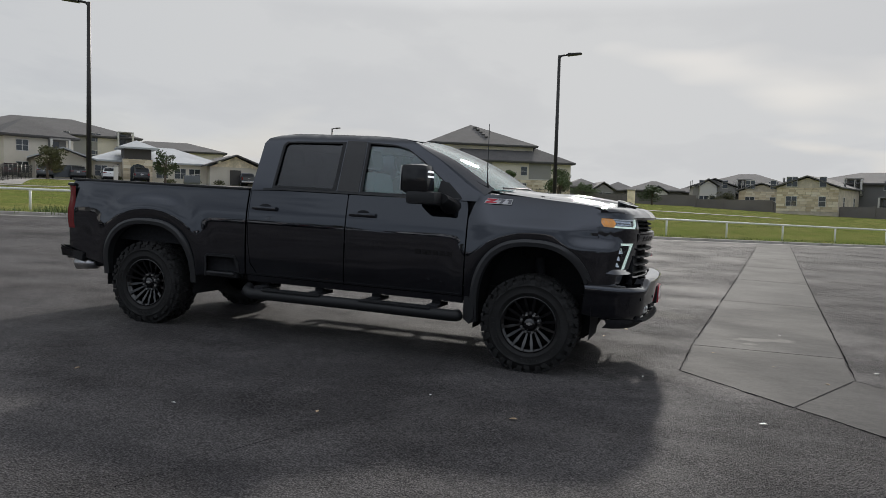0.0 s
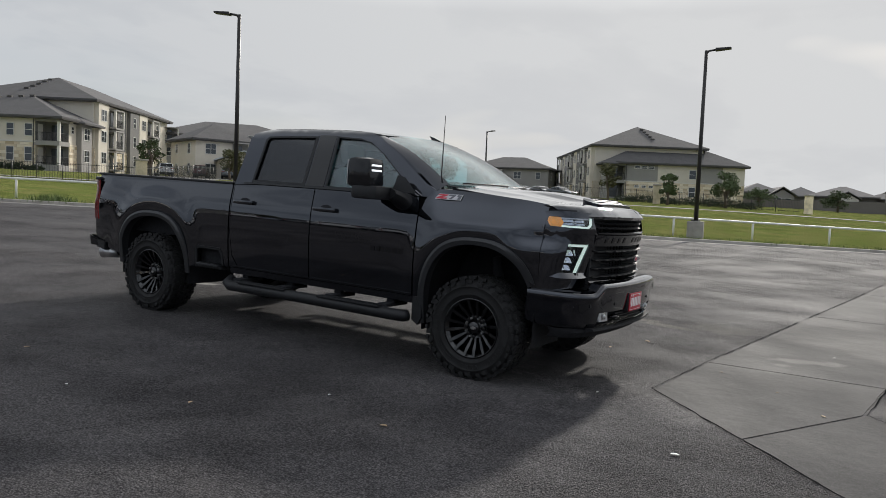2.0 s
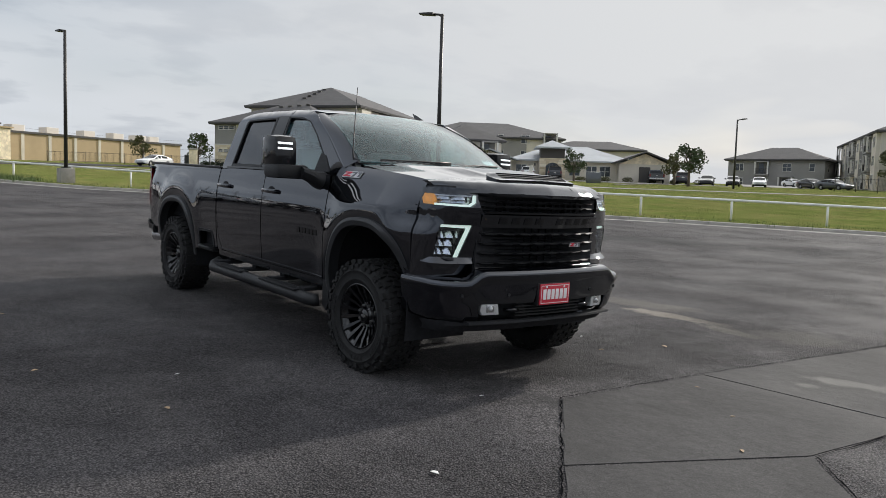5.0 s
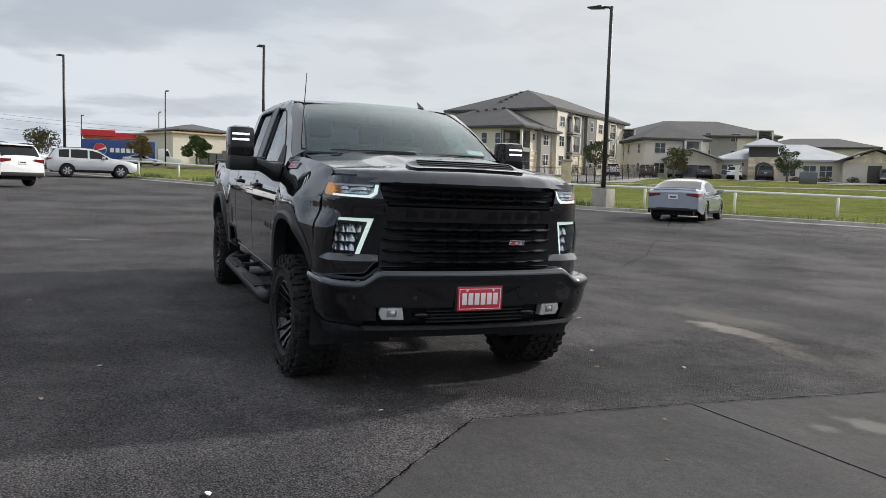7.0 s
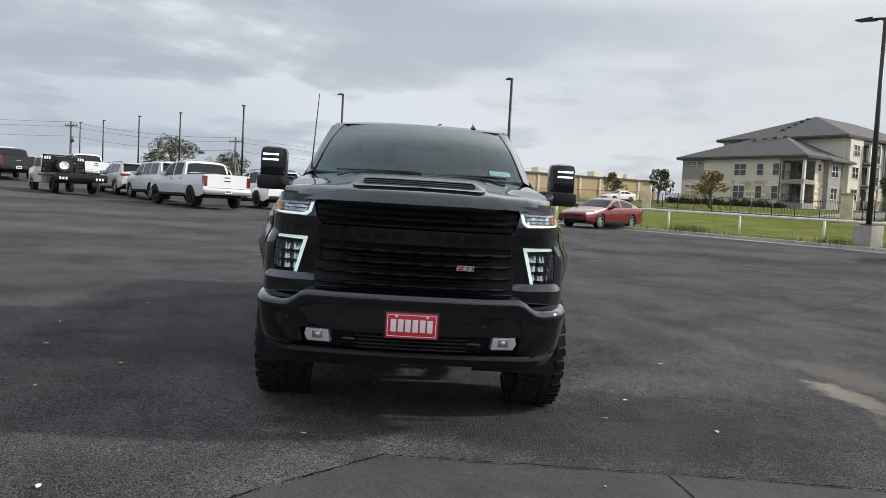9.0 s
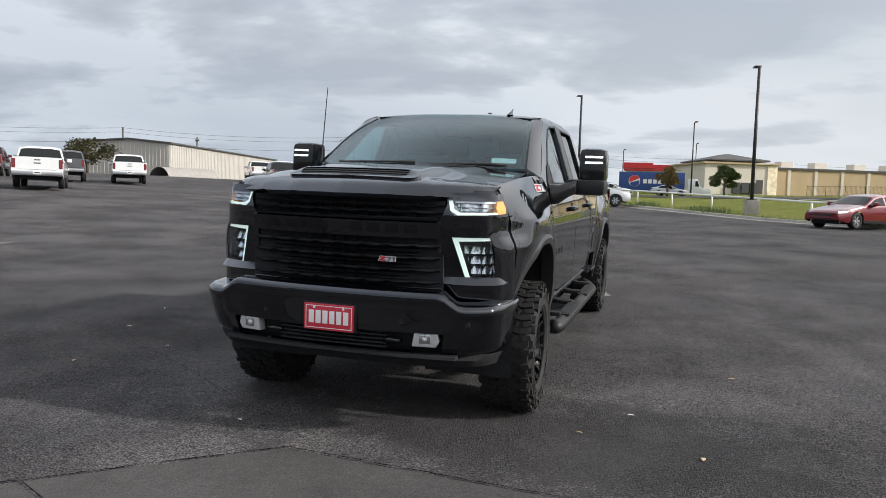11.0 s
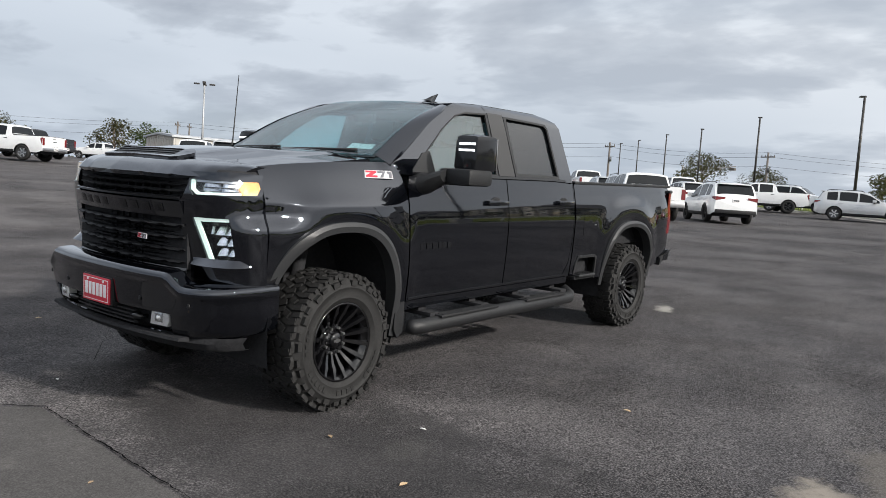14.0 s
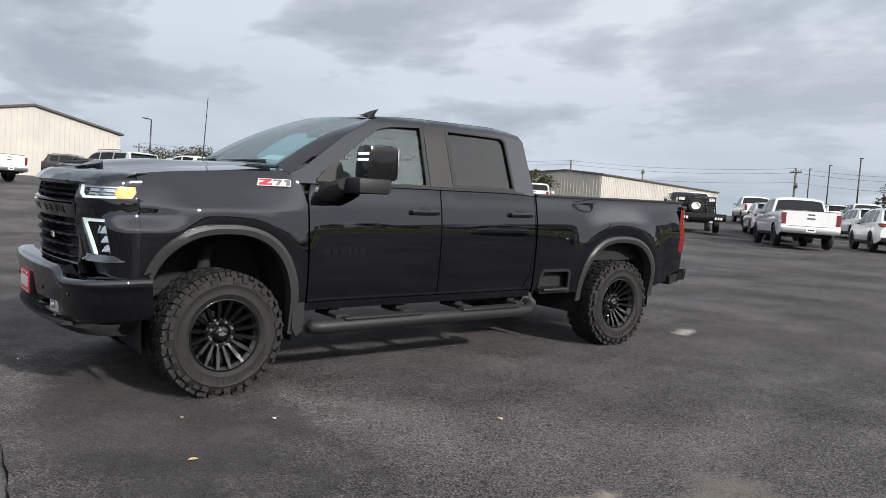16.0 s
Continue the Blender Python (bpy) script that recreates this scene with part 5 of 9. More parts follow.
# ---- wheels ----
def wheel(name, x, s, steer=0.0):
    """A tyre with lugs, a black rim of eight paired spokes, nuts and cap; s gives the side."""
    hub = pose(x, s * 0.868, WZ, 0, 0, steer) @ (pose(0, 0, 0) if s > 0 else pose(0, 0, 0, 0, 0, 180))
    w = new(name)
    w.parent, w.matrix_local = truck, hub
    w.empty_display_size = 0.1
    R, H = 0.425, 0.155
    bm = bmesh.new()
    revolve(bm, [(0.238, H - 0.045), (0.243, H - 0.014), (0.256, H + 0.000), (0.272, H + 0.004), (0.275, H + 0.009), (0.280, H + 0.009), (0.283, H + 0.007), (0.310, H + 0.012), (0.336, H + 0.010), (0.339, H + 0.015), (0.345, H + 0.014), (0.348, H + 0.007), (0.360, H + 0.004), (0.388, H - 0.016), (0.402, H - 0.035), (0.410, H - 0.06), (0.412, 0),
                 (0.410, -H + 0.06), (0.402, -H + 0.035), (0.388, -H + 0.016), (0.360, -H - 0.004), (0.310, -H - 0.010), (0.256, -H), (0.238, -H + 0.045)], 64)
    tyre = part("tyre", bm, RUBBER, w)
    bm = bmesh.new()
    n = 30
    for k in range(n):
        for row, (yc, wy, off, skew) in enumerate(((0.118, 0.055, 0.0, 12), (0.052, 0.050, 0.5, -20), (-0.016, 0.050, 0.15, 24), (-0.070, 0.044, 0.65, -18), (-0.122, 0.05, 0.3, -12))):
            for half in (0, 1):
                th = 360 * (k + off + half * 0.5) / n
                ln = 0.030 if half else 0.036
                m = pose(0, 0, 0, 0, -th, 0) @ pose(R - 0.011, yc + (0.008 if half else -0.008), 0, skew, 0, 0)
                box(bm, -0.010, 0.011, -wy / 2, wy / 2, -ln / 2, ln / 2, m=m)
        for sd in (1, -1):
            th = 360 * (k + 0.25 * sd) / n
            m = pose(0, 0, 0, 0, -th, 0)
            box(bm, 0.378, 0.420, sd * (H - 0.034) - 0.020, sd * (H - 0.034) + 0.020, -0.026, 0.018, m=m @ pose(0, 0, 0, 0, 0, 0))
            if k % 2 == 0:
                box(bm, 0.352, 0.384, sd * (H - 0.002) - 0.016, sd * (H - 0.002) + 0.016, -0.016, 0.030, m=m)
            else:
                box(bm, 0.366, 0.388, sd * (H - 0.004) - 0.016, sd * (H - 0.004) + 0.014, -0.030, 0.012, m=m)
    part("tread", bm, RUBBER, tyre, "chunky all-terrain tread blocks", smooth=False)
    bm = bmesh.new()
    for k in range(26):
        if k % 13 in (5, 6, 11, 12):
            continue
        th = 360 * k / 46 + 200
        m = pose(0, 0, 0, 0, -th, 0)
        box(bm, 0.296, 0.326, H + 0.006, H + 0.0155, -0.014, 0.010, m=m)
    part("sidewall_mark", bm, RUBBER, tyre, "raised blocks of moulded sidewall marking", smooth=False)["kind"] = "stuff"
    bm = bmesh.new()
    revolve(bm, [(0.233, H - 0.008), (0.244, H - 0.004), (0.247, H - 0.014), (0.236, H - 0.030), (0.222, H - 0.035), (0.212, H - 0.08), (0.212, -H + 0.03), (0.236, -H + 0.01)], 56)
    rim = part("rim", bm, RIM_BLACK, w, "gloss black alloy rim")
    bm = bmesh.new()
    revolve(bm, [(0.0, -0.03), (0.214, -0.03)], 40)
    part("brake_disc", bm, GRILLE_BLACK, rim)
    for k in range(16):
        m = pose(0, 0, 0, 0, -(45 * (k // 2) + (10.8 if k % 2 else -10.8)), 0)
        rows = []
        for r, hw, y in ((0.070, 0.010, H - 0.095), (0.11, 0.0115, H - 0.078), (0.150, 0.0165, H - 0.058), (0.180, 0.0185, H - 0.038), (0.205, 0.0145, H - 0.030), (0.238, 0.0160, H - 0.014)):
            rows.append([(r, y - 0.004, -hw), (r, y + 0.007, -hw * 0.72), (r, y + 0.007, hw * 0.72), (r, y - 0.004, hw), (r, y - 0.05, hw * 0.7), (r, y - 0.05, -hw * 0.7)])
        bm2 = loft(rows, close=True)
        bmesh.ops.transform(bm2, matrix=m, verts=bm2.verts)
        part("spoke", bm2, RIM_BLACK, rim)
    bm = bmesh.new()
    revolve(bm, [(0.0, H - 0.055), (0.045, H - 0.055), (0.050, H - 0.063), (0.052, H - 0.088), (0.10, H - 0.092), (0.115, H - 0.105), (0.0, H - 0.11)], 32)
    part("hub_cap", bm, RIM_BLACK, rim)
    part("cap_emblem", prism([(-0.026, -0.007), (-0.010, -0.007), (-0.008, -0.013), (0.010, -0.013), (0.011, -0.007), (0.026, -0.007), (0.026, 0.007), (0.010, 0.007), (0.008, 0.013), (-0.010, 0.013), (-0.011, 0.007), (-0.026, 0.007)], H - 0.055, H - 0.051), STEEL, rim, "small silver cap emblem")
    for k in range(8):
        th = radians(360 * k / 8 + 22)
        b2 = bmesh.new()
        bmesh.ops.create_cone(b2, cap_ends=True, segments=8, radius1=0.011, radius2=0.009, depth=0.03, matrix=Matrix.Translation((0.080 * math.cos(th), H - 0.082, 0.080 * math.sin(th))) @ pose(0, 0, 0, -90, 0, 0))
        part("lug_nut", b2, STEEL, rim)
        part("spoke_web", new_box(0.066, 0.098, H - 0.105, H - 0.080, -0.020, 0.020, m=pose(0, 0, 0, 0, -45 * k, 0), bevel=0.005), RIM_BLACK, rim)
    return w


for x, st in ((FX, 2.0), (0.0, 0.0)):
    for s in (1, -1):
        wheel("wheel", x, s, st)

# ---- sides: steps, handles, mirrors ----
for s in (1, -1):
    bm = bmesh.new()
    tube(bm, [(1.20, s * 0.93, 0.475), (1.21, s * 1.00, 0.44), (1.28, s * 1.035, 0.425), (2.3, s * 1.04, 0.43), (3.30, s * 1.035, 0.425), (3.385, s * 1.02, 0.425), (3.40, s * 0.99, 0.43)], 0.052, 16)
    step = part("side_step", bm, PLASTIC, truck, "black tubular side step with ribbed pads")
    for x0, x1 in ((1.42, 2.05), (2.45, 3.15)):
        bm = bmesh.new()
        box(bm, x0, x1, s * 1.04 - 0.045, s * 1.04 + 0.045, 0.468, 0.486, bevel=0.006)
        for k in range(7):
            yy = s * 1.04 - 0.036 + k * 0.012
            box(bm, x0 + 0.03, x1 - 0.03, yy - 0.003, yy + 0.003, 0.485, 0.490)
        part("tread_pad", bm, PLASTIC, step)
    for x in (1.35, 1.95, 2.55, 3.15):
        part("bracket", new_box(x - 0.05, x + 0.05, min(s * 0.70, s * 1.02), max(s * 0.70, s * 1.02), 0.47, 0.50, bevel=0.004), UNDER, step)
        part("bracket_plate", new_box(x - 0.04, x + 0.04, min(s * 0.86, s * 0.90), max(s * 0.86, s * 0.90), 0.48, 0.56), UNDER, step)
    for (x0, x1), door in (((2.27, 2.54), doors[0]), ((1.225, 1.49), doors[1])):
        d = door[0 if s > 0 else 1]
        yc = side_y((x0 + x1) / 2, 1.26)
        bm = bmesh.new()
        box(bm, x0, x1, -0.022, 0.022, -0.018, 0.020, bevel=0.011)
        for v in bm.verts:
            q = (v.co.x - (x0 + x1) / 2) / 0.135
            v.co.y += s * (0.030 - 0.018 * q * q)
        bmesh.ops.translate(bm, verts=bm.verts, vec=(0, s * yc, 1.262))
        part("door_handle", bm, PAINT_BLACK, d, "gloss black pull handle")
        b2 = bmesh.new()
        bmesh.ops.create_uvsphere(b2, u_segments=14, v_segments=8, radius=1, matrix=Matrix.Translation(((x0 + x1) / 2, s * (yc - 0.004), 1.262)) @ Matrix.Diagonal((0.075, 0.008, 0.045, 1)))
        part("handle_cup", b2, UNDER, d)
    # towing mirror
    bm = bmesh.new()
    ycb = side_y(3.22, 1.40)
    rows = []
    for q, (x, y, z, w, h) in enumerate(((3.26, 0.90, 1.375, 0.10, 0.075), (3.24, 0.98, 1.385, 0.085, 0.06), (3.20, 1.04, 1.415, 0.08, 0.05), (3.14, 1.10, 1.44, 0.085, 0.045))):
        rows.append([(x + w * math.cos(t) * 1.0, s * y, z + h * math.sin(t)) for t in np.linspace(0, 2 * math.pi, 13)[:-1]])
    base = part("mirror", loft(rows, close=True), PLASTIC, truck, "black towing mirror with lit marker bars")
    bm = bmesh.new()
    box(bm, 2.90, 3.17, 1.02, 1.305, 1.385, 1.49, bevel=0.03)
    for v in bm.verts:
        v.co.y *= s
    bmesh.ops.recalc_face_normals(bm, faces=bm.faces[:])
    part("mirror_arm", bm, PLASTIC, base)
    bm = bmesh.new()
    box(bm, 2.845, 3.10, 1.10, 1.298, 1.465, 1.715, bevel=0.045)
    for v in bm.verts:
        v.co.x += 0.03 * (1.715 - v.co.z) * 1.0
        if v.co.x > 3.0:
            v.co.x -= 0.10 * max(0, v.co.z - 1.6) + 0.12 * abs(v.co.y - 1.20) ** 1.5
        v.co.y *= s
    bmesh.ops.recalc_face_normals(bm, faces=bm.faces[:])
    hd = part("mirror_head", bm, GLOSS_BLACK, base)
    for zz in (1.655, 1.615):
        bm = bmesh.new()
        box(bm, 3.052, 3.102 - (zz - 1.6) * 0.08, 1.145, 1.275, zz - 0.008, zz + 0.008, bevel=0.003)
        for v in bm.verts:
            v.co.x -= 0.11 * abs(v.co.y - 1.20) ** 1.5
            v.co.y *= s
        bmesh.ops.recalc_face_normals(bm, faces=bm.faces[:])
        part("marker_light", bm, MARKER, hd, "lit white marker strip")
    part("mirror_glass", new_box(2.838, 2.846, min(s * 1.12, s * 1.285), max(s * 1.12, s * 1.285), 1.49, 1.695, bevel=0.002), STEEL, hd)
    for ob in (base, *base.children_recursive):
        for v in ob.data.vertices:
            v.co.x += 0.05 * smoothstep(0.95, 1.08, abs(v.co.y))
    part("mirror_gasket", skin([(3.10, 1.445), (3.34, 1.445), (3.33, 1.47), (3.20, 1.585), (3.12, 1.60)], lambda x, z: (x, s * (cab_y(x, z) + 0.006), z), (0, s, 0), 0.1, 0.01), PLASTIC, truck)
    # bed corner step, bed rail cap, tail lamp
    part("bed_step", new_box(0.70, 1.06, min(s * 0.80, s * 0.965), max(s * 0.80, s * 0.965), 0.55, 0.58, bevel=0.008), PLASTIC, truck, "black corner foothold in the bed side")
    part("bed_step_wall", new_box(0.66, 1.08, min(s * 0.86, s * 0.88), max(s * 0.86, s * 0.88), 0.55, 0.77), UNDER, truck)
    bm = bmesh.new()
    box(bm, 0.73, 1.045, min(s * 0.87, s * 1.005), max(s * 0.87, s * 1.005), 0.580, 0.598, bevel=0.006)
    plate_f = part("foothold_plate", bm, FLARE, truck, "ribbed grey plastic foothold plate")
    for q in range(9):
        part("rib", new_box(0.750 + q * 0.032, 0.764 + q * 0.032, min(s * 0.89, s * 0.995), max(s * 0.89, s * 0.995), 0.5985, 0.606), FLARE, plate_f)
    part("bed_step_frame", skin([(0.685, 0.545), (0.685, 0.75), (0.72, 0.775), (1.03, 0.775), (1.075, 0.70), (1.085, 0.60), (1.06, 0.60), (1.05, 0.68), (1.02, 0.75), (0.72, 0.75), (0.705, 0.735), (0.705, 0.545)], lambda x, z: (x, s * (side_y(x, z) + 0.006), z), (0, s, 0), 0.1, 0.02), PLASTIC, truck)
    part("bed_rail_cap", new_box(-1.06, 1.14, min(s * 0.84, s * 0.945), max(s * 0.84, s * 0.945), 1.425, 1.452, bevel=0.01), PLASTIC, truck)
    part("bed_inner_side", new_box(-1.04, 1.13, min(s * 0.80, s * 0.84), max(s * 0.80, s * 0.84), 0.85, 1.44), UNDER, truck)
    tl = []
    for z in np.linspace(0.915, 1.365, 14):
        q = (z - 0.915) / 0.45
        dx = 0.030 + 0.020 * math.sin(q * math.pi * 2 - 0.4) + 0.012
        tl.append([(-1.00, s * 0.962, z), (-1.03, s * 0.966, z), (-1.06 - dx * 0.8, s * 0.955, z), (-1.075 - dx, s * 0.92, z), (-1.085 - dx, s * 0.80, z)])
    tail = part("tail_lamp", loft(tl), RED_LENS, truck, "tall red tail lamp")
    part("lamp_cap", new_box(-1.115, -1.03, min(s * 0.82, s * 0.958), max(s * 0.82, s * 0.958), 1.365, 1.40, bevel=0.012), LAMP_DARK, tail)
    if s > 0:
        part("fuel_door", skin([(0.745, 0.965), (0.97, 0.965), (0.985, 0.985), (0.985, 1.135), (0.80, 1.14), (0.745, 1.11)], lambda x, z: (x, s * (side_y(x, z) + 0.002), z), (0, s, 0), 0.1, 0.003), PAINT_BLACK, truck)
        part("fuel_latch", new_box(0.748, 0.775, side_y(0.76, 1.05), side_y(0.76, 1.05) + 0.008, 1.052, 1.062, bevel=0.002), STEEL, truck)
# rear bumper with its corners
rb = part("rear_bumper", loft([[(-1.06 - d, y, 0.725), (-1.20 - d * 0.8, y, 0.72), (-1.215 - d * 0.8, y, 0.685), (-1.19 - d * 0.8, y, 0.605), (-1.05 - d, y, 0.60)] for y in np.linspace(-0.93, 0.93, 17) for d in [0.03 - 0.03 * (abs(y) / 0.93) ** 4]], close=True), GLOSS_BLACK, truck, "black rear bumper")
for s in (1, -1):
    part("bumper_corner", loft([[(x, s * (0.965 - 0.02 * abs(x + 0.9)), 0.66 + 0.022 * k), (x - 0.01, s * (0.975 - 0.03 * k), 0.64 + 0.022 * k), (x - 0.02, s * (0.965 - 0.03 * k), 0.565 + 0.02 * k), (x, s * 0.85, 0.57)] for k, x in enumerate((-0.86, -1.0, -1.12, -1.19))], close=True), PLASTIC, rb)
part("tailgate", skin([(-0.88, 0.80), (0.88, 0.80), (0.88, 1.44), (-0.88, 1.44)], lambda y, z: (-1.085, y, z), (-1, 0, 0), 0.3, 0.04), PAINT_BLACK, truck)
part("bed_floor", new_box(-1.05, 1.13, -0.85, 0.85, 0.83, 0.86), UNDER, truck)
part("bed_front", new_box(1.10, 1.14, -0.85, 0.85, 0.70, 1.44), UNDER, truck)

# ---- underbody ----
for s in (1, -1):
    part("frame_rail", new_box(-1.0, 4.75, s * 0.43 - 0.04, s * 0.43 + 0.04, 0.50, 0.66), UNDER, truck)
    part("inner_sill", new_box(1.18, 3.42, min(s * 0.45, s * 0.90), max(s * 0.45, s * 0.90), 0.55, 0.66), UNDER, truck)
    bm = bmesh.new()
    tube(bm, [(FX + 0.05, s * 0.5, 0.40), (FX + 0.02, s * 0.58, 0.70), (FX - 0.02, s * 0.60, 0.98)], 0.045, 10)
    part("shock_absorber", bm, UNDER, truck)
    bm = bmesh.new()
    tube(bm, [(FX + 0.3, s * 0.45, 0.47), (FX + 0.05, s * 0.74, 0.38)], 0.03, 8)
    part("control_arm", bm, UNDER, truck)
    bm = bmesh.new()
    tube(bm, [(-0.75, s * 0.52, 0.62), (-0.3, s * 0.52, 0.47), (0.0, s * 0.52, 0.45), (0.4, s * 0.52, 0.48), (0.85, s * 0.52, 0.60)], 0.03, 8)
    part("leaf_spring", bm, UNDER, truck)
bm = bmesh.new()
tube(bm, [(0, -0.75, WZ), (0, 0.75, WZ)], 0.055, 12)
bmesh.ops.create_uvsphere(bm, u_segments=16, v_segments=10, radius=0.16, matrix=Matrix.Translation((0, 0, WZ)))
part("rear_axle", bm, UNDER, truck)
bm = bmesh.new()
tube(bm, [(FX, -0.75, WZ), (FX, 0.75, WZ)], 0.04, 12)
part("front_axle", bm, UNDER, truck)
bm = bmesh.new()
tube(bm, [(0.1, 0, 0.45), (2.5, 0.05, 0.58)], 0.05, 10)
part("drive_shaft", bm, UNDER, truck)
bm = bmesh.new()
tube(bm, [(2.6, -0.55, 0.60), (1.2, -0.58, 0.58), (0.5, -0.62, 0.72), (-0.4, -0.66, 0.72), (-0.75, -0.80, 0.56), (-1.02, -0.88, 0.53)], 0.055, 12)
part("exhaust_pipe", bm, UNDER, truck)
bm = bmesh.new()
tube(bm, [(-0.80, -0.83, 0.545), (-1.02, -0.885, 0.525)], 0.066, 16)
part("exhaust_tip", bm, STEEL, truck, "dull steel exhaust tip")
part("engine_cover", new_box(3.3, 4.7, -0.40, 0.40, 0.50, 1.25), UNDER, truck)
part("firewall", new_box(3.42, 3.47, -0.88, 0.88, 0.60, 1.48), UNDER, truck)
part("cab_floor", new_box(1.18, 3.45, -0.88, 0.88, 0.62, 0.68), UNDER, truck)
part("fuel_tank", new_box(0.9, 2.5, 0.12, 0.40, 0.46, 0.66, bevel=0.04), UNDER, truck)

# ---- cabin ----
part("dashboard", loft([[(3.62, y, 1.50), (3.30, y, 1.515), (3.10, y, 1.47), (3.05, y, 1.30), (3.15, y, 1.05), (3.45, y, 0.9)] for y in np.linspace(-0.80, 0.80, 9)], close=True), CABIN, truck)
for s in (1, -1):
    for x, nm in ((2.45, "front_seat"), (1.55, "rear_seat")):
        bm = bmesh.new()
        box(bm, x - 0.05, x + 0.48, s * 0.40 - 0.26, s * 0.40 + 0.26, 0.95, 1.10, bevel=0.05)
        box(bm, -0.09, 0.07, s * 0.40 - 0.25, s * 0.40 + 0.25, 0.0, 0.62, m=pose(x - 0.04, 0, 1.05, 0, -14, 0), bevel=0.06)
        seat = part(nm, bm, SEAT, truck, "grey cloth seat")
        part("headrest", new_box(-0.06, 0.05, s * 0.40 - 0.14, s * 0.40 + 0.14, 0.66, 0.84, m=pose(x - 0.04, 0, 1.05, 0, -14, 0), bevel=0.045), SEAT, seat)
bm = bmesh.new()
wheel_m = pose(3.02, 0.40, 1.36, 0, -62, 0)
ringpts = [wheel_m @ Vector((0.19 * math.cos(t), 0.19 * math.sin(t), 0)) for t in np.linspace(0, 2 * math.pi, 29)]
tube(bm, ringpts, 0.016, 8, cap=False)
box(bm, -0.05, 0.05, -0.17, 0.17, -0.02, 0.02, m=wheel_m, bevel=0.01)
part("steering_wheel", bm, SEAT, truck)
part("rear_view_mirror", new_box(2.88, 2.91, -0.11, 0.11, 1.80, 1.865, bevel=0.01), CABIN, truck)
part("dash_paper", loft([[Vector(ws_fn(y, 0.10)) - Vector((0.012, 0, 0.012)), Vector(ws_fn(y, 0.165)) - Vector((0.012, 0, 0.012))] for y in (0.55, 0.72)]), PAPER, truck, "white paper tag behind the windscreen")
part("headliner", new_box(1.30, 2.80, -0.62, 0.62, 1.90, 1.92), CABIN, truck)

# ---- roof fin and whip antenna ----
part("roof_fin", loft([[(2.60 - 0.012 * k + q * 0.16, (0.456 - 0.03 * (1 - abs(2 * q - 1)) * (1 - k / 4)), 1.985 + k * 0.017 * (1 - q) ** 0.7) for q in np.linspace(0, 1, 8)] + [(2.60 - 0.012 * k + q * 0.16, (0.456 + 0.03 * (1 - abs(2 * q - 1)) * (1 - k / 4)), 1.985 + k * 0.017 * (1 - q) ** 0.7) for q in np.linspace(1, 0, 8)] for k in range(5)], close=True), GLOSS_BLACK, truck, "black shark-fin antenna")
bm = bmesh.new()
tube(bm, [(3.56, -0.815, 1.50), (3.555, -0.817, 1.56), (3.54, -0.82, 1.62), (3.52, -0.79, 2.115)], 0.0, 8, taper=[0.016, 0.010, 0.0055, 0.003])
part("whip_antenna", bm, PLASTIC, truck)

# the cab's and hood's upper parts sit a little higher
for ob in truck.children_recursive:
    if ob.type == "MESH" and ob.parent.name.split(".")[0] not in ("wheel", "rim", "tyre"):
        for v in ob.data.vertices:
            v.co.z += (0.018 * smoothstep(1.30, 1.46, v.co.z) + 0.014 * smoothstep(1.55, 1.85, v.co.z)) * smoothstep(1.0, 1.6, v.co.x)

# ---- lamp posts ----
def lamp_post(x, y, heading, height=10.3, base=True, arm=1.1):
    """Dark square-shouldered parking-lot lamp on a concrete pedestal."""
    z = max(lot_z(x, y), land_z(x, y)) - 0.05
    t = thing("street_lamp", pose(x, y, z, 0, 0, heading), "tall dark bronze parking-lot lamp post on a concrete base" if base else "tall dark parking-lot lamp post", "lamp post", "lamp posts round the lot")
    z0 = 0.0
    if base:
        part("pedestal", new_box(-0.37, 0.37, -0.37, 0.37, -0.1, 0.84, bevel=0.03), KERB, t, "square concrete pedestal")
        z0 = 0.84
    part("base_plate", new_box(-0.2, 0.2, -0.2, 0.2, z0, z0 + 0.05, bevel=0.01), POLE, t)
    bm = bmesh.new()
    tube(bm, [(0, 0, z0 + 0.04), (0, 0, height)], 0.1, 10, taper=[0.105, 0.075])
    part("pole", bm, POLE, t)
    bm = bmesh.new()
    tube(bm, [(0, 0, height - 0.15), (0.12, 0, height - 0.02), (0.45, 0, height + 0.03)], 0.05, 8)
    part("arm", bm, POLE, t)
    part("lamp_head", prism([(0.40, -0.02), (arm, 0.06), (arm, 0.13), (0.40, 0.11)], -0.18, 0.18, bevel=0.02, mapping=lambda a, b, c: (a, b, height - 0.02 + c)), POLE, t)
    return t


for x, y, hd, h in ((-18.2, 17.0, 205, 8.52), (-1.75, 30.6, 10, 8.85), (-36.3, 5.5, 185, 8.2), (-49.9, -5.9, 200, 8.0), (-64.2, -16.7, 195, 8.0), (-77.0, -26.6, 195, 7.8), (-86.6, -34.6, 195, 7.7), (-98.8, -43.9, 195, 7.6), (-106.2, -50.3, 195, 7.6), (-22.4, -90, 10, 7.6)):
    lamp_post(x, y, hd, h, base=y > -25)
for x, y, h, hd in ((-129.8, -8.6, 7.4, 20), (-95.2, 2.8, 9.6, 20), (-141.5, 3.8, 9.3, 20), (-32.6, 65.7, 6.9, 20)):
    lamp_post(x, y, hd, h, base=False, arm=0.9)
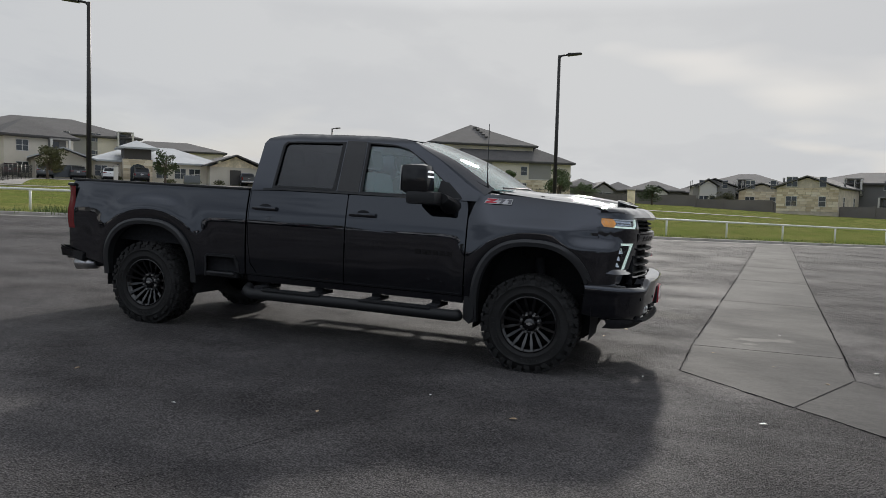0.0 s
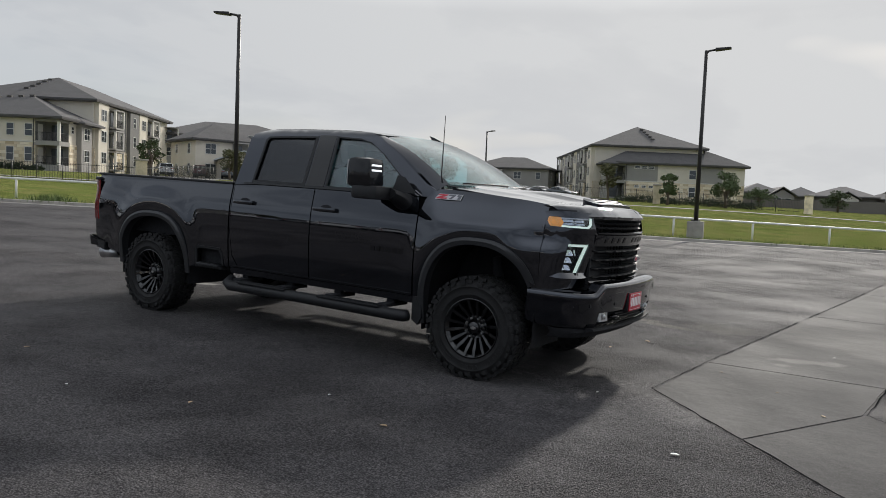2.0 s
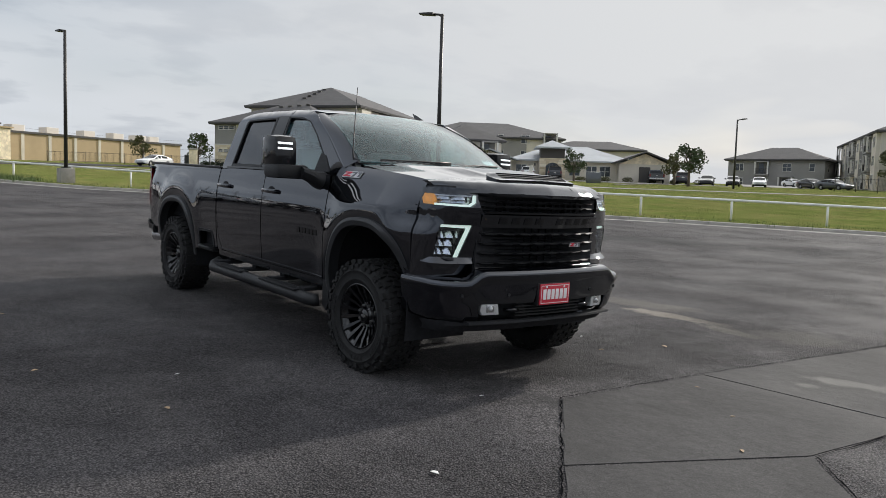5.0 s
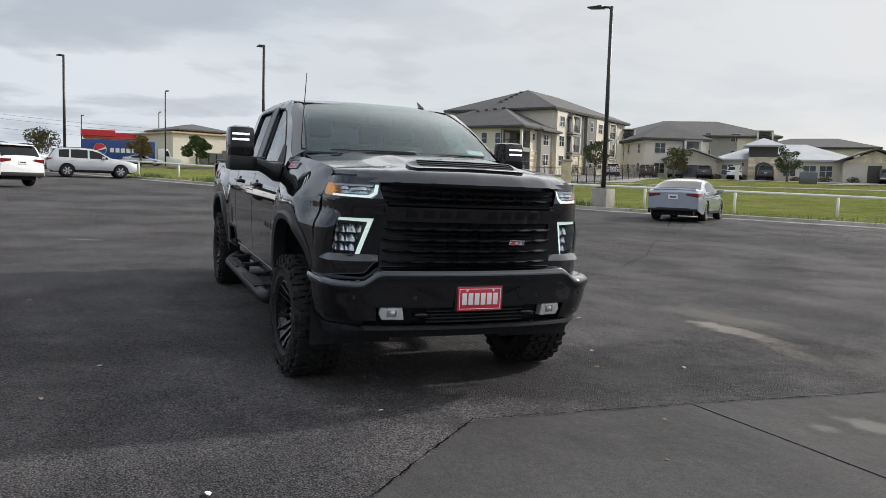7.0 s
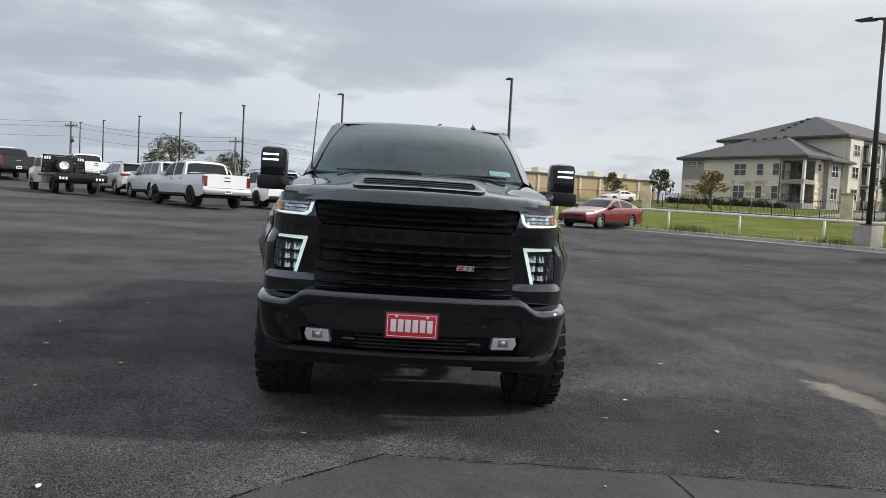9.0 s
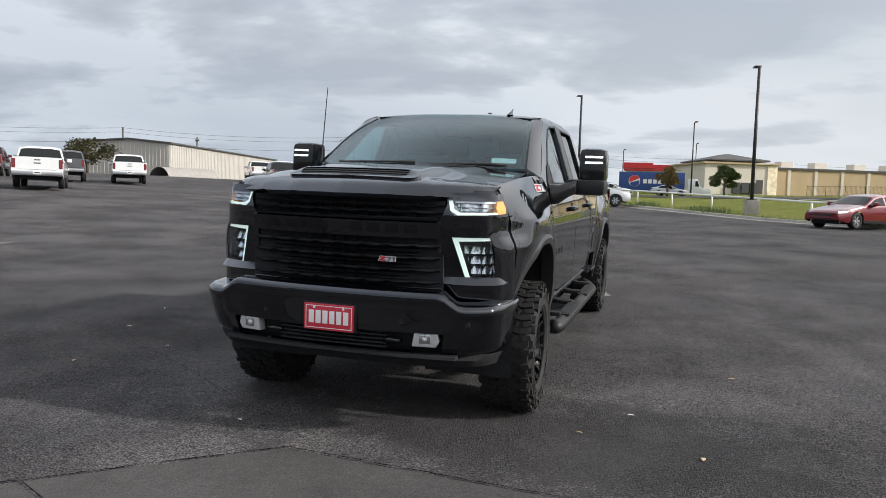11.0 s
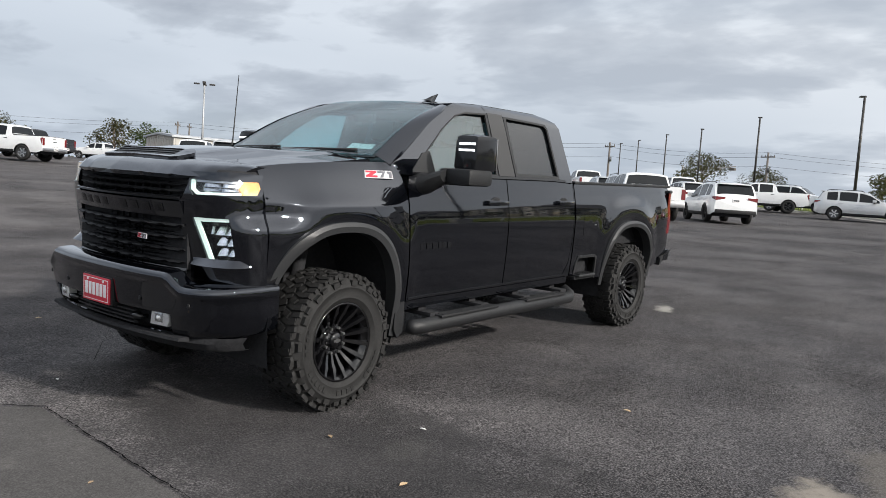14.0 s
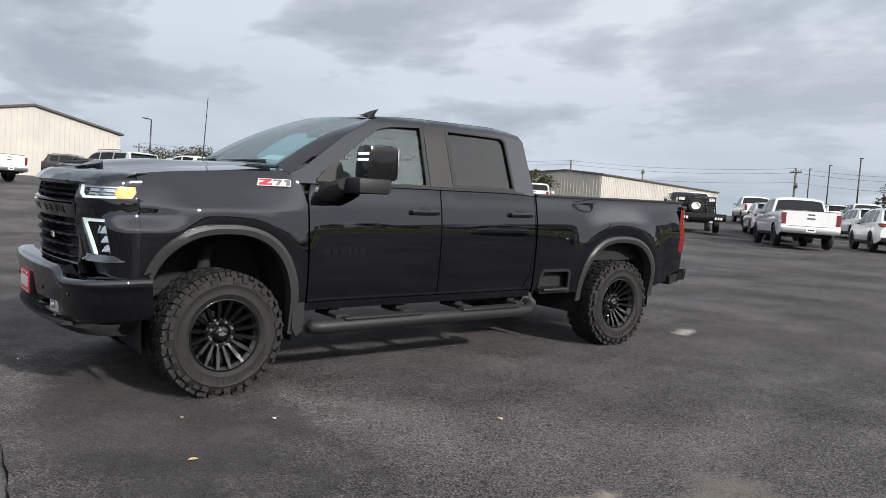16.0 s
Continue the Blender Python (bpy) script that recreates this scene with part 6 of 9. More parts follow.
# twin lamp beyond the truck row
t = thing("street_lamp", pose(-31.9, -54.5, lot_z(-31.9, -54.5), 0, 0, 55), "pale steel lamp post with several small heads", "lamp post", "lamp posts round the lot")
bm = bmesh.new()
tube(bm, [(0, 0, 0), (0, 0, 7.2)], 0.1, 10, taper=[0.11, 0.07])
part("pole", bm, material("galvanised steel", (0.38, 0.39, 0.40), 0.5, metal=0.4, grain=0.1), t)
for k in (-1, 1):
    part("lamp_head", new_box(min(k * 0.5, k * 1.3), max(k * 0.5, k * 1.3), -0.15, 0.15, 7.22, 7.36, bevel=0.03), POLE, t)
    part("lamp_head", new_box(-0.15, 0.15, min(k * 0.4, k * 0.9), max(k * 0.4, k * 0.9), 7.20, 7.32, bevel=0.03), POLE, t)
bm = bmesh.new()
tube(bm, [(-0.6, 0, 7.22), (0.6, 0, 7.22)], 0.04, 6)
part("arm", bm, POLE, t)

# ---- white pipe fence along the grass ----
fence = thing("pipe_fence", pose(0, 0, 0), "low white painted pipe rail fence standing in the grass", "fence")
posts = []
for u in [-17.0 + 3.8 * k for k in range(-26, 7)] + [9.6 + 4.06 * k for k in range(21)]:
    w = kerb_v(u) + 2.6
    x, y = u * NY + w * NX, -u * NX + w * NY
    posts.append((x, y, land_z(x, y)))
    bm = bmesh.new()
    tube(bm, [(x, y, land_z(x, y) - 0.1), (x, y, land_z(x, y) + 0.86)], 0.052, 8)
    part("post", bm, FENCE_WHITE, fence)
bm = bmesh.new()
tube(bm, [(x, y, z + 0.88) for x, y, z in posts], 0.055, 8)
part("rail", bm, FENCE_WHITE, fence)

# ---- grass tufts by the kerb ----
def tufts(name, spots, seed, label, hgt=0.16):
    rr = random.Random(seed)
    V, F = [], []
    for x, y, n, spread, hh in spots:
        for _ in range(n):
            px, py = x + rr.gauss(0, spread), y + rr.gauss(0, spread)
            pz = land_z(px, py) if off_kerb(px, py) > 0.25 else lot_z(px, py) + 0.1
            a, l, wd = rr.uniform(0, 6.28), hh * rr.uniform(0.5, 1.2), rr.uniform(0.008, 0.018)
            lx, ly = math.cos(a) * l * 0.5, math.sin(a) * l * 0.5
            k = len(V)
            V += [(px - math.sin(a) * wd, py + math.cos(a) * wd, pz - 0.02), (px + math.sin(a) * wd, py - math.cos(a) * wd, pz - 0.02), (px + lx, py + ly, pz + l)]
            F.append((k, k + 1, k + 2))
    me = bpy.data.meshes.new(name)
    me.from_pydata(V, [], F)
    me.materials.append(BLADES)
    return tagged(new(name, me), label, "grass", kind="stuff")


spots = []
rr = random.Random(11)
u = -75.0
while u < 60:
    w = kerb_v(u) + 0.45
    x, y = u * NY + w * NX, -u * NX + w * NY
    spots.append((x, y, 16, 0.28, 0.16))
    w += rr.uniform(0.5, 3.0)
    spots.append((u * NY + w * NX, -u * NX + w * NY, 10, 0.5, 0.10))
    u += 0.45
for u, dv, n in ((-36, 0.7, 500), (-31, 0.9, 420), (-29.5, 0.8, 300), (-14.5, 0.8, 450), (-8, 0.7, 200), (-43, 0.7, 260), (-20.5, 0.8, 300), (-52, 0.8, 200)):
    w = kerb_v(u) + dv
    spots.append((u * NY + w * NX, -u * NX + w * NY, n, 0.45, 0.34))
tufts("grass_tufts", spots, 3, "taller green weeds and grass tufts along the kerb")


# ---- plants ----
def leaf_mesh(name, centres, mat, parent, seed, size, n):
    rr = random.Random(seed)
    V, F = [], []
    for (cx, cy, cz, rx, rz) in centres:
        for _ in range(n):
            while True:
                a, b, c = rr.uniform(-1, 1), rr.uniform(-1, 1), rr.uniform(-1, 1)
                if 0.15 < a * a + b * b + c * c < 1:
                    break
            p = Vector((cx + a * rx, cy + b * rx, cz + c * rz))
            u = Vector((rr.gauss(0, 1), rr.gauss(0, 1), rr.gauss(0, 0.7))).normalized()
            v = u.orthogonal().normalized()
            s = size * rr.uniform(0.6, 1.3)
            k = len(V)
            V += [tuple(p - u * s), tuple(p + v * s * 0.55), tuple(p + u * s), tuple(p - v * s * 0.55)]
            F.append((k, k + 1, k + 2, k + 3))
    me = bpy.data.meshes.new(name)
    me.from_pydata(V, [], F)
    me.materials.append(mat)
    ob = new(name, me)
    ob.parent = parent
    return ob


def tree(x, y, h, spread, leaf, seed, label, trunk=0.35, n=90, size=0.16, clumps=16, low=0.38, z=None):
    rr = random.Random(seed)
    t = thing("tree", pose(x, y, (land_z(x, y) if z is None else z) - 0.05), label, "tree")
    bm = bmesh.new()
    top = h * low
    tube(bm, [(0, 0, 0), (rr.uniform(-.1, .1), rr.uniform(-.1, .1), top * 0.6), (rr.uniform(-.2, .2), rr.uniform(-.2, .2), top), (rr.uniform(-.3, .3), rr.uniform(-.3, .3), h * 0.78)], 0.1, 8, taper=[trunk * 0.5, trunk * 0.4, trunk * 0.33, trunk * 0.08])
    cs = []
    for k in range(clumps):
        a = rr.uniform(0, 6.28)
        q = rr.uniform(0, 1)
        zz = top + (h - top) * (0.05 + 0.9 * q)
        rad = spread * (0.25 + 0.75 * math.sin(math.pi * min(0.97, 0.22 + 0.75 * q))) * rr.uniform(0.35, 1.0)
        cx, cy = rad * math.cos(a), rad * math.sin(a)
        cr = spread * rr.uniform(0.26, 0.46)
        cs.append((cx, cy, zz - cr * 0.3, cr, cr * 0.75))
        tube(bm, [(0, 0, top * 0.75 + (h - top) * 0.3 * q), (cx * 0.5, cy * 0.5, (top + zz) / 2), (cx, cy, zz)], 0.03, 5, taper=[trunk * 0.16, trunk * 0.1, trunk * 0.03])
    part("trunk", bm, BARK, t)
    leaf_mesh("crown", cs, leaf, t, seed + 1, size, n)
    return t


def bush(x, y, rx, rz, leaf, seed, label="rounded dark green shrub by the building", z=None):
    t = thing("shrub", pose(x, y, (land_z(x, y) if z is None else z) - 0.05), label, "shrub", "foundation shrubs")
    bm = bmesh.new()
    for k in range(4):
        tube(bm, [(0.05 * k, 0, 0), (0.1 * math.cos(k * 2), 0.1 * math.sin(k * 2), rz)], 0.02, 5)
    part("stem", bm, BARK, t)
    leaf_mesh("foliage", [(0, 0, rz, rx, rz), (rx * 0.5, 0.1, rz * 0.8, rx * 0.7, rz * 0.8), (-rx * 0.5, -0.1, rz * 0.8, rx * 0.7, rz * 0.8)], leaf, t, seed, 0.10, 110)
    return t


# ---- buildings ----
def hip_roof(x0, x1, y0, y1, z, rise, over, thick=0.22):
    """Hip roof over a box, with eaves, along its longer side."""
    a0, a1, b0, b1 = x0 - over, x1 + over, y0 - over, y1 + over
    bm = bmesh.new()
    lx, ly = a1 - a0, b1 - b0
    if lx >= ly:
        r0, r1 = (a0 + ly / 2, (b0 + b1) / 2), (a1 - ly / 2, (b0 + b1) / 2)
    else:
        r0, r1 = ((a0 + a1) / 2, b0 + lx / 2), ((a0 + a1) / 2, b1 - lx / 2)
    e = [bm.verts.new((a, b, z)) for a, b in ((a0, b0), (a1, b0), (a1, b1), (a0, b1))]
    f = [bm.verts.new((a, b, z + thick)) for a, b in ((a0, b0), (a1, b0), (a1, b1), (a0, b1))]
    p, q = bm.verts.new((*r0, z + thick + rise)), bm.verts.new((*r1, z + thick + rise))
    bm.faces.new(e[::-1])
    for i in range(4):
        bm.faces.new((e[i], e[(i + 1) % 4], f[(i + 1) % 4], f[i]))
    if lx >= ly:
        bm.faces.new((f[0], f[1], q, p)), bm.faces.new((f[2], f[3], p, q)), bm.faces.new((f[1], f[2], q)), bm.faces.new((f[3], f[0], p))
    else:
        bm.faces.new((f[1], f[2], q, p)), bm.faces.new((f[3], f[0], p, q)), bm.faces.new((f[0], f[1], p)), bm.faces.new((f[2], f[3], q))
    bmesh.ops.recalc_face_normals(bm, faces=bm.faces[:])
    return bm


def gable_roof(x0, x1, y0, y1, z, rise, over, along_x=True, thick=0.18):
    a0, a1, b0, b1 = x0 - over, x1 + over, y0 - over, y1 + over
    bm = bmesh.new()
    if along_x:
        m = (b0 + b1) / 2
        sec = [(b0, z), (b0, z + thick), (m, z + thick + rise), (b1, z + thick), (b1, z), (m, z + rise)]
        A, B = [bm.verts.new((a0, y, zz)) for y, zz in sec], [bm.verts.new((a1, y, zz)) for y, zz in sec]
    else:
        m = (a0 + a1) / 2
        sec = [(a0, z), (a0, z + thick), (m, z + thick + rise), (a1, z + thick), (a1, z), (m, z + rise)]
        A, B = [bm.verts.new((x, b0, zz)) for x, zz in sec], [bm.verts.new((x, b1, zz)) for x, zz in sec]
    for i in range(6):
        bm.faces.new((A[i], A[(i + 1) % 6], B[(i + 1) % 6], B[i]))
    for L in (A, B):
        bm.faces.new((L[0], L[1], L[2], L[5])), bm.faces.new((L[2], L[3], L[4], L[5]))
    bmesh.ops.recalc_face_normals(bm, faces=bm.faces[:])
    return bm


WIN_MESH = {}


def window(parent, face, a, z, w, h, plane, depth=0.1):
    """A framed window on a wall: face is +x, -x, +y or -y; a runs along the wall, plane is the wall's place."""
    key = (w, h)
    turn = {"-y": 0, "+x": 90, "+y": 180, "-x": -90}[face]
    place = {"-y": (a, plane), "+y": (a, plane), "+x": (plane, a), "-x": (plane, a)}[face]
    if key not in WIN_MESH:
        cols = ((-w / 2, -.035), (.035, w / 2)) if w > 1.3 else ((-w / 2, w / 2),)
        holes = [[(x0, z0), (x1, z0), (x1, z1), (x0, z1)] for x0, x1 in cols for z0, z1 in ((0, h / 2 - .025), (h / 2 + .025, h))]
        f = skin([(-w / 2 - .07, -.08), (w / 2 + .07, -.08), (w / 2 + .07, h + .08), (-w / 2 - .07, h + .08)], lambda u, v: (u, -.06, v), (0, -1, 0), 9.0, 0.08, holes)
        o = part("window", f, TRIM_WHITE)
        p = bmesh.new()
        box(p, -w / 2, w / 2, -.02, .01, 0, h)
        q = part("pane", p, PANE, smooth=False)
        WIN_MESH[key] = (o.data, q.data)
        bpy.data.objects.remove(o), bpy.data.objects.remove(q)
    fm, pm = WIN_MESH[key]
    o = new("window", fm)
    o.parent = parent
    o.matrix_local = pose(*place, z, 0, 0, turn)
    q = new("pane", pm)
    q.parent = o
    return o


def balcony(parent, face, a, z, w, plane, h=2.35, deep=0.45):
    """A flat panel, coloured dark for a recess's shade, with a slab edge and a dark rail."""
    turn = {"-y": 0, "+x": 90, "+y": 180, "-x": -90}[face]
    place = {"-y": (a, plane), "+y": (a, plane), "+x": (plane, a), "-x": (plane, a)}[face]
    m = pose(*place, z, 0, 0, turn)
    bm = bmesh.new()
    box(bm, -w / 2, w / 2, -0.05, 0.04, 0, h)
    bal = part("balcony", bm, STUCCO_DARK, parent, "recessed balcony with dark rail", smooth=False)
    bal.matrix_local = m
    for x0, x1, z0, z1, y in ((-w / 2 - 0.1, w / 2 + 0.1, -0.25, 0.0, -1.2), (-w / 2 - 0.1, w / 2 + 0.1, h, h + 0.18, -1.2)):
        part("slab", new_box(x0, x1, y, 0.0, z0, z1), STUCCO_GREY, bal, smooth=False)
    for x in (-w / 2, w / 2):
        part("column", new_box(x - 0.13, x + 0.13, -1.2, -0.94, 0, h), TRIM_WHITE, bal, smooth=False)
    bm = bmesh.new()
    box(bm, -w / 2, w / 2, -1.13, -1.08, 1.0, 1.06)
    for k in range(int(w / 0.14)):
        box(bm, -w / 2 + k * 0.14, -w / 2 + k * 0.14 + 0.03, -1.12, -1.09, 0.0, 1.0)
    part("railing", bm, RAIL_DARK, bal, smooth=False)["kind"] = "stuff"
    part("door", new_box(-w * 0.32, w * 0.1, -0.08, -0.05, 0.05, 2.1), PANE, bal, smooth=False)
    return bal


def stones(parent, face, a0, a1, plane, z0, z1, seed, h=0.34):
    """Courses of rough limestone blocks proud of a wall, joined per wall."""
    rr = random.Random(seed)
    turn = {"-y": 0, "+x": 90, "+y": 180, "-x": -90}[face]
    bm = bmesh.new()
    z = z0
    while z < z1 - 0.1:
        hh = min(h * rr.uniform(0.8, 1.25), z1 - z)
        a = a0
        while a < a1 - 0.15:
            ln = min(rr.uniform(0.45, 1.25), a1 - a)
            d = rr.uniform(0.03, 0.07)
            flip = -1 if face in ("+y", "-x") else 1
            box(bm, a + 0.015, a + ln - 0.015, -d, 0.02, z + 0.015, z + hh - 0.015)
            a += ln
        z += hh
    if face in ("+x", "-x"):
        m = pose(plane, 0, 0, 0, 0, 90) if face == "+x" else Matrix.Translation((plane, 0, 0)) @ Matrix.Diagonal((1, 1, 1, 1)) @ pose(0, 0, 0, 0, 0, 90) @ Matrix.Diagonal((1, -1, 1, 1))
    else:
        m = pose(0, plane, 0) if face == "-y" else Matrix.Translation((0, plane, 0)) @ Matrix.Diagonal((1, -1, 1, 1))
    bmesh.ops.transform(bm, matrix=m, verts=bm.verts)
    bmesh.ops.recalc_face_normals(bm, faces=bm.faces[:])
    ob = part("stone_facing", bm, STONE_ISLAND, parent, "courses of pale limestone blocks", smooth=False)
    ob["kind"] = "stuff"
    return ob


def island_stone():
    m = material("limestone blocks", (0.47, 0.40, 0.30), 0.95, grain=0.15, grain_scale=3, bump=0.5, bump_scale=8)
    nt = m.node_tree
    b = nt.nodes["Principled BSDF"]
    g = nt.nodes.new("ShaderNodeNewGeometry")
    rp = nt.nodes.new("ShaderNodeValToRGB")
    el = rp.color_ramp.elements
    el.new(0.5)
    for e, (p, c) in zip(el, ((0.0, (0.46, 0.37, 0.24)), (0.5, (0.68, 0.58, 0.42)), (1.0, (0.80, 0.73, 0.59)))):
        e.position, e.color = p, (*c, 1)
    nt.links.new(g.outputs["Random Per Island"], rp.inputs[0])
    nt.links.new(rp.outputs[0], b.inputs["Base Color"])
    return m


STONE_ISLAND = island_stone()


def apartments(m, mirror, label, WX, WD, X0, X1, Y0, LX, eave, rise, wing_rise, bands, openings, z_drop=1.6):
    """Two-storey hipped wing at m in front of a long three-storey block, which spans X0..X1 behind the wing and runs back from Y0."""
    b = thing("apartment_building", m, label, "building", "apartment buildings")
    k = -1 if mirror else 1
    MW = X1 - X0
    rel = pose(k * X1, Y0, 0)

    def X(a, c):
        return (min(a * k, c * k), max(a * k, c * k))

    fx = "+x" if not mirror else "-x"
    # wing: from -WX to 0 along its front, the corner porch at 0
    wx0, wx1 = X(-WX, 0)
    part("wing_wall", new_box(*X(-WX, -2.9), 0, WD, -z_drop, 5.75), STUCCO_TAN, b, "tan stucco upper floor", smooth=False)
    part("wing_wall", new_box(*X(-2.9, 0), 2.6, WD, -z_drop, 5.75), STUCCO_TAN, b, smooth=False)
    part("wing_base", new_box(*X(-WX - 0.06, -2.84), -0.06, WD, -z_drop, 2.75), MORTAR, b, smooth=False)
    part("wing_base", new_box(*X(-2.84, 0.06), 2.54, WD, -z_drop, 2.75), MORTAR, b, smooth=False)
    stones(b, "-y", *X(-WX, -2.9), -0.06, -0.3, 2.75, 5)
    stones(b, fx, 2.6, WD, 0.06 * k, -0.3, 2.75, 6)
    for a, c, mt in bands:
        part("siding_panel", new_box(*X(a, c), -0.09, 0.4, 2.86, 5.72), mt, b, smooth=False)
    part("band", new_box(*X(-WX - 0.12, -2.8), -0.14, 0.2, 2.72, 2.86), TRIM_WHITE, b, smooth=False)
    part("wing_roof", hip_roof(wx0, wx1, 0, WD, 5.75, wing_rise, 0.75), SHINGLE, b, "grey-brown shingled hip roof", smooth=False)
    part("fascia", new_box(wx0 - 0.7, wx1 + 0.7, -0.70, WD + 0.6, 5.62, 5.75), TRIM_DARK, b, smooth=False)
    part("downpipe", new_box(*X(-3.1, -3.0), -0.2, -0.1, -z_drop, 5.6), TRIM_DARK, b, smooth=False)
    for a, z, w, h in openings:
        window(b, "-y", a * k, z, w, h, -0.13 if z < 2.7 else -0.10)
    # open corner porch on two floors
    for z in (0.0, 2.95):
        porch = part("balcony", new_box(*X(-2.9, -2.84), 0, 2.6, z, z + 2.5), STUCCO_DARK, b, "open corner balcony with dark rail", smooth=False)
        part("back_wall", new_box(*X(-2.84, 0), 2.52, 2.59, z, z + 2.5), STUCCO_DARK, porch, smooth=False)
        part("slab", new_box(*X(-2.95, 0.12), -0.12, 2.6, z - 0.55 if z else -z_drop, z), STUCCO_GREY, porch, smooth=False)
        part("beam", new_box(*X(-2.95, 0.10), -0.10, 2.6, z + 2.38, z + 2.72), STUCCO_GREY, porch, smooth=False)
        part("column", new_box(*X(-0.16, 0.16), -0.16, 0.16, z, z + 2.4), TRIM_WHITE, porch, smooth=False)
        part("door", new_box(*X(-2.1, -0.7), 2.46, 2.52, z + 0.05, z + 2.1), PANE, porch, smooth=False)
        part("door", new_box(*X(-2.84, -2.80), 0.5, 1.7, z + 0.05, z + 2.1), TRIM_WHITE, porch, smooth=False)
        bm = bmesh.new()
        box(bm, *X(-2.9, 0), -0.03, 0.03, z + 1.0, z + 1.06)
        box(bm, *X(-0.03, 0.03), 0, 2.6, z + 1.0, z + 1.06)
        for q in range(20):
            box(bm, *X(-2.9 + q * 0.145, -2.87 + q * 0.145), -0.015, 0.015, z, z + 1.0)
            box(bm, *X(-0.015, 0.015), q * 0.13, q * 0.13 + 0.03, z, z + 1.0)
        part("railing", bm, RAIL_DARK, porch, smooth=False)["kind"] = "stuff"
    # the wing's side: grey bay and windows up to the long block
    y1 = Y0 + 0.2
    part("side_bay", new_box(*X(0.0, 0.7), y1 - 4.4, y1 - 1.4, -z_drop, 5.6), STUCCO_GREY, b, smooth=False)
    part("bay_roof", hip_roof(*X(-1.0, 1.0), y1 - 4.7, y1 + 0.5, 5.45, 0.7, 0.5), SHINGLE, b, smooth=False)
    for z in (0.7, 3.55):
        window(b, fx, y1 - 2.9, z, 1.5, 1.45, 0.70 * k)
        window(b, fx, y1 - 0.6, z, 0.95, 1.45, 0.10 * k)
    window(b, fx, 3.6, 4.2, 0.6, 0.8, 0.0)

    # long three-storey block
    def big(nm, bm, mat, lab=""):
        ob = part(nm, bm, mat, b, lab, smooth=False)
        ob.matrix_local = rel
        return ob

    lx0, lx1 = X(-MW, 0)
    big("main_wall", new_box(lx0, lx1, 0, LX, -z_drop, eave), STUCCO_TAN, "tan three-storey stucco walls")
    big("main_base", new_box(*X(-1.0, 0.08), -0.08, LX, -z_drop, 2.7), MORTAR)
    st_ = stones(b, fx, 0.0, LX, 0.08 * k, 0.0, 2.7, 7)
    st_.matrix_local = rel
    big("main_roof", hip_roof(lx0, lx1, 0, LX, eave, rise, 0.8), SHINGLE, "grey-brown shingled hip roof")
    big("fascia", new_box(lx0 - 0.75, lx1 + 0.75, -0.75, LX + 0.75, eave - 0.14, eave), TRIM_DARK)
    y = 2.0
    col = 0
    while y < LX - 1.5:
        kind = col % 4
        if kind in (0, 3):
            big("bay", new_box(*X(0.0, 0.55), y - 1.7, y + 1.7, -z_drop, eave - 0.15), STUCCO_DARK if col % 8 == 3 else (STUCCO_GREY if kind == 3 else STUCCO_TAN))
            for z in (0.8, 3.7, 6.6):
                o = window(b, fx, y, z, 1.5 if kind == 0 else 0.95, 1.45, 0.55 * k)
                o.matrix_basis = rel @ o.matrix_basis
        elif kind == 1:
            for z in (0.05, 3.0, 5.95):
                o = balcony(b, fx, y + 0.2, z, 2.8, 0.08 * k if z < 1 else 0.02 * k)
                o.matrix_basis = rel @ o.matrix_basis
        else:
            big("panel", new_box(*X(0.0, 0.07), y - 1.5, y + 1.5, 2.8, eave - 0.15), STUCCO_DARK if col % 8 == 2 else STUCCO_GREY)
            for z in (0.8, 3.7, 6.6):
                o = window(b, fx, y, z, 0.95, 1.45, 0.08 * k)
                o.matrix_basis = rel @ o.matrix_basis
        y += 3.7
        col += 1
    # low vents up the two hips that face the lot
    slope = rise / ((MW + 1.6) / 2)
    for q in range(5):
        d = 2.6 + q * 1.25
        v = part("roof_vent", new_box(-0.3, 0.3, -0.2, 0.2, 0, 0.2), TRIM_DARK, b, smooth=False)
        v.matrix_local = rel @ pose((-MW / 2 - 1.2 + q * 0.2) * k, d, eave + 0.2 + slope * (d + 0.8))
    ws = wing_rise / ((WD + 1.5) / 2)
    for q in range(4):
        d = 5.6 + q * 0.35
        v = part("roof_vent", new_box(-0.3, 0.3, -0.2, 0.2, 0, 0.2), TRIM_DARK, b, smooth=False)
        v.matrix_local = pose((-WX / 2 - 1.5 + q * 1.3) * k, d, 5.95 + ws * (d + 0.75))
    return b


def yaw_of(dx, dy):
    return math.degrees(math.atan2(dy, dx))


# a three-pane high light strip, then plain windows, in metres from the porch corner
apartments(pose(-83.4, 48.35, 3.74, 0, 0, 33.4), False, "tan stucco and limestone apartment building with grey hip roofs", 18.0, 15.0, -17.7, 0.4, 8.85, 29.2, 9.05, 3.93, 3.45,
           [(-18.05, -14.5, STUCCO_GREY), (-14.5, -2.9, STUCCO_TAN)],
           [(-17.0, 4.95, 0.75, 0.42), (-16.1, 4.95, 0.75, 0.42), (-15.2, 4.95, 0.75, 0.42), (-17.0, 1.75, 0.65, 0.3), (-16.1, 1.75, 0.65, 0.3), (-15.2, 1.75, 0.65, 0.3), (-8.8, 3.5, 1.7, 1.45), (-5.9, 3.5, 0.85, 1.45), (-3.65, 3.5, 0.85, 1.45), (-8.8, 0.45, 1.6, 1.6), (-5.9, 0.45, 0.85, 1.6), (-3.65, 0.45, 0.85, 1.6)])
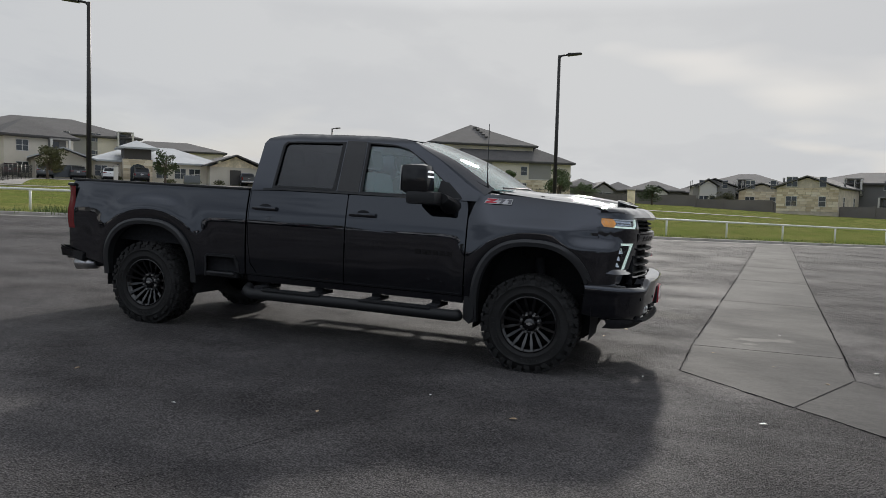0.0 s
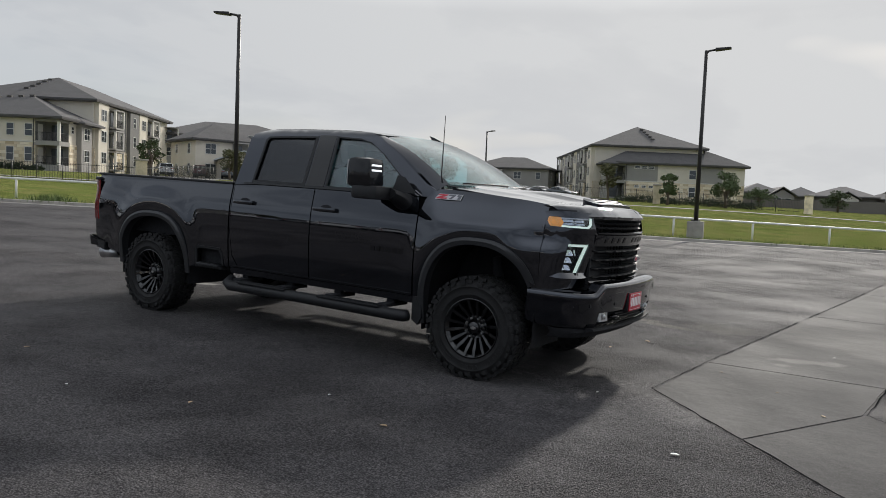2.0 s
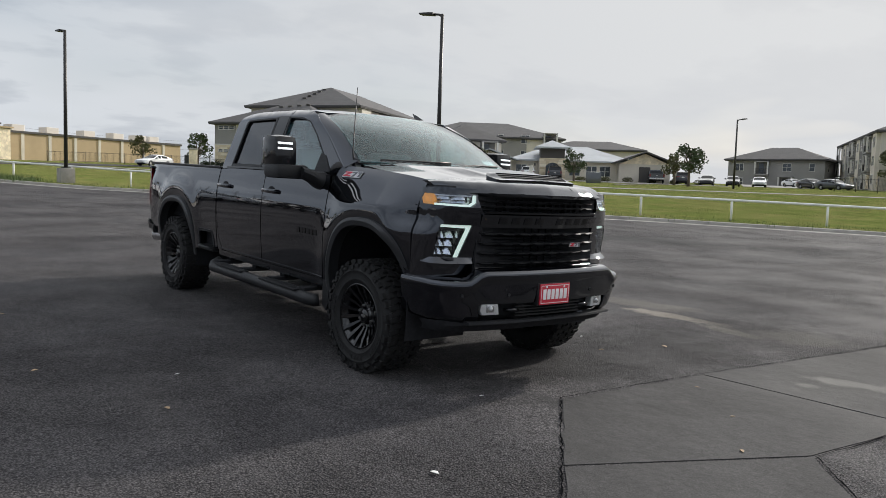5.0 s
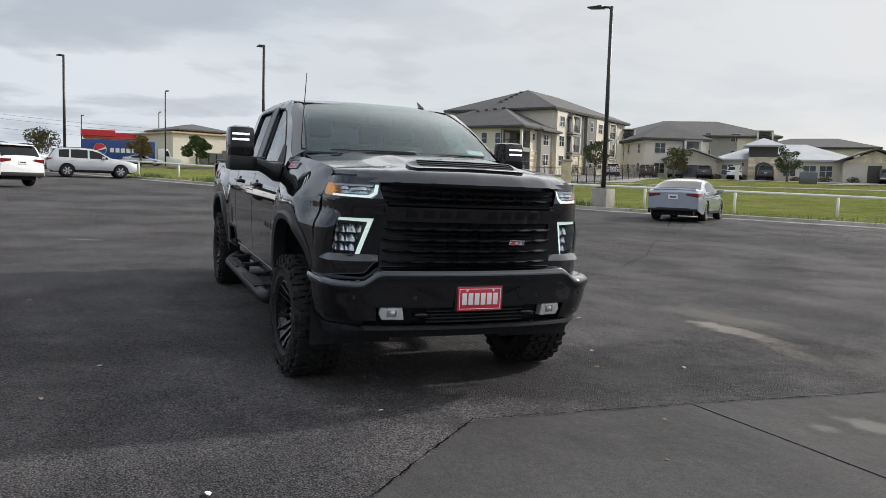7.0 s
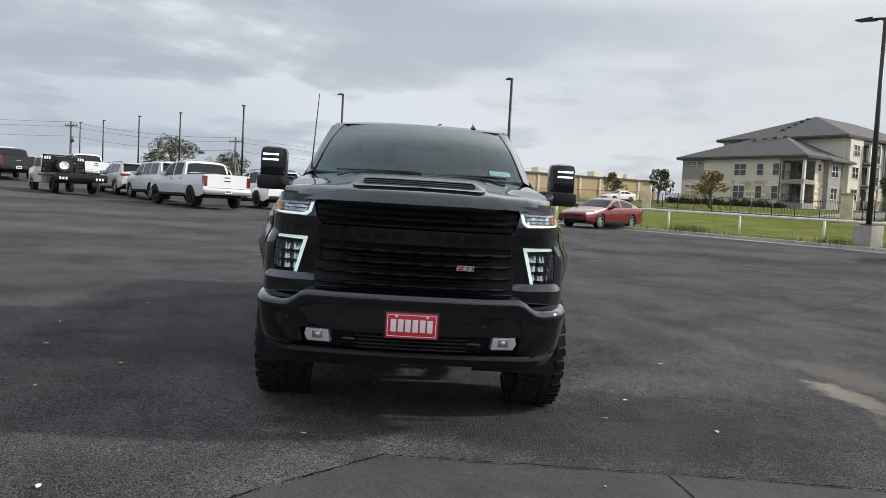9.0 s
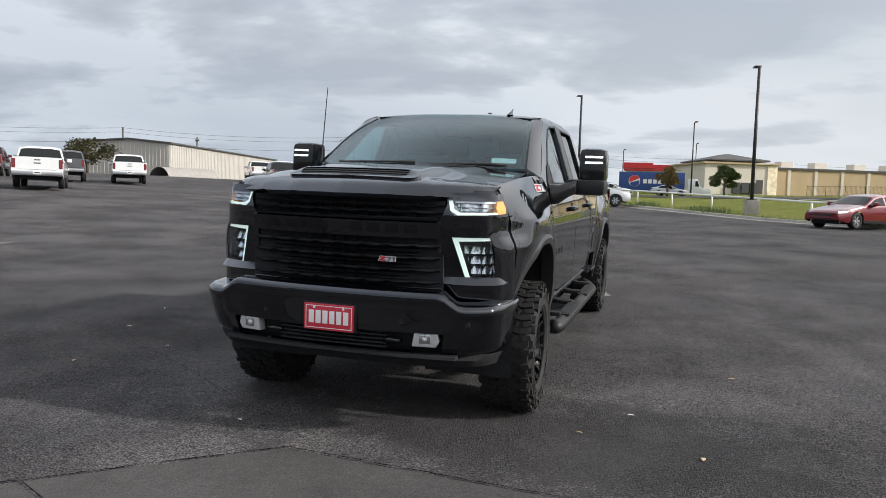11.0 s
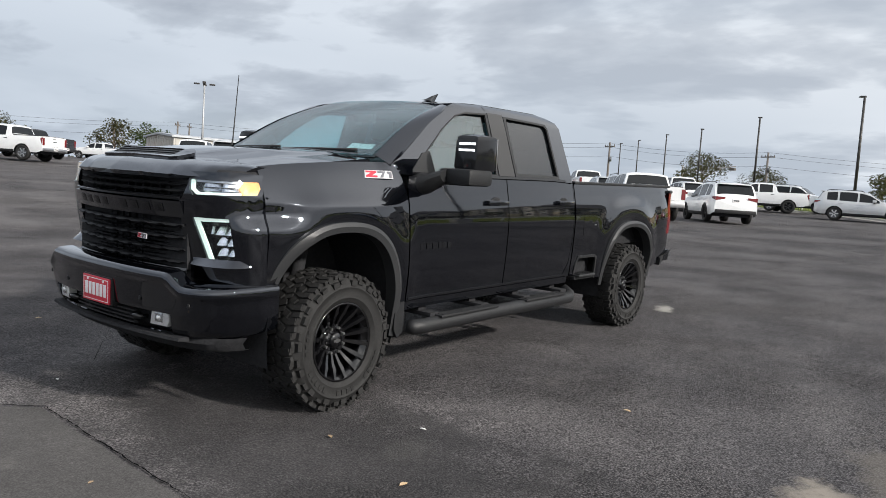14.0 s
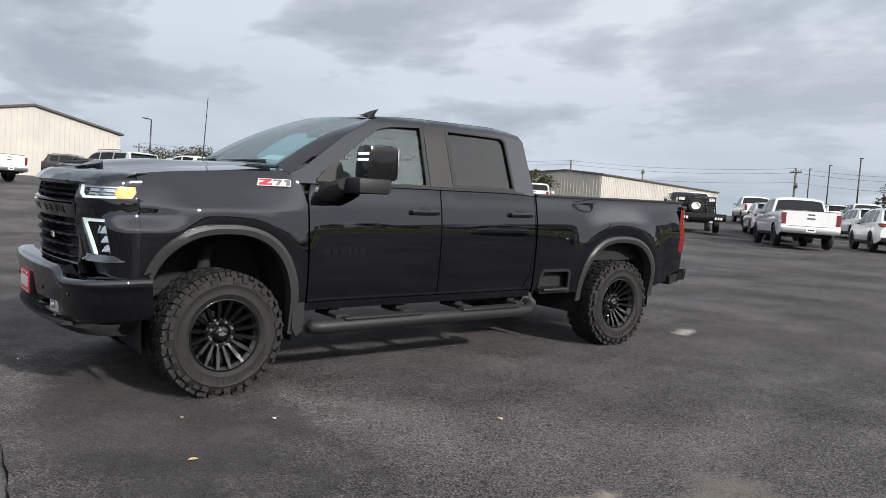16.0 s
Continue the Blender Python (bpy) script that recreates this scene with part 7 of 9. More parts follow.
apartments(pose(-37.5, 117.8, 3.18, 0, 0, 31.6), True, "three-storey tan and grey apartment building with stone base", 23.1, 11.0, -17.1, 1.8, 3.6, 40.0, 8.8, 4.3, 3.0,
           [(-8.4, -2.9, STUCCO_GREY), (-15.2, -8.4, STUCCO_TAN), (-19.4, -15.2, STUCCO_GREY), (-23.15, -19.4, STUCCO_TAN)],
           [(-4.9, 4.95, 0.9, 0.42), (-6.1, 4.95, 0.9, 0.42), (-7.3, 4.95, 0.9, 0.42), (-4.9, 1.75, 0.65, 0.3), (-6.1, 1.75, 0.65, 0.3), (-7.3, 1.75, 0.65, 0.3), (-14.3, 3.5, 1.1, 1.45), (-14.3, 0.45, 1.0, 1.6)])


def block(m, w, d, h, rise, wall, roof, label, storeys=2, gable=False, name="apartment_building", cat="building", stone=False, win=True):
    b = thing(name, m, label, cat, "far buildings")
    part("wall", new_box(-w / 2, w / 2, -d / 2, d / 2, -2.5, h), wall, b, smooth=False)
    if gable:
        bm = gable_roof(-w / 2, w / 2, -d / 2, d / 2, h, rise, 0.5, along_x=False)
        part("gable_wall", prism([(-w / 2, h), (w / 2, h), (0, h + rise * w / (w + 1.0))], -d / 2, d / 2), wall, b, smooth=False)
    else:
        bm = hip_roof(-w / 2, w / 2, -d / 2, d / 2, h, rise, 0.7)
    part("roof", bm, roof, b, smooth=False)
    part("fascia", new_box(-w / 2 - 0.6, w / 2 + 0.6, -d / 2 - 0.6, d / 2 + 0.6, h - 0.14, h), TRIM_DARK, b, smooth=False) if not gable else None
    if storeys > 2:
        for q in range(3):
            x0 = -w / 2 + w * (0.16 + 0.30 * q)
            part("siding_panel", new_box(x0, x0 + w * 0.13, -d / 2 - 0.06, -d / 2 + 0.1, -2.5, h - 0.15), STUCCO_TAN, b, smooth=False)
    if stone:
        stones(b, "-y", -w / 2, w / 2, -d / 2 - 0.02, 0, h if gable else 2.6, 9)
    if win:
        n = max(2, int(w / 4.2))
        for s in range(storeys):
            for q in range(n):
                a = -w / 2 + (q + 0.5) * w / n
                if not stone and (q + s) % 5 == 2 and not gable:
                    balcony(b, "-y", a, 0.1 + s * 2.95, 2.4, -d / 2)
                else:
                    window(b, "-y", a, 0.8 + s * 2.9, 1.5 if q % 2 == 0 else 0.9, 1.4, -d / 2 - (0.07 if stone else 0))
        for s in range(storeys):
            for q in range(max(1, int(d / 5))):
                for fc, pl in (("+x", w / 2), ("-x", -w / 2)):
                    window(b, fc, -d / 2 + (q + 0.5) * d / max(1, int(d / 5)), 0.8 + s * 2.9, 0.95, 1.4, pl)
    return b


def facing(x, y, z, tx=8.0, ty=-2.0, turn=0.0):
    """A pose at x, y whose -y side looks back to the lot."""
    return pose(x, y, z, 0, 0, math.degrees(math.atan2(y - ty, x - tx)) - 90 + turn)


# blocks behind the clubhouse
block(facing(-104.7, 95.5, 3.5, turn=6), 27.5, 18, 7.4, 3.2, STUCCO_GREY, SHINGLE, "long grey and tan apartment building with hip roof", 3)
block(facing(-99, 121, 3.5), 21, 13, 6.4, 2.0, STUCCO_TAN, SHINGLE, "distant tan apartment building with hip roof", 2)
block(facing(-69.5, 146, 3.0, turn=-14), 18, 13, 5.8, 2.6, STUCCO_GREY, SHINGLE, "distant grey apartment building with hip roof", 2)
block(facing(-84, 73, 3.0, turn=20), 9, 10, 5.6, 2.6, STUCCO_TAN, SHINGLE, "two-storey tan apartment wing", 2)
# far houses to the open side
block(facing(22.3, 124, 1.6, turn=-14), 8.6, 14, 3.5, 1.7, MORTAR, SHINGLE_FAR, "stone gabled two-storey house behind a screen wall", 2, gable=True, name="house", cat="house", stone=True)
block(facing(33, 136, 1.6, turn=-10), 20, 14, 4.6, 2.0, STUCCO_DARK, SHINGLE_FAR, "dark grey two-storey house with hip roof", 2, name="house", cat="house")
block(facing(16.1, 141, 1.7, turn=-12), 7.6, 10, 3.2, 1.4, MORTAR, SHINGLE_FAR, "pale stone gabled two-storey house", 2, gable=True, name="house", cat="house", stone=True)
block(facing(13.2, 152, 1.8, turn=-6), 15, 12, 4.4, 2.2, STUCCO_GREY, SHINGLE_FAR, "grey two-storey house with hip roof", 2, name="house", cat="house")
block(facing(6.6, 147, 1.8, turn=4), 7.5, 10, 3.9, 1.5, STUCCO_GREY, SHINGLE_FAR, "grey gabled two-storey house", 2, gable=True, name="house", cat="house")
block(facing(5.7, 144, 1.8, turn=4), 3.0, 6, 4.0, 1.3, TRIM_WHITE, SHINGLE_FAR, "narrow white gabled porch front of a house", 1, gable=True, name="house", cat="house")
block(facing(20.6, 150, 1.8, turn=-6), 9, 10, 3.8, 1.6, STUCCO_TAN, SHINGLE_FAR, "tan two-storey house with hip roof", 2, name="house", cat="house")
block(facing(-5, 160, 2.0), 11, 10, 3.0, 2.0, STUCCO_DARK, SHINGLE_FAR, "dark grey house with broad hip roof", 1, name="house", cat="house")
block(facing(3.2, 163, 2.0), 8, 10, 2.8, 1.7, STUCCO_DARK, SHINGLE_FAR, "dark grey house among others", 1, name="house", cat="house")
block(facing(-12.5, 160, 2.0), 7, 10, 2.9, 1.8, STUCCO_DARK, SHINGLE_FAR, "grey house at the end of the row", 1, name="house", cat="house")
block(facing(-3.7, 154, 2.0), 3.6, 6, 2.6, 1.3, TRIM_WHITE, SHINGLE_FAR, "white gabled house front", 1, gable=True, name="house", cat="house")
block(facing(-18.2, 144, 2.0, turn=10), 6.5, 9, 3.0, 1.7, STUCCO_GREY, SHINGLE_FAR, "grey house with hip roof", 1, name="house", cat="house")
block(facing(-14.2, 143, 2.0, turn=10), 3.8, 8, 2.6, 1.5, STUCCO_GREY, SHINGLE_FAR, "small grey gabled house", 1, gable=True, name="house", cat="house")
# screen wall in front of the houses
wall = thing("screen_wall", pose(0, 0, 0), "long grey-brown block screen wall", "wall")
pts = [(-34, 128), (-14, 137), (4, 134), (16, 127), (24, 117), (40, 108), (70, 100)]
WALLMAT = material("grey-brown block wall", (0.17, 0.155, 0.145), 0.95, grain=0.15, blotch=0.15, blotch_scale=0.3)
for (ax, ay), (bx, by) in zip(pts, pts[1:]):
    L = math.dist((ax, ay), (bx, by))
    m = pose(ax, ay, land_z((ax + bx) / 2, (ay + by) / 2) - 0.2, 0, 0, yaw_of(bx - ax, by - ay))
    part("panel", new_box(0, L, -0.1, 0.1, 0, 1.9, m=m), WALLMAT, wall, smooth=False)
    for k in range(int(L / 5)):
        part("pier", new_box(k * 5 - 0.2, k * 5 + 0.2, -0.2, 0.2, 0, 2.05, m=m), WALLMAT, wall, smooth=False)

# ---- clubhouse ----
club = thing("clubhouse", facing(-67.6, 76.2, 3.0, turn=4) @ Matrix.Scale(0.96, 4), "low tan clubhouse with pale metal roofs and a stone entrance tower", "building")
part("wall", new_box(-13, 14, 0, 12, -1.5, 2.7), STUCCO_TAN, club, smooth=False)
part("roof", hip_roof(-6, 12, 0, 12, 2.7, 2.4, 0.6), METAL_ROOF, club, "pale standing-seam metal roof", smooth=False)
part("tower", new_box(-1.9, 1.9, -2.2, 2, -1.5, 3.1), MORTAR, club, "limestone entrance tower", smooth=False)
stones(club, "-y", -1.9, 1.9, -2.2, 0, 3.1, 3)
part("tower_loft", new_box(-1.75, 1.75, -2.05, 1.9, 3.1, 4.5), TRIM_DARK, club, smooth=False)
part("tower_roof", hip_roof(-1.9, 1.9, -2.2, 2, 4.5, 1.1, 0.7), METAL_ROOF, club, "pale metal pyramid roof", smooth=False)
part("doorway", prism([(-1.0, 0), (1.0, 0), (1.0, 1.9), (0.6, 2.3), (0, 2.45), (-0.6, 2.3), (-1.0, 1.9)], -2.35, -2.2), PANE, club, smooth=False)
for x in (-0.5, 0.0, 0.5):
    part("door_bar", new_box(x - 0.04, x + 0.04, -2.42, -2.35, 0, 2.2), TRIM_DARK, club, smooth=False)
part("left_porch_wall", new_box(-12.6, -6, -1.2, 0, -1.5, 2.6), STUCCO_TAN, club, smooth=False)
part("left_porch_glass", new_box(-11.4, -7.0, -1.30, -1.2, 0.3, 1.9), PANE, club, smooth=False)
part("left_gable", gable_roof(-13, -5.6, -1.8, 11, 2.6, 1.5, 0.5, along_x=False), METAL_ROOF, club, "pale metal gable roof", smooth=False)
part("left_gable_wall", prism([(-13, 2.6), (-5.6, 2.6), (-9.3, 4.0)], -1.3, -1.0), STUCCO_TAN, club, smooth=False)
part("right_gable", gable_roof(9.5, 17.5, -2.2, 11, 2.6, 1.7, 0.6, along_x=False), SHINGLE, club, "shingled gable roof", smooth=False)
part("right_gable_wall", new_box(9.8, 17.2, -1.8, 6, -1.5, 2.6), STUCCO_TAN, club, smooth=False)
part("right_gable_front", prism([(9.8, 2.6), (17.2, 2.6), (13.5, 4.15)], -1.85, -1.6), LIMESTONE, club, smooth=False)
part("right_door", new_box(12.7, 14.3, -1.95, -1.8, 0, 2.2), TRIM_DARK, club, smooth=False)
for x in (3.5, 6.0, 8.0, -4.5):
    window(club, "-y", x, 0.7, 1.5, 1.4, 0.0)
for x in (-2.6, 2.6):
    part("wall_lamp", new_box(x - 0.12, x + 0.12, -2.35, -2.2, 1.9, 2.3), TRIM_DARK, club, smooth=False)
# monument sign and transformer boxes on the grass
for x, y, w, h, d, mt, nm, lb in ((-48.9, 63.6, 1.7, 1.2, 1.3, GREY_PAINT, "utility_box", "grey-green utility cabinet on the grass"), (-63.5, 68.0, 0.5, 1.9, 0.5, TRIM_WHITE, "stone_pillar", "pale square gate pillar"), (-43.7, 31.0, 0.8, 2.0, 0.8, LIMESTONE, "stone_pillar", "limestone fence pillar"), (-3.1, 87.8, 0.9, 2.0, 0.9, LIMESTONE, "stone_pillar", "limestone fence pillar"), (-18.3, 80.9, 0.8, 2.1, 0.8, LIMESTONE, "stone_pillar", "limestone fence pillar"), (-66.7, 23.6, 0.8, 2.3, 0.8, LIMESTONE, "stone_pillar", "limestone fence pillar")):
    t = part(nm, new_box(-w / 2, w / 2, -d / 2, d / 2, -0.2, h, bevel=0.04), mt)
    t.matrix_world = facing(x, y, land_z(x, y))
    tagged(t, lb, "pillar" if "pillar" in nm else "utility box")
    if "pillar" in nm:
        part("cap", new_box(-w / 2 - 0.08, w / 2 + 0.08, -d / 2 - 0.08, d / 2 + 0.08, h, h + 0.14, bevel=0.02), KERB, t)


def iron_fence(points, label):
    f = thing("iron_fence", pose(0, 0, 0), label, "fence", "dark fences")
    for (ax, ay), (bx, by) in zip(points, points[1:]):
        L = math.dist((ax, ay), (bx, by))
        n = int(L / 2.4)
        for k in range(n):
            q0, q1 = k / n, (k + 1) / n
            x0, y0, x1, y1 = ax + (bx - ax) * q0, ay + (by - ay) * q0, ax + (bx - ax) * q1, ay + (by - ay) * q1
            z0, z1 = land_z(x0, y0), land_z(x1, y1)
            bm = bmesh.new()
            tube(bm, [(x0, y0, z0), (x0, y0, z0 + 1.6)], 0.04, 5)
            part("post", bm, RAIL_DARK, f)
            bm = bmesh.new()
            for h in (0.2, 1.45):
                tube(bm, [(x0, y0, z0 + h), (x1, y1, z1 + h)], 0.022, 4, cap=False)
            for j in range(1, 16):
                g = j / 16
                tube(bm, [(x0 + (x1 - x0) * g, y0 + (y1 - y0) * g, z0 + (z1 - z0) * g + 0.1), (x0 + (x1 - x0) * g, y0 + (y1 - y0) * g, z0 + (z1 - z0) * g + 1.55)], 0.011, 3, cap=False)
            part("panel", bm, RAIL_DARK, f, smooth=False)["kind"] = "stuff"


iron_fence([(-90, 31), (-66.9, 23.8), (-43.8, 31.1)], "dark iron picket fence in front of the apartments")
iron_fence([(-43.8, 31.3), (-66, 58)], "dark iron picket fence along the drive")
iron_fence([(-31, 84), (-18.4, 81), (-3.9, 87.5)], "dark iron picket fence below the apartments")
iron_fence([(-112, 19), (-104, 30), (-110, 46)], "dark iron picket fence by the shops")

# drive and parking strip in front of the clubhouse
def ribbon(name, pts, width, mat, label, lift=0.03):
    bm = bmesh.new()
    prev = None
    for i, (x, y) in enumerate(pts):
        a, b = pts[max(0, i - 1)], pts[min(len(pts) - 1, i + 1)]
        L = math.dist(a, b)
        nx, ny = -(b[1] - a[1]) / L, (b[0] - a[0]) / L
        row = [bm.verts.new((x + nx * width * q, y + ny * width * q, land_z(x + nx * width * q, y + ny * width * q) + lift)) for q in np.linspace(-0.5, 0.5, 7)]
        if prev:
            for k in range(6):
                bm.faces.new((prev[k], prev[k + 1], row[k + 1], row[k]))
        prev = row
    bmesh.ops.recalc_face_normals(bm, faces=bm.faces[:])
    if sum(f.normal.z for f in bm.faces) < 0:
        bmesh.ops.reverse_faces(bm, faces=bm.faces[:])
    return tagged(part(name, bm, mat), label, "road", kind="structure")


def line(a, b, n):
    return [(a[0] + (b[0] - a[0]) * k / n, a[1] + (b[1] - a[1]) * k / n) for k in range(n + 1)]


ROADPALE = ground_material("pale concrete road", (0.36, 0.34, 0.31), (0.30, 0.285, 0.265), (0.42, 0.40, 0.37), bump=0.2, rough=(0.8, 0.95))
ribbon("road", line((-86, 51), (-46, 87), 26), 11, ROADPALE, "pale concrete drive in front of the clubhouse", 0.05)
ribbon("road", line((-52, 38), (-74, 60), 16), 9, ROADPALE, "pale concrete entrance drive", 0.045)
ribbon("path", line((-47, 71), (-41, 58), 8), 1.6, ROADPALE, "pale concrete footpath over the grass", 0.06)
ribbon("road", line((-45, 98), (-70, 140), 20), 9, ROADPALE, "pale concrete drive beside the apartments", 0.05)
ribbon("road", line((-105, -60), (-86, 26), 30), 9, ASPHALT, "asphalt road beyond the grass", 0.05)
# pale footpath over the grass, along the lot
ribbon("path", [(u * NY + (kerb_v(u) + 38 + 2.5 * math.sin(u / 17)) * NX, -u * NX + (kerb_v(u) + 38 + 2.5 * math.sin(u / 17)) * NY) for u in np.arange(-75, 60, 3.0)], 1.3, ROADPALE, "narrow pale footpath across the grass", 0.04)

# ---- parked vehicles ----
CAR_KINDS = {
    # length, width, wheel radius, axles; top line, shoulder line (x from the nose backwards, z); sill, tumblehome, pillars, screen and rear glass spans
    "sedan": dict(L=4.90, W=1.85, R=0.335, ax=(0.95, 3.78), sill=0.25, tum=0.44, pillars=(2.78,), screen=(1.50, 2.20), rear=(3.58, 4.34),
                  top=[(0, 0.62), (0.06, 0.70), (0.4, 0.80), (1.2, 0.93), (1.45, 0.98), (2.15, 1.33), (2.5, 1.43), (2.9, 1.46), (3.3, 1.43), (3.7, 1.34), (4.35, 1.12), (4.68, 1.095), (4.80, 1.075), (4.87, 1.01), (4.9, 0.95)],
                  belt=[(0, 0.55), (0.5, 0.72), (1.3, 0.88), (2.5, 0.93), (3.8, 0.98), (4.5, 1.00), (4.8, 0.98), (4.9, 0.89)]),
    "suv": dict(L=4.95, W=1.95, R=0.38, ax=(0.95, 3.88), sill=0.33, tum=0.30, pillars=(2.72, 3.72), screen=(1.50, 2.15), rear=(4.50, 4.80),
                top=[(0, 0.78), (0.08, 0.93), (0.5, 1.03), (1.2, 1.12), (1.45, 1.17), (2.1, 1.58), (2.5, 1.70), (3.2, 1.75), (4.0, 1.73), (4.40, 1.69), (4.55, 1.63), (4.80, 1.22), (4.90, 1.12), (4.95, 0.95)],
                belt=[(0, 0.68), (0.5, 0.92), (1.3, 1.03), (3.8, 1.10), (4.5, 1.12), (4.85, 1.04), (4.95, 0.88)]),
    "big_suv": dict(L=5.40, W=2.04, R=0.40, ax=(1.0, 4.15), sill=0.40, tum=0.22, pillars=(2.85, 3.95), screen=(1.60, 2.20), rear=(5.12, 5.31),
                    top=[(0, 0.98), (0.06, 1.12), (0.6, 1.20), (1.3, 1.26), (1.55, 1.30), (2.15, 1.75), (2.5, 1.86), (3.5, 1.90), (4.9, 1.88), (5.13, 1.82), (5.30, 1.28), (5.37, 1.18), (5.4, 1.05)],
                    belt=[(0, 0.88), (0.5, 1.08), (1.4, 1.17), (4.9, 1.20), (5.3, 1.16), (5.4, 0.98)]),
    "pickup": dict(L=5.95, W=2.05, R=0.42, ax=(1.0, 4.75), sill=0.46, tum=0.26, pillars=(2.90,), screen=(1.70, 2.30), rear=(3.94, 4.05),
                   top=[(0, 1.05), (0.06, 1.18), (0.6, 1.25), (1.45, 1.31), (1.65, 1.35), (2.25, 1.80), (2.6, 1.90), (3.2, 1.93), (3.75, 1.91), (3.93, 1.86), (4.06, 1.36), (4.12, 1.335), (5.88, 1.355), (5.95, 1.34)],
                   belt=[(0, 0.92), (0.5, 1.12), (1.5, 1.22), (4.0, 1.27), (4.2, 1.29), (5.95, 1.315)]),
}
SIDE_SHAPE = ([0, 0.2, 0.4, 0.6, 0.8, 1.0], [0.965, 0.992, 1.0, 0.998, 0.988, 0.955])


def vehicle(kind, paint, m, name, label, wheels_bright=True):
    """A parked vehicle: one lofted shell with arches, and its glass, lamps, wheels and trim laid on that shell."""
    K = CAR_KINDS[kind]
    L, W, R, sill, tum = K["L"], K["W"], K["R"], K["sill"], K["tum"]
    t = thing(name, m, label, "car" if kind == "sedan" else ("truck" if kind == "pickup" else "suv"), "parked vehicles")
    top, belt = curve([p[0] for p in K["top"]], [p[1] for p in K["top"]], blur=0.07), curve([p[0] for p in K["belt"]], [p[1] for p in K["belt"]], blur=0.2)

    def fx(x):          # x runs back from the nose; the nose points to local +x
        return L / 2 - x

    def half(x):
        return W / 2 * (1 - 0.17 * max(0.0, (0.75 - x) / 0.75) ** 2 - (0.03 if kind == "pickup" else 0.10) * max(0.0, (x - L + 0.55) / 0.55) ** 2)

    def shoulder(x):
        return min(belt(x), top(x) - 0.03)

    def side(x, z):
        zb = shoulder(x)
        if z > zb:
            return half(x) * 0.955 - tum * (z - zb)
        return half(x) * float(np.interp((z - sill) / (zb - sill), *SIDE_SHAPE))

    def crown(x):
        zt, zb = top(x), shoulder(x)
        cd = min(0.075, (zt - zb) * 0.6)
        return zt, cd, side(x, zt - cd)

    xs = set(np.round(np.linspace(0.0, L, int(L / 0.085)), 4))
    for a in K["ax"]:
        xs |= set(np.round(a + (R + 0.055) * np.cos(np.linspace(0, math.pi, 13)), 4))
    rows = []
    for x in sorted(xs):
        zt, cd, yt = crown(x)
        zb = shoulder(x)
        z0 = sill + 0.10 * max(0.0, (0.35 - x) / 0.35) + 0.12 * max(0.0, (x - L + 0.35) / 0.35)
        for a in K["ax"]:
            d = (R + 0.056) ** 2 - (x - a) ** 2
            if d > 0:
                z0 = max(z0, min(zb - 0.08, R + math.sqrt(d)))
        h = [(side(x, z0 + (zb - z0) * q), z0 + (zb - z0) * q) for q in (0, 0.2, 0.4, 0.6, 0.8, 0.93, 1.0)]
        h += [(side(x, zb + (zt - cd - zb) * q + 1e-4), zb + (zt - cd - zb) * q) for q in (0.08, 0.4, 0.75, 1.0)]
        h += [(yt * f, zt - cd * f ** 4) for f in (0.94, 0.82, 0.6, 0.3)]
        rows.append([(fx(x), y, z) for y, z in h] + [(fx(x), 0, zt)] + [(fx(x), -y, z) for y, z in h[::-1]])
    bm = loft(rows)
    bm.verts.ensure_lookup_table()
    n = len(rows[0])
    for k in (0, len(rows) - 1):
        bm.faces.new([bm.verts[k * n + i] for i in range(n)])
    bmesh.ops.recalc_face_normals(bm, faces=bm.faces[:])
    body = part("body", bm, paint, t, angle=32)
    part("underbody", new_box(-L / 2 + 0.25, L / 2 - 0.25, -W / 2 + 0.30, W / 2 - 0.30, sill - 0.06, sill + 0.30), UNDER, t, smooth=False)

    def on_side(s, lift):
        return lambda u, v: (fx(u), s * (side(u, v) + lift), v)

    def on_top(lift):
        def f(y, x):
            zt, cd, yt = crown(x)
            g = (top(x + 0.02) - top(x - 0.02)) / 0.04
            k = lift / math.hypot(1, g)
            return (fx(x) + g * k, y, zt - cd * min(1.0, abs(y) / yt) ** 4 + k)
        return f

    # glass
    for nm, (a, b) in (("windscreen", K["screen"]), ("rear_window", K["rear"])):
        ws = [(x, max(0.2, crown(x)[2] - 0.085)) for x in np.linspace(a, b, 6)]
        part(nm, skin([(y, x) for x, y in ws] + [(-y, x) for x, y in ws[::-1]], on_top(0.012), (1 if nm == "windscreen" else -1, 0, 0.4), 0.2, 0.004), CAR_GLASS, body)
    cuts = [K["screen"][0] + 0.12, *K["pillars"], (K["rear"][0] + (0.28 if kind == "sedan" else 0.0)) - (0.14 if kind != "sedan" else 0.0)]
    for s in (1, -1):
        for a, b in zip(cuts, cuts[1:]):
            up, lowl = [], []
            for x in np.linspace(a + 0.05, b - 0.05, 12):
                hi, lo = top(x) - 0.125, shoulder(x) + 0.035
                if hi > lo + 0.03:
                    up.append((x, hi))
                    lowl.append((x, lo))
            if len(up) > 2:
                part("side_window", skin(up + lowl[::-1], on_side(s, 0.005), (0, s, 0), 0.25, 0.004), CAR_GLASS, body)
    ze = {"sedan": 0.80, "suv": 0.93, "big_suv": 0.82, "pickup": 0.86}[kind]
    zh = {"sedan": 0.60, "suv": 0.78, "big_suv": 0.88, "pickup": 0.92}[kind]
    hl = {"sedan": 0.14, "suv": 0.17, "big_suv": 0.36, "pickup": 0.42}[kind]
    inn = {"sedan": 0.42, "suv": 0.46, "big_suv": 0.76, "pickup": 0.83}[kind]
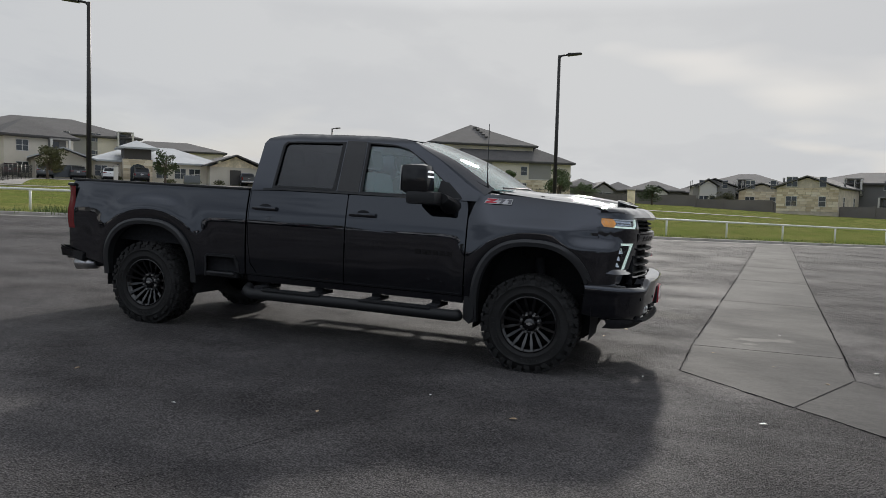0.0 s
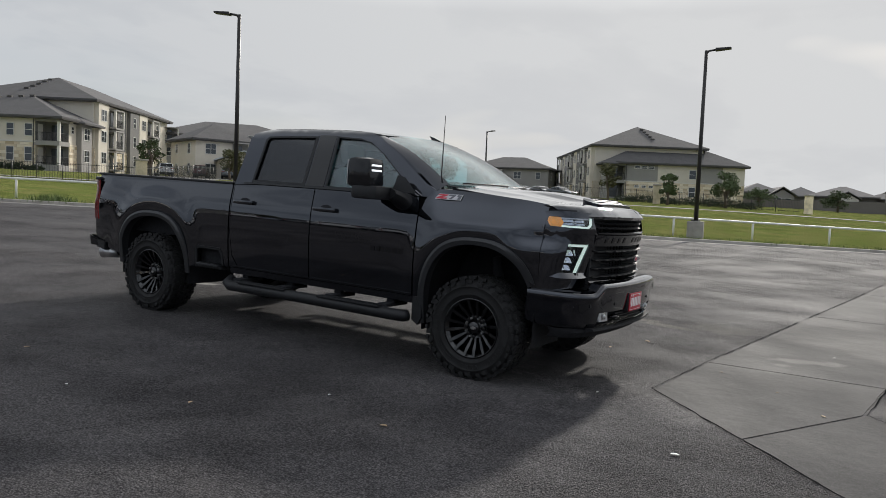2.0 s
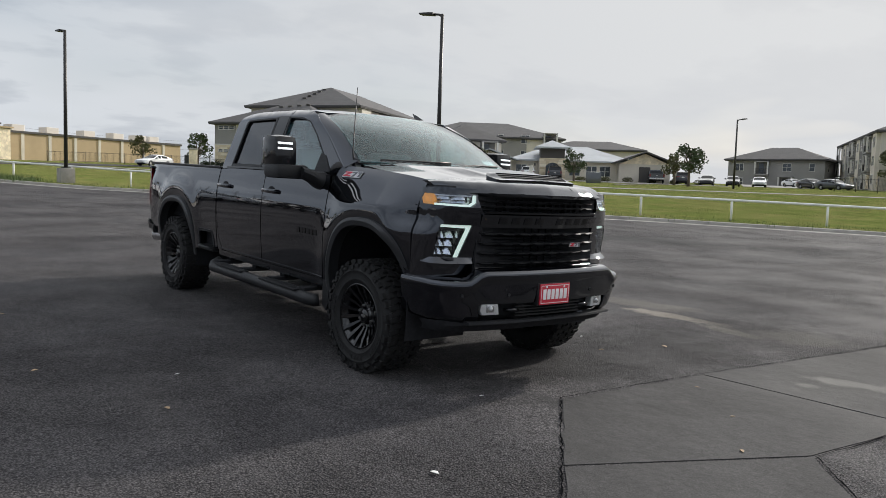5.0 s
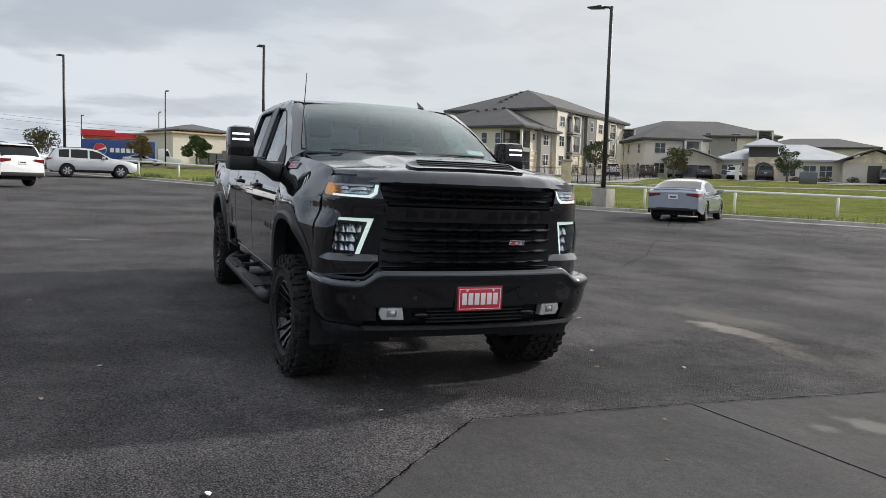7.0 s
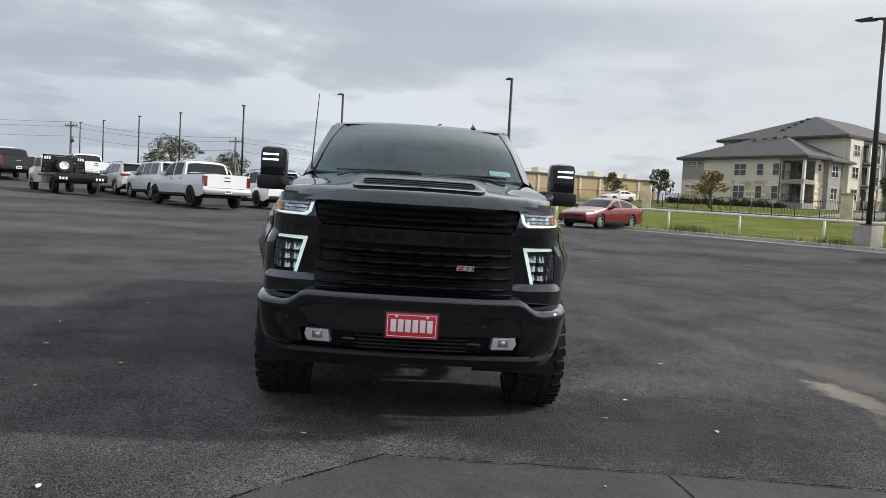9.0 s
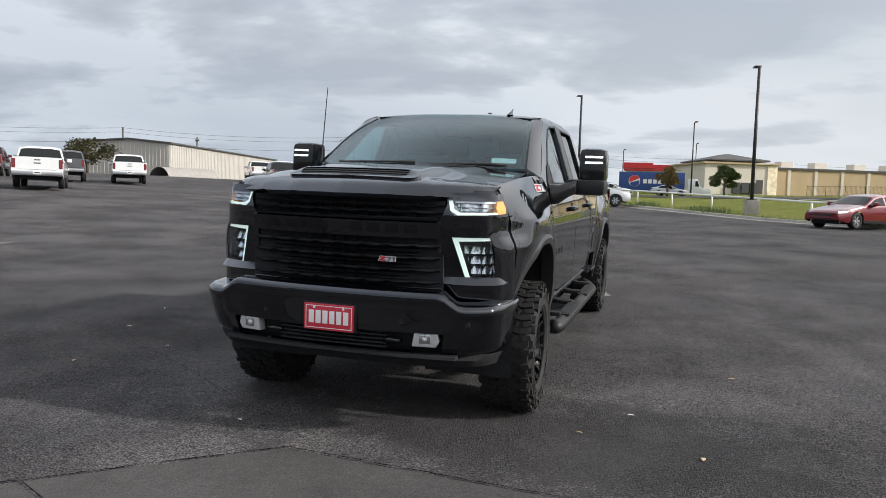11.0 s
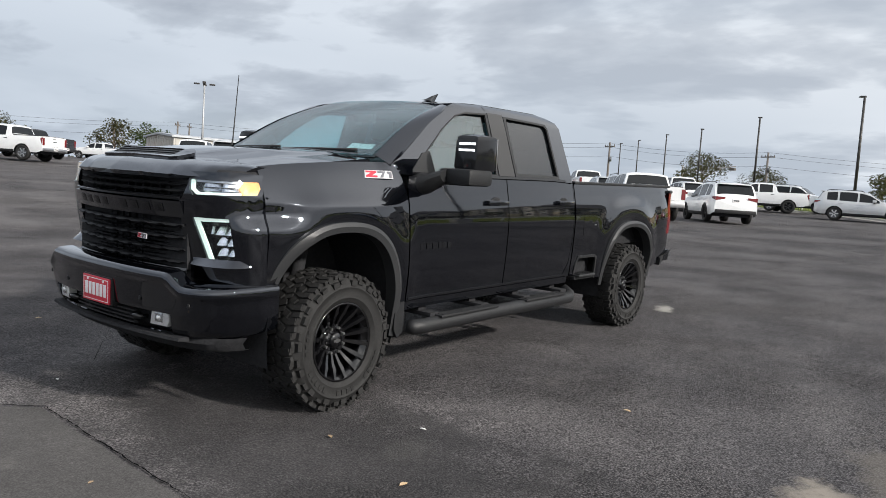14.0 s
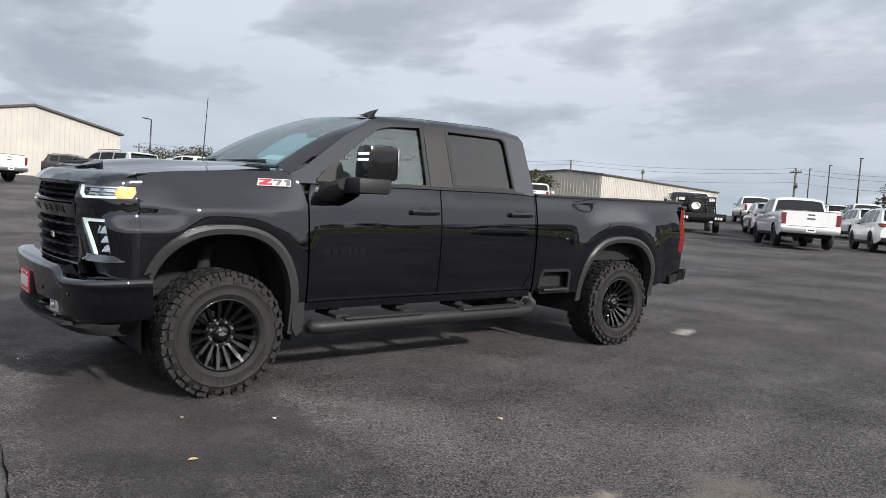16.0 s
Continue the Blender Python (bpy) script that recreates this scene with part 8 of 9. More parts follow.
    wrap = {"sedan": 0.42, "suv": 0.34, "big_suv": 0.16, "pickup": 0.14}[kind]
    for s in (1, -1):
        he = half(L) * 0.985
        lamp = part("tail_lamp", skin([(L - wrap, ze + hl * 0.8), (L - wrap * 0.5, ze + hl * 0.35), (L - 0.01, ze + 0.02), (L - 0.01, ze + hl), (L - wrap * 0.6, ze + hl * 0.98)], on_side(s, 0.008), (0, s, 0), 0.1, 0.012), RED_LENS, t)
        part("lamp_face", skin([(s * inn, ze + hl * (0.5 if kind in ("sedan", "suv") else 0.0)), (s * he, ze), (s * he, ze + hl * 0.96), (s * inn, ze + hl * 0.96)], lambda u, v: (-L / 2 - 0.010, u, v), (-1, 0, 0), 0.2, 0.012), RED_LENS, lamp)
        part("headlamp", skin([(0.03, zh), (0.34, zh + 0.04), (0.52, zh + 0.13), (0.30, zh + 0.13), (0.03, zh + 0.10)], on_side(s, 0.008), (0.6, s, 0), 0.1, 0.012), CHROME, t)
        xm = K["screen"][0] + 0.42
        part("door_mirror", new_box(fx(xm + 0.10), fx(xm - 0.10), min(s * (side(xm, shoulder(xm)) + 0.03), s * (W / 2 + 0.20)), max(s * (side(xm, shoulder(xm)) + 0.03), s * (W / 2 + 0.20)), shoulder(xm) + 0.04, shoulder(xm) + 0.20, bevel=0.035), paint, t)
        part("mirror_stalk", new_box(fx(xm + 0.04), fx(xm - 0.05), min(s * (W / 2 - 0.12), s * (W / 2 + 0.05)), max(s * (W / 2 - 0.12), s * (W / 2 + 0.05)), shoulder(xm) + 0.01, shoulder(xm) + 0.06, bevel=0.012), PLASTIC, t)
        for xh in (K["pillars"][0] - 0.12, K["pillars"][0] + 0.86):
            y = side(xh, shoulder(xh) - 0.11)
            part("door_handle", new_box(fx(xh) - 0.10, fx(xh) + 0.10, min(s * (y - 0.01), s * (y + 0.025)), max(s * (y - 0.01), s * (y + 0.025)), shoulder(xh) - 0.125, shoulder(xh) - 0.095, bevel=0.008), PLASTIC if kind == "pickup" else paint, t)
        part("sill_trim", skin([(K["ax"][0] + R + 0.07, sill), (K["ax"][1] - R - 0.07, sill), (K["ax"][1] - R - 0.07, sill + 0.10), (K["ax"][0] + R + 0.07, sill + 0.10)], on_side(s, 0.006), (0, s, 0), 0.5, 0.02), PLASTIC, t)
        for xd in ([K["pillars"][0], K["screen"][0] + 0.05] + ([K["pillars"][0] + 0.92] if kind in ("sedan", "pickup") else list(K["pillars"][1:]))):
            part("door_gap", skin([(xd - 0.004, sill + 0.12), (xd + 0.004, sill + 0.12), (xd + 0.004, shoulder(xd) - 0.01), (xd - 0.004, shoulder(xd) - 0.01)], on_side(s, 0.002), (0, s, 0), 0.3, 0.003), UNDER, body)
        for a in K["ax"]:
            w = new("wheel")
            w.parent = t
            w.matrix_local = pose(fx(a), s * (W / 2 - 0.135), R, 0, 0, 0 if s > 0 else 180)
            bm = bmesh.new()
            revolve(bm, [(R * 0.62, 0.10), (R * 0.70, 0.125), (R * 0.92, 0.12), (R, 0.08), (R, -0.08), (R * 0.92, -0.12), (R * 0.6, -0.10)], 24)
            part("tyre", bm, RUBBER, w)
            bm = bmesh.new()
            revolve(bm, [(0.0, 0.075), (R * 0.16, 0.085), (R * 0.2, 0.06), (R * 0.55, 0.03), (R * 0.62, 0.10), (R * 0.66, 0.10), (R * 0.66, -0.05), (0, -0.05)], 20)
            rim = part("rim", bm, GRILLE_BLACK if not wheels_bright else GREY_PAINT, w)
            for k in range(6):
                part("spoke", new_box(R * 0.10, R * 0.63, 0.055, 0.095, -0.030, 0.030, m=pose(0, 0, 0, 0, 60 * k, 0), bevel=0.008), STEEL if wheels_bright else RIM_BLACK, rim)
            part("arch_lining", prism([(fx(a) + (R + 0.06) * math.cos(q), R + (R + 0.06) * math.sin(q)) for q in np.linspace(0, math.pi, 9)], s * (W / 2 - 0.32), s * (W / 2 - 0.30)), UNDER, t, smooth=False)
    zn = top(0.0)
    part("grille", new_box(L / 2 - 0.06, L / 2 + 0.010, -W * 0.27, W * 0.27, zn - (0.13 if kind == "sedan" else 0.30), zn - 0.05, bevel=0.02), PLASTIC, t)
    part("lower_grille", new_box(L / 2 - 0.10, L / 2 + 0.008, -W * 0.30, W * 0.30, sill + 0.12, sill + 0.19, bevel=0.02), PLASTIC, t)
    chrome = kind == "pickup" and paint is not DARK_PAINT
    part("rear_bumper", new_box(-L / 2 - (0.10 if kind == "pickup" else 0.018), -L / 2 + 0.25, -half(L) + 0.02, half(L) - 0.02, sill + (0.08 if kind != "sedan" else 0.10), sill + (0.28 if kind == "pickup" else 0.24 if kind != "sedan" else 0.18), bevel=0.03), STEEL if chrome else PLASTIC, t, "bright steel bumper" if chrome else "")
    zp = {"sedan": 0.74, "suv": 0.88, "big_suv": 0.90, "pickup": 0.60}[kind]
    xp = -L / 2 - (0.106 if kind == "pickup" else 0.006)
    plate_ = part("number_plate", new_box(xp - 0.012, xp + 0.008, -0.155, 0.155, zp, zp + 0.15), WHITE_SIGN, t)
    part("bar", new_box(xp - 0.016, xp - 0.0125, -0.11, 0.11, zp + 0.045, zp + 0.10), GREY_PAINT, plate_)
    if kind == "pickup":
        part("bed_opening", new_box(-L / 2 + 0.08, fx(4.14), -W / 2 + 0.13, W / 2 - 0.13, 1.30, 1.368), UNDER, t)
        part("tailgate_line", new_box(-L / 2 - 0.006, -L / 2 + 0.02, -0.74, 0.74, 0.80, 0.812), UNDER, t)
        part("tailgate_emblem", new_box(-L / 2 - 0.012, -L / 2 + 0.01, -0.14, 0.14, 1.06, 1.11, bevel=0.01), GREY_PAINT if paint is WHITE_PAINT else STEEL, t)
        part("tailgate_handle", new_box(-L / 2 - 0.010, -L / 2 + 0.01, -0.12, 0.12, 1.20, 1.245, bevel=0.01), PLASTIC, t)
    elif kind == "sedan":
        part("tail_lip", loft([[(fx(4.62), y, top(4.62) - 0.012 * (y / 0.7) ** 2), (fx(4.80), y, top(4.72) + 0.030 - 0.03 * (y / 0.7) ** 2), (fx(4.82), y, top(4.80) + 0.004 - 0.03 * (y / 0.7) ** 2)] for y in np.linspace(-0.70, 0.70, 9)]), paint, t)
        part("lower_valance", new_box(-L / 2 - 0.012, -L / 2 + 0.2, -0.55, 0.55, 0.36, 0.455, bevel=0.03), PLASTIC, t)
    else:
        part("roof_lip", new_box(fx(K["rear"][0] + 0.16), fx(K["rear"][0] - 0.18), -W / 2 + 0.32, W / 2 - 0.32, top(K["rear"][0]) - 0.03, top(K["rear"][0]) + 0.012, bevel=0.012), paint, t)
        for s in (1, -1):
            bm = bmesh.new()
            y = crown(3.2)[2] - 0.06
            tube(bm, [(fx(2.45), s * y, top(2.45) - 0.02), (fx(2.6), s * y, top(2.6) + 0.03), (fx(4.2), s * y, top(4.2) + 0.03), (fx(4.35), s * y, top(4.35) - 0.02)], 0.018, 6)
            part("roof_rail", bm, PLASTIC, body)
    return t


def parked(kind, paint, x, y, heading, name, label, z=None, **kw):
    zz = (land_z(x, y) if off_kerb(x, y) > 0 else lot_z(x, y)) if z is None else z
    return vehicle(kind, paint, pose(x, y, zz + 0.01, 0, 0, heading), name, label, **kw)


# heading: degrees from +x, the way the nose points
parked("sedan", RED_PAINT, -26.6, 9.0, -46, "sedan", "deep red four-door sedan parked by the kerb")
parked("sedan", SILVER_BLUE, -12.6, 16.8, 128, "sedan", "silver-blue four-door sedan parked on the lot")
parked("pickup", WHITE_PAINT, -23.2, -9.3, 219, "pickup_truck", "white crew-cab pickup parked in a row", wheels_bright=False)
parked("suv", WHITE_PAINT, -26.8, -7.2, 216, "suv", "white crossover parked beside a pickup", wheels_bright=False)
parked("suv", SILVER_PAINT, -41.6, -3.9, 98, "suv", "silver crossover parked across the lot")
parked("big_suv", WHITE_PAINT, -29.0, -12.7, 217, "suv", "white full-size sport utility vehicle in the row")
parked("suv", SILVER_PAINT, -33.6, -16.2, 217, "suv", "silver sport utility vehicle in the row")
parked("pickup", WHITE_PAINT, -44.0, -23.0, 219, "pickup_truck", "white pickup farther along the row")
parked("pickup", DARK_PAINT, -40.0, -26.0, 219, "pickup_truck", "black pickup parked at the row's end")
parked("big_suv", WHITE_PAINT, -50.0, -9.6, 90, "van", "white high-roofed van parked beyond the crossovers")
parked("pickup", WHITE_PAINT, -45.5, -10.8, 288, "pickup_truck", "white cab-chassis pickup standing beyond the crossovers", wheels_bright=False)
parked("pickup", WHITE_PAINT, -48.5, -17.5, 219, "pickup_truck", "white pickup in the back row")
parked("suv", WHITE_PAINT, -38.5, -13.2, 219, "suv", "white crossover in the back row")
parked("suv", WHITE_PAINT, -52.5, -21.5, 219, "suv", "white crossover in the back row")
parked("pickup", WHITE_PAINT, -49, -31, 219, "pickup_truck", "white pickup in the back row")
parked("pickup", WHITE_PAINT, -55, -37, 219, "pickup_truck", "white pickup in the back row")
parked("big_suv", SILVER_PAINT, -17.2, -29.0, 222, "suv", "silver full-size sport utility vehicle, rear towards the lot")
parked("pickup", WHITE_PAINT, -19.2, -26.7, 222, "pickup_truck", "white crew-cab pickup, rear towards the lot")
parked("sedan", DARK_PAINT, -15.3, -31.2, 220, "coupe", "black coupe parked beside a sport utility vehicle")
parked("pickup", WHITE_PAINT, -22.5, -41.0, 222, "pickup_truck", "white pickup parked in the second row")
parked("pickup", MAROON_PAINT, -29.0, -41.0, 222, "pickup_truck", "maroon pickup parked in the second row")
parked("pickup", GREY_PAINT, -30.0, -35.6, 222, "pickup_truck", "grey pickup parked in the second row")
parked("pickup", WHITE_PAINT, -33.0, -33.5, 222, "pickup_truck", "white pickup parked in the row")
parked("big_suv", SILVER_PAINT, -4.6, -36.0, 290, "suv", "silver sport utility vehicle in the back row")
parked("pickup", WHITE_PAINT, 1.5, -39.5, 300, "pickup_truck", "white pickup parked near a metal building")
parked("pickup", WHITE_PAINT, -10.4, -40.8, 300, "pickup_truck", "white crew-cab pickup parked near a metal building")
parked("pickup", WHITE_PAINT, -14.0, -54.0, 150, "pickup_truck", "white pickup far down the lot")
parked("big_suv", WHITE_PAINT, -9.5, -49, 150, "suv", "white sport utility vehicle parked near a metal building")
parked("pickup", WHITE_PAINT, -35.5, -79.5, 300, "pickup_truck", "white pickup parked beyond a metal building")
parked("big_suv", DARK_PAINT, -38.5, -78.0, 60, "suv", "black full-size sport utility vehicle parked nose out")
parked("suv", SILVER_PAINT, -41.5, -76.5, 60, "suv", "silver crossover parked nose out beside a black vehicle")
parked("pickup", DARK_PAINT, -14.6, -48.5, 300, "pickup_truck", "dark pickup beside a white one")
parked("suv", DARK_PAINT, -7.5, -57, 150, "suv", "dark sport utility vehicle near a metal building")
# by the clubhouse and apartments
for q, (kk, pt, lb) in enumerate((("suv", DARK_PAINT, "dark sport utility vehicle"), ("suv", GREY_PAINT, "grey sport utility vehicle"), ("suv", DARK_PAINT, "black sport utility vehicle"), ("suv", WHITE_PAINT, "white crossover"), ("big_suv", DARK_PAINT, "large dark sport utility vehicle"))):
    x, y = -77 + q * 2.75, 65 + q * 2.55
    parked(kk, pt if q else MAROON_PAINT, x, y, 135, "suv", lb + " parked at the clubhouse" if q else "maroon sport utility vehicle parked at the clubhouse")
for q, (kk, pt, lb) in enumerate((("pickup", GREY_PAINT, "grey pickup"), ("suv", DARK_PAINT, "dark crossover"), ("sedan", DARK_PAINT, "dark sedan"), ("sedan", DARK_PAINT, "black sedan"), ("sedan", WHITE_PAINT, "white sedan"))):
    x, y = -56 + q * 2.4, 85 + q * 2.6
    parked(kk, pt, x, y, -60 if q > 1 else 130, "car", lb + " parked by the clubhouse porch")
parked("suv", SILVER_PAINT, -76.5, 58.5, 150, "suv", "silver crossover parked by the apartments")
parked("sedan", GREY_PAINT, -36.5, 96.0, -20, "sedan", "grey sedan parked beside the apartments")
parked("sedan", WHITE_PAINT, -45.5, 108, -30, "sedan", "white sedan parked beside the apartments")
parked("sedan", DARK_PAINT, -42.5, 102.5, -30, "sedan", "dark sedan parked beside the apartments")
parked("sedan", WHITE_PAINT, -56, 124, -30, "sedan", "white sedan parked beside the apartments")
parked("sedan", WHITE_PAINT, -86.5, 26.0, -60, "sedan", "white sedan parked beyond the fence")
parked("suv", WHITE_PAINT, -92, -7.0, 80, "suv", "white vehicle parked near the fuel station")
parked("sedan", SILVER_PAINT, -97, 0.2, 80, "sedan", "silver sedan parked near the fuel station")

# ---- flatbed work truck ----
m = pose(-28.4, -17.1, lot_z(-28.4, -17.1) + 0.01, 0, 0, 219) @ Matrix.Diagonal((1, 1, 0.86, 1))
fb = thing("flatbed_truck", m, "white cab work truck with black flatbed, rack and white spare wheel", "truck", "parked vehicles")
part("cab", prism([(0.6, 0.55), (0.6, 1.95), (0.9, 2.05), (1.7, 2.05), (2.25, 1.45), (3.1, 1.35), (3.2, 0.9), (3.15, 0.5)], -0.95, 0.95, bevel=0.06), WHITE_PAINT, fb)
for s in (1, -1):
    part("side_window", prism([(0.75, 1.42), (0.75, 1.92), (1.6, 1.92), (2.05, 1.45)], s * 0.945, s * 0.958), CAR_GLASS, fb, smooth=False)
part("windscreen", loft([[(2.24, -0.8, 1.50), (2.24, 0.8, 1.50)], [(1.76, 0.75, 2.02)[:1] + (-0.75, 2.02), (1.76, 0.75, 2.02)]]), CAR_GLASS, fb, smooth=False)
part("deck", new_box(-2.6, 0.35, -1.15, 1.15, 0.92, 1.08, bevel=0.02), GLOSS_BLACK, fb, "black steel flatbed deck")
part("deck_skirt", new_box(-2.62, -2.50, -1.15, 1.15, 0.66, 1.0, bevel=0.02), GLOSS_BLACK, fb)
for a, b, r in [((0.40, y, 1.05), (0.40, y * 0.92, 2.10), 0.045) for y in (-0.98, -0.5, 0.5, 0.98)] + [((0.40, -0.96, z), (0.40, 0.96, z), 0.04) for z in (1.2, 1.45, 1.65, 1.85, 2.10)]:
    bm = bmesh.new()
    tube(bm, [a, b], r, 6)
    part("rack_bar", bm, GLOSS_BLACK, fb, "black bar of the rack behind the cab")
part("rack_screen", new_box(0.38, 0.42, -0.9, 0.9, 1.1, 2.05), UNDER, fb)
for s in (1, -1):
    for k in range(3):
        part("rack_lamp", new_box(0.33, 0.36, min(s * (0.62 + k * 0.1), s * (0.69 + k * 0.1)), max(s * (0.62 + k * 0.1), s * (0.69 + k * 0.1)), 1.86, 2.02), WHITE_SIGN, fb)
        part("tail_marker", new_box(-2.64, -2.61, min(s * (0.62 + k * 0.13), s * (0.70 + k * 0.13)), max(s * (0.62 + k * 0.13), s * (0.70 + k * 0.13)), 0.74, 0.88), WHITE_SIGN, fb)
bm = bmesh.new()
revolve(bm, [(0.20, 0.1), (0.36, 0.1), (0.40, 0.05), (0.40, -0.1)], 24)
bmesh.ops.transform(bm, matrix=pose(0.22, 0.05, 1.55, 0, 0, 90), verts=bm.verts)
sp = part("spare_tyre", bm, RUBBER, fb)
bm = bmesh.new()
revolve(bm, [(0.0, 0.05), (0.07, 0.09), (0.08, 0.05), (0.16, 0.06), (0.21, 0.11), (0.23, 0.10)], 20)
bmesh.ops.transform(bm, matrix=pose(0.22, 0.05, 1.55, 0, 0, 90), verts=bm.verts)
part("spare_rim", bm, WHITE_SIGN, sp, "white steel spare rim")
for x in (-1.3, 2.45):
    for s in (1, -1):
        bm = bmesh.new()
        revolve(bm, [(0.0, 0.06), (0.24, 0.06), (0.26, 0.12), (0.38, 0.12), (0.41, 0.08), (0.41, -0.12), (0.2, -0.12)], 22)
        if s < 0:
            bmesh.ops.transform(bm, matrix=pose(0, 0, 0, 0, 0, 180), verts=bm.verts)
        bmesh.ops.translate(bm, verts=bm.verts, vec=(x, s * 0.85, 0.41))
        part("wheel", bm, RUBBER, fb)
part("chassis", new_box(-2.5, 3.0, -0.4, 0.4, 0.55, 0.75), UNDER, fb)

# ---- shops, fuel station, trailer ----
shop = thing("shop_building", pose(-131.5, 30, 3.6, 0, 0, 113), "long tan stucco shop building with flat parapets and rooftop units", "building")
part("wall", new_box(-17, 19, 0, 22, -2.5, 4.3), STUCCO_SHOP, shop, "tan stucco wall", smooth=False)
part("parapet_trim", new_box(-16, 19.2, -0.2, 0.2, 4.1, 4.45), TRIM_DARK, shop, smooth=False)
part("corner_block", new_box(-28, -16, -2, 14, -2.5, 4.7), STUCCO_TAN, shop, "taller tan corner block", smooth=False)
part("corner_cornice", new_box(-28.4, -15.6, -2.4, 14.4, 4.6, 4.85), STUCCO_SHOP, shop, smooth=False)
part("corner_roof", hip_roof(-25.5, -17.5, 0, 11, 5.2, 1.2, 0.9), SHINGLE, shop, "low hip roof", smooth=False)
part("corner_loft", new_box(-24.7, -18.3, 0.8, 10.2, 4.8, 5.2), STUCCO_TAN, shop, smooth=False)
part("pilaster", new_box(-17.6, -16.0, -2.15, -1.9, -2.5, 4.5), LIMESTONE, shop, smooth=False)
for x in (-12, -6, 1, 7, 12, 15):
    u_ = part("rooftop_unit", new_box(x, x + 2.2, 4, 6.2, 4.3, 5.7, bevel=0.05), TRIM_WHITE, shop, "pale rooftop air unit", smooth=False)
for k in range(7):
    part("wall_pier", new_box(-13 + k * 4.6, -12.5 + k * 4.6, -0.12, 0, -2.5, 4.1), STUCCO_TAN, shop, smooth=False)
for x in (-23.5, -22.0, -20.7):
    part("service_box", new_box(x, x + 1.1, -2.6, -2.0, 0, 1.7, bevel=0.03), GREY_PAINT, shop, smooth=False)
part("service_door", new_box(-19.4, -18.3, -2.08, -1.98, 0, 2.2), TRIM_DARK, shop, smooth=False)

st = thing("fuel_station_canopy", facing(-131, -1.5, 3.4), "flat red fuel station canopy on posts", "canopy")
part("fascia", new_box(-7, 7.5, 0, 10, 3.9, 5.0, bevel=0.05), CANOPY_RED, st, "glossy red fascia", smooth=False)
part("fascia_block", new_box(-7.3, -2, -0.2, 10.2, 4.3, 5.35, bevel=0.05), CANOPY_RED, st, smooth=False)
part("soffit", new_box(-6.8, 7.3, 0.2, 9.8, 3.80, 3.9), TRIM_WHITE, st, smooth=False)
for x in (-5, 5.5):
    for y in (2, 8):
        part("post", new_box(x - 0.25, x + 0.25, y - 0.25, y + 0.25, -2, 3.9), TRIM_WHITE, st, smooth=False)
part("kiosk", new_box(-6, 6, 11, 17, -2, 3.6), STUCCO_TAN, st, smooth=False)

tr = thing("box_trailer", facing(-110.7, -3.4, 2.3), "blue box trailer with a round white, red and blue mark", "trailer")
part("trailer_body", new_box(-4.2, 5.4, -1.2, 1.2, 1.1, 3.9, bevel=0.04), TRAILER_BLUE, tr, "blue painted trailer side")
def disc(bm, x, z, r, y, n=28, a0=0, a1=360):
    vs = [bm.verts.new((x + r * math.cos(radians(a)), y, z + r * math.sin(radians(a)))) for a in np.linspace(a0, a1, n)]
    f = bm.faces.new(vs)
    rr_ = bmesh.ops.extrude_face_region(bm, geom=[f])
    for g in rr_["geom"]:
        if isinstance(g, bmesh.types.BMVert):
            g.co.y -= 0.012
bm = bmesh.new()
disc(bm, -1.9, 2.55, 0.85, -1.205)
part("mark_round", bm, WHITE_SIGN, tr, smooth=False)
bm = bmesh.new()
disc(bm, -1.9, 2.60, 0.78, -1.22, a0=25, a1=205)
part("mark_upper", bm, CANOPY_RED, tr, smooth=False)
bm = bmesh.new()
disc(bm, -1.9, 2.48, 0.76, -1.22, a0=200, a1=372)
part("mark_lower", bm, TRAILER_BLUE, tr, smooth=False)
for k in range(5):
    x = -0.6 + k * 0.72
    part("bar", new_box(x, x + 0.52, -1.225, -1.2, 2.18, 2.80 if k < 4 else 3.0, bevel=0.005), WHITE_SIGN, tr, smooth=False)
for x in (2.9, 4.2):
    for y in (-1.0, 1.0):
        bm = bmesh.new()
        revolve(bm, [(0.0, 0.1), (0.48, 0.12), (0.5, 0.08), (0.5, -0.1)], 18)
        bmesh.ops.translate(bm, verts=bm.verts, vec=(x, y, 0.5))
        part("wheel", bm, RUBBER, tr)
part("landing_gear", new_box(-2.6, -2.3, -0.8, 0.8, 0, 1.1), UNDER, tr)
part("tractor", prism([(5.8, 0.5), (5.8, 2.9), (6.2, 3.0), (7.2, 3.0), (7.6, 1.8), (9.2, 1.6), (9.3, 0.5)], -1.1, 1.1, bevel=0.08), WHITE_PAINT, tr, "white tractor cab")
part("tractor_glass", prism([(6.9, 1.9), (6.9, 2.7), (7.2, 2.7), (7.5, 1.9)], -1.12, 1.12), CAR_GLASS, tr, smooth=False)

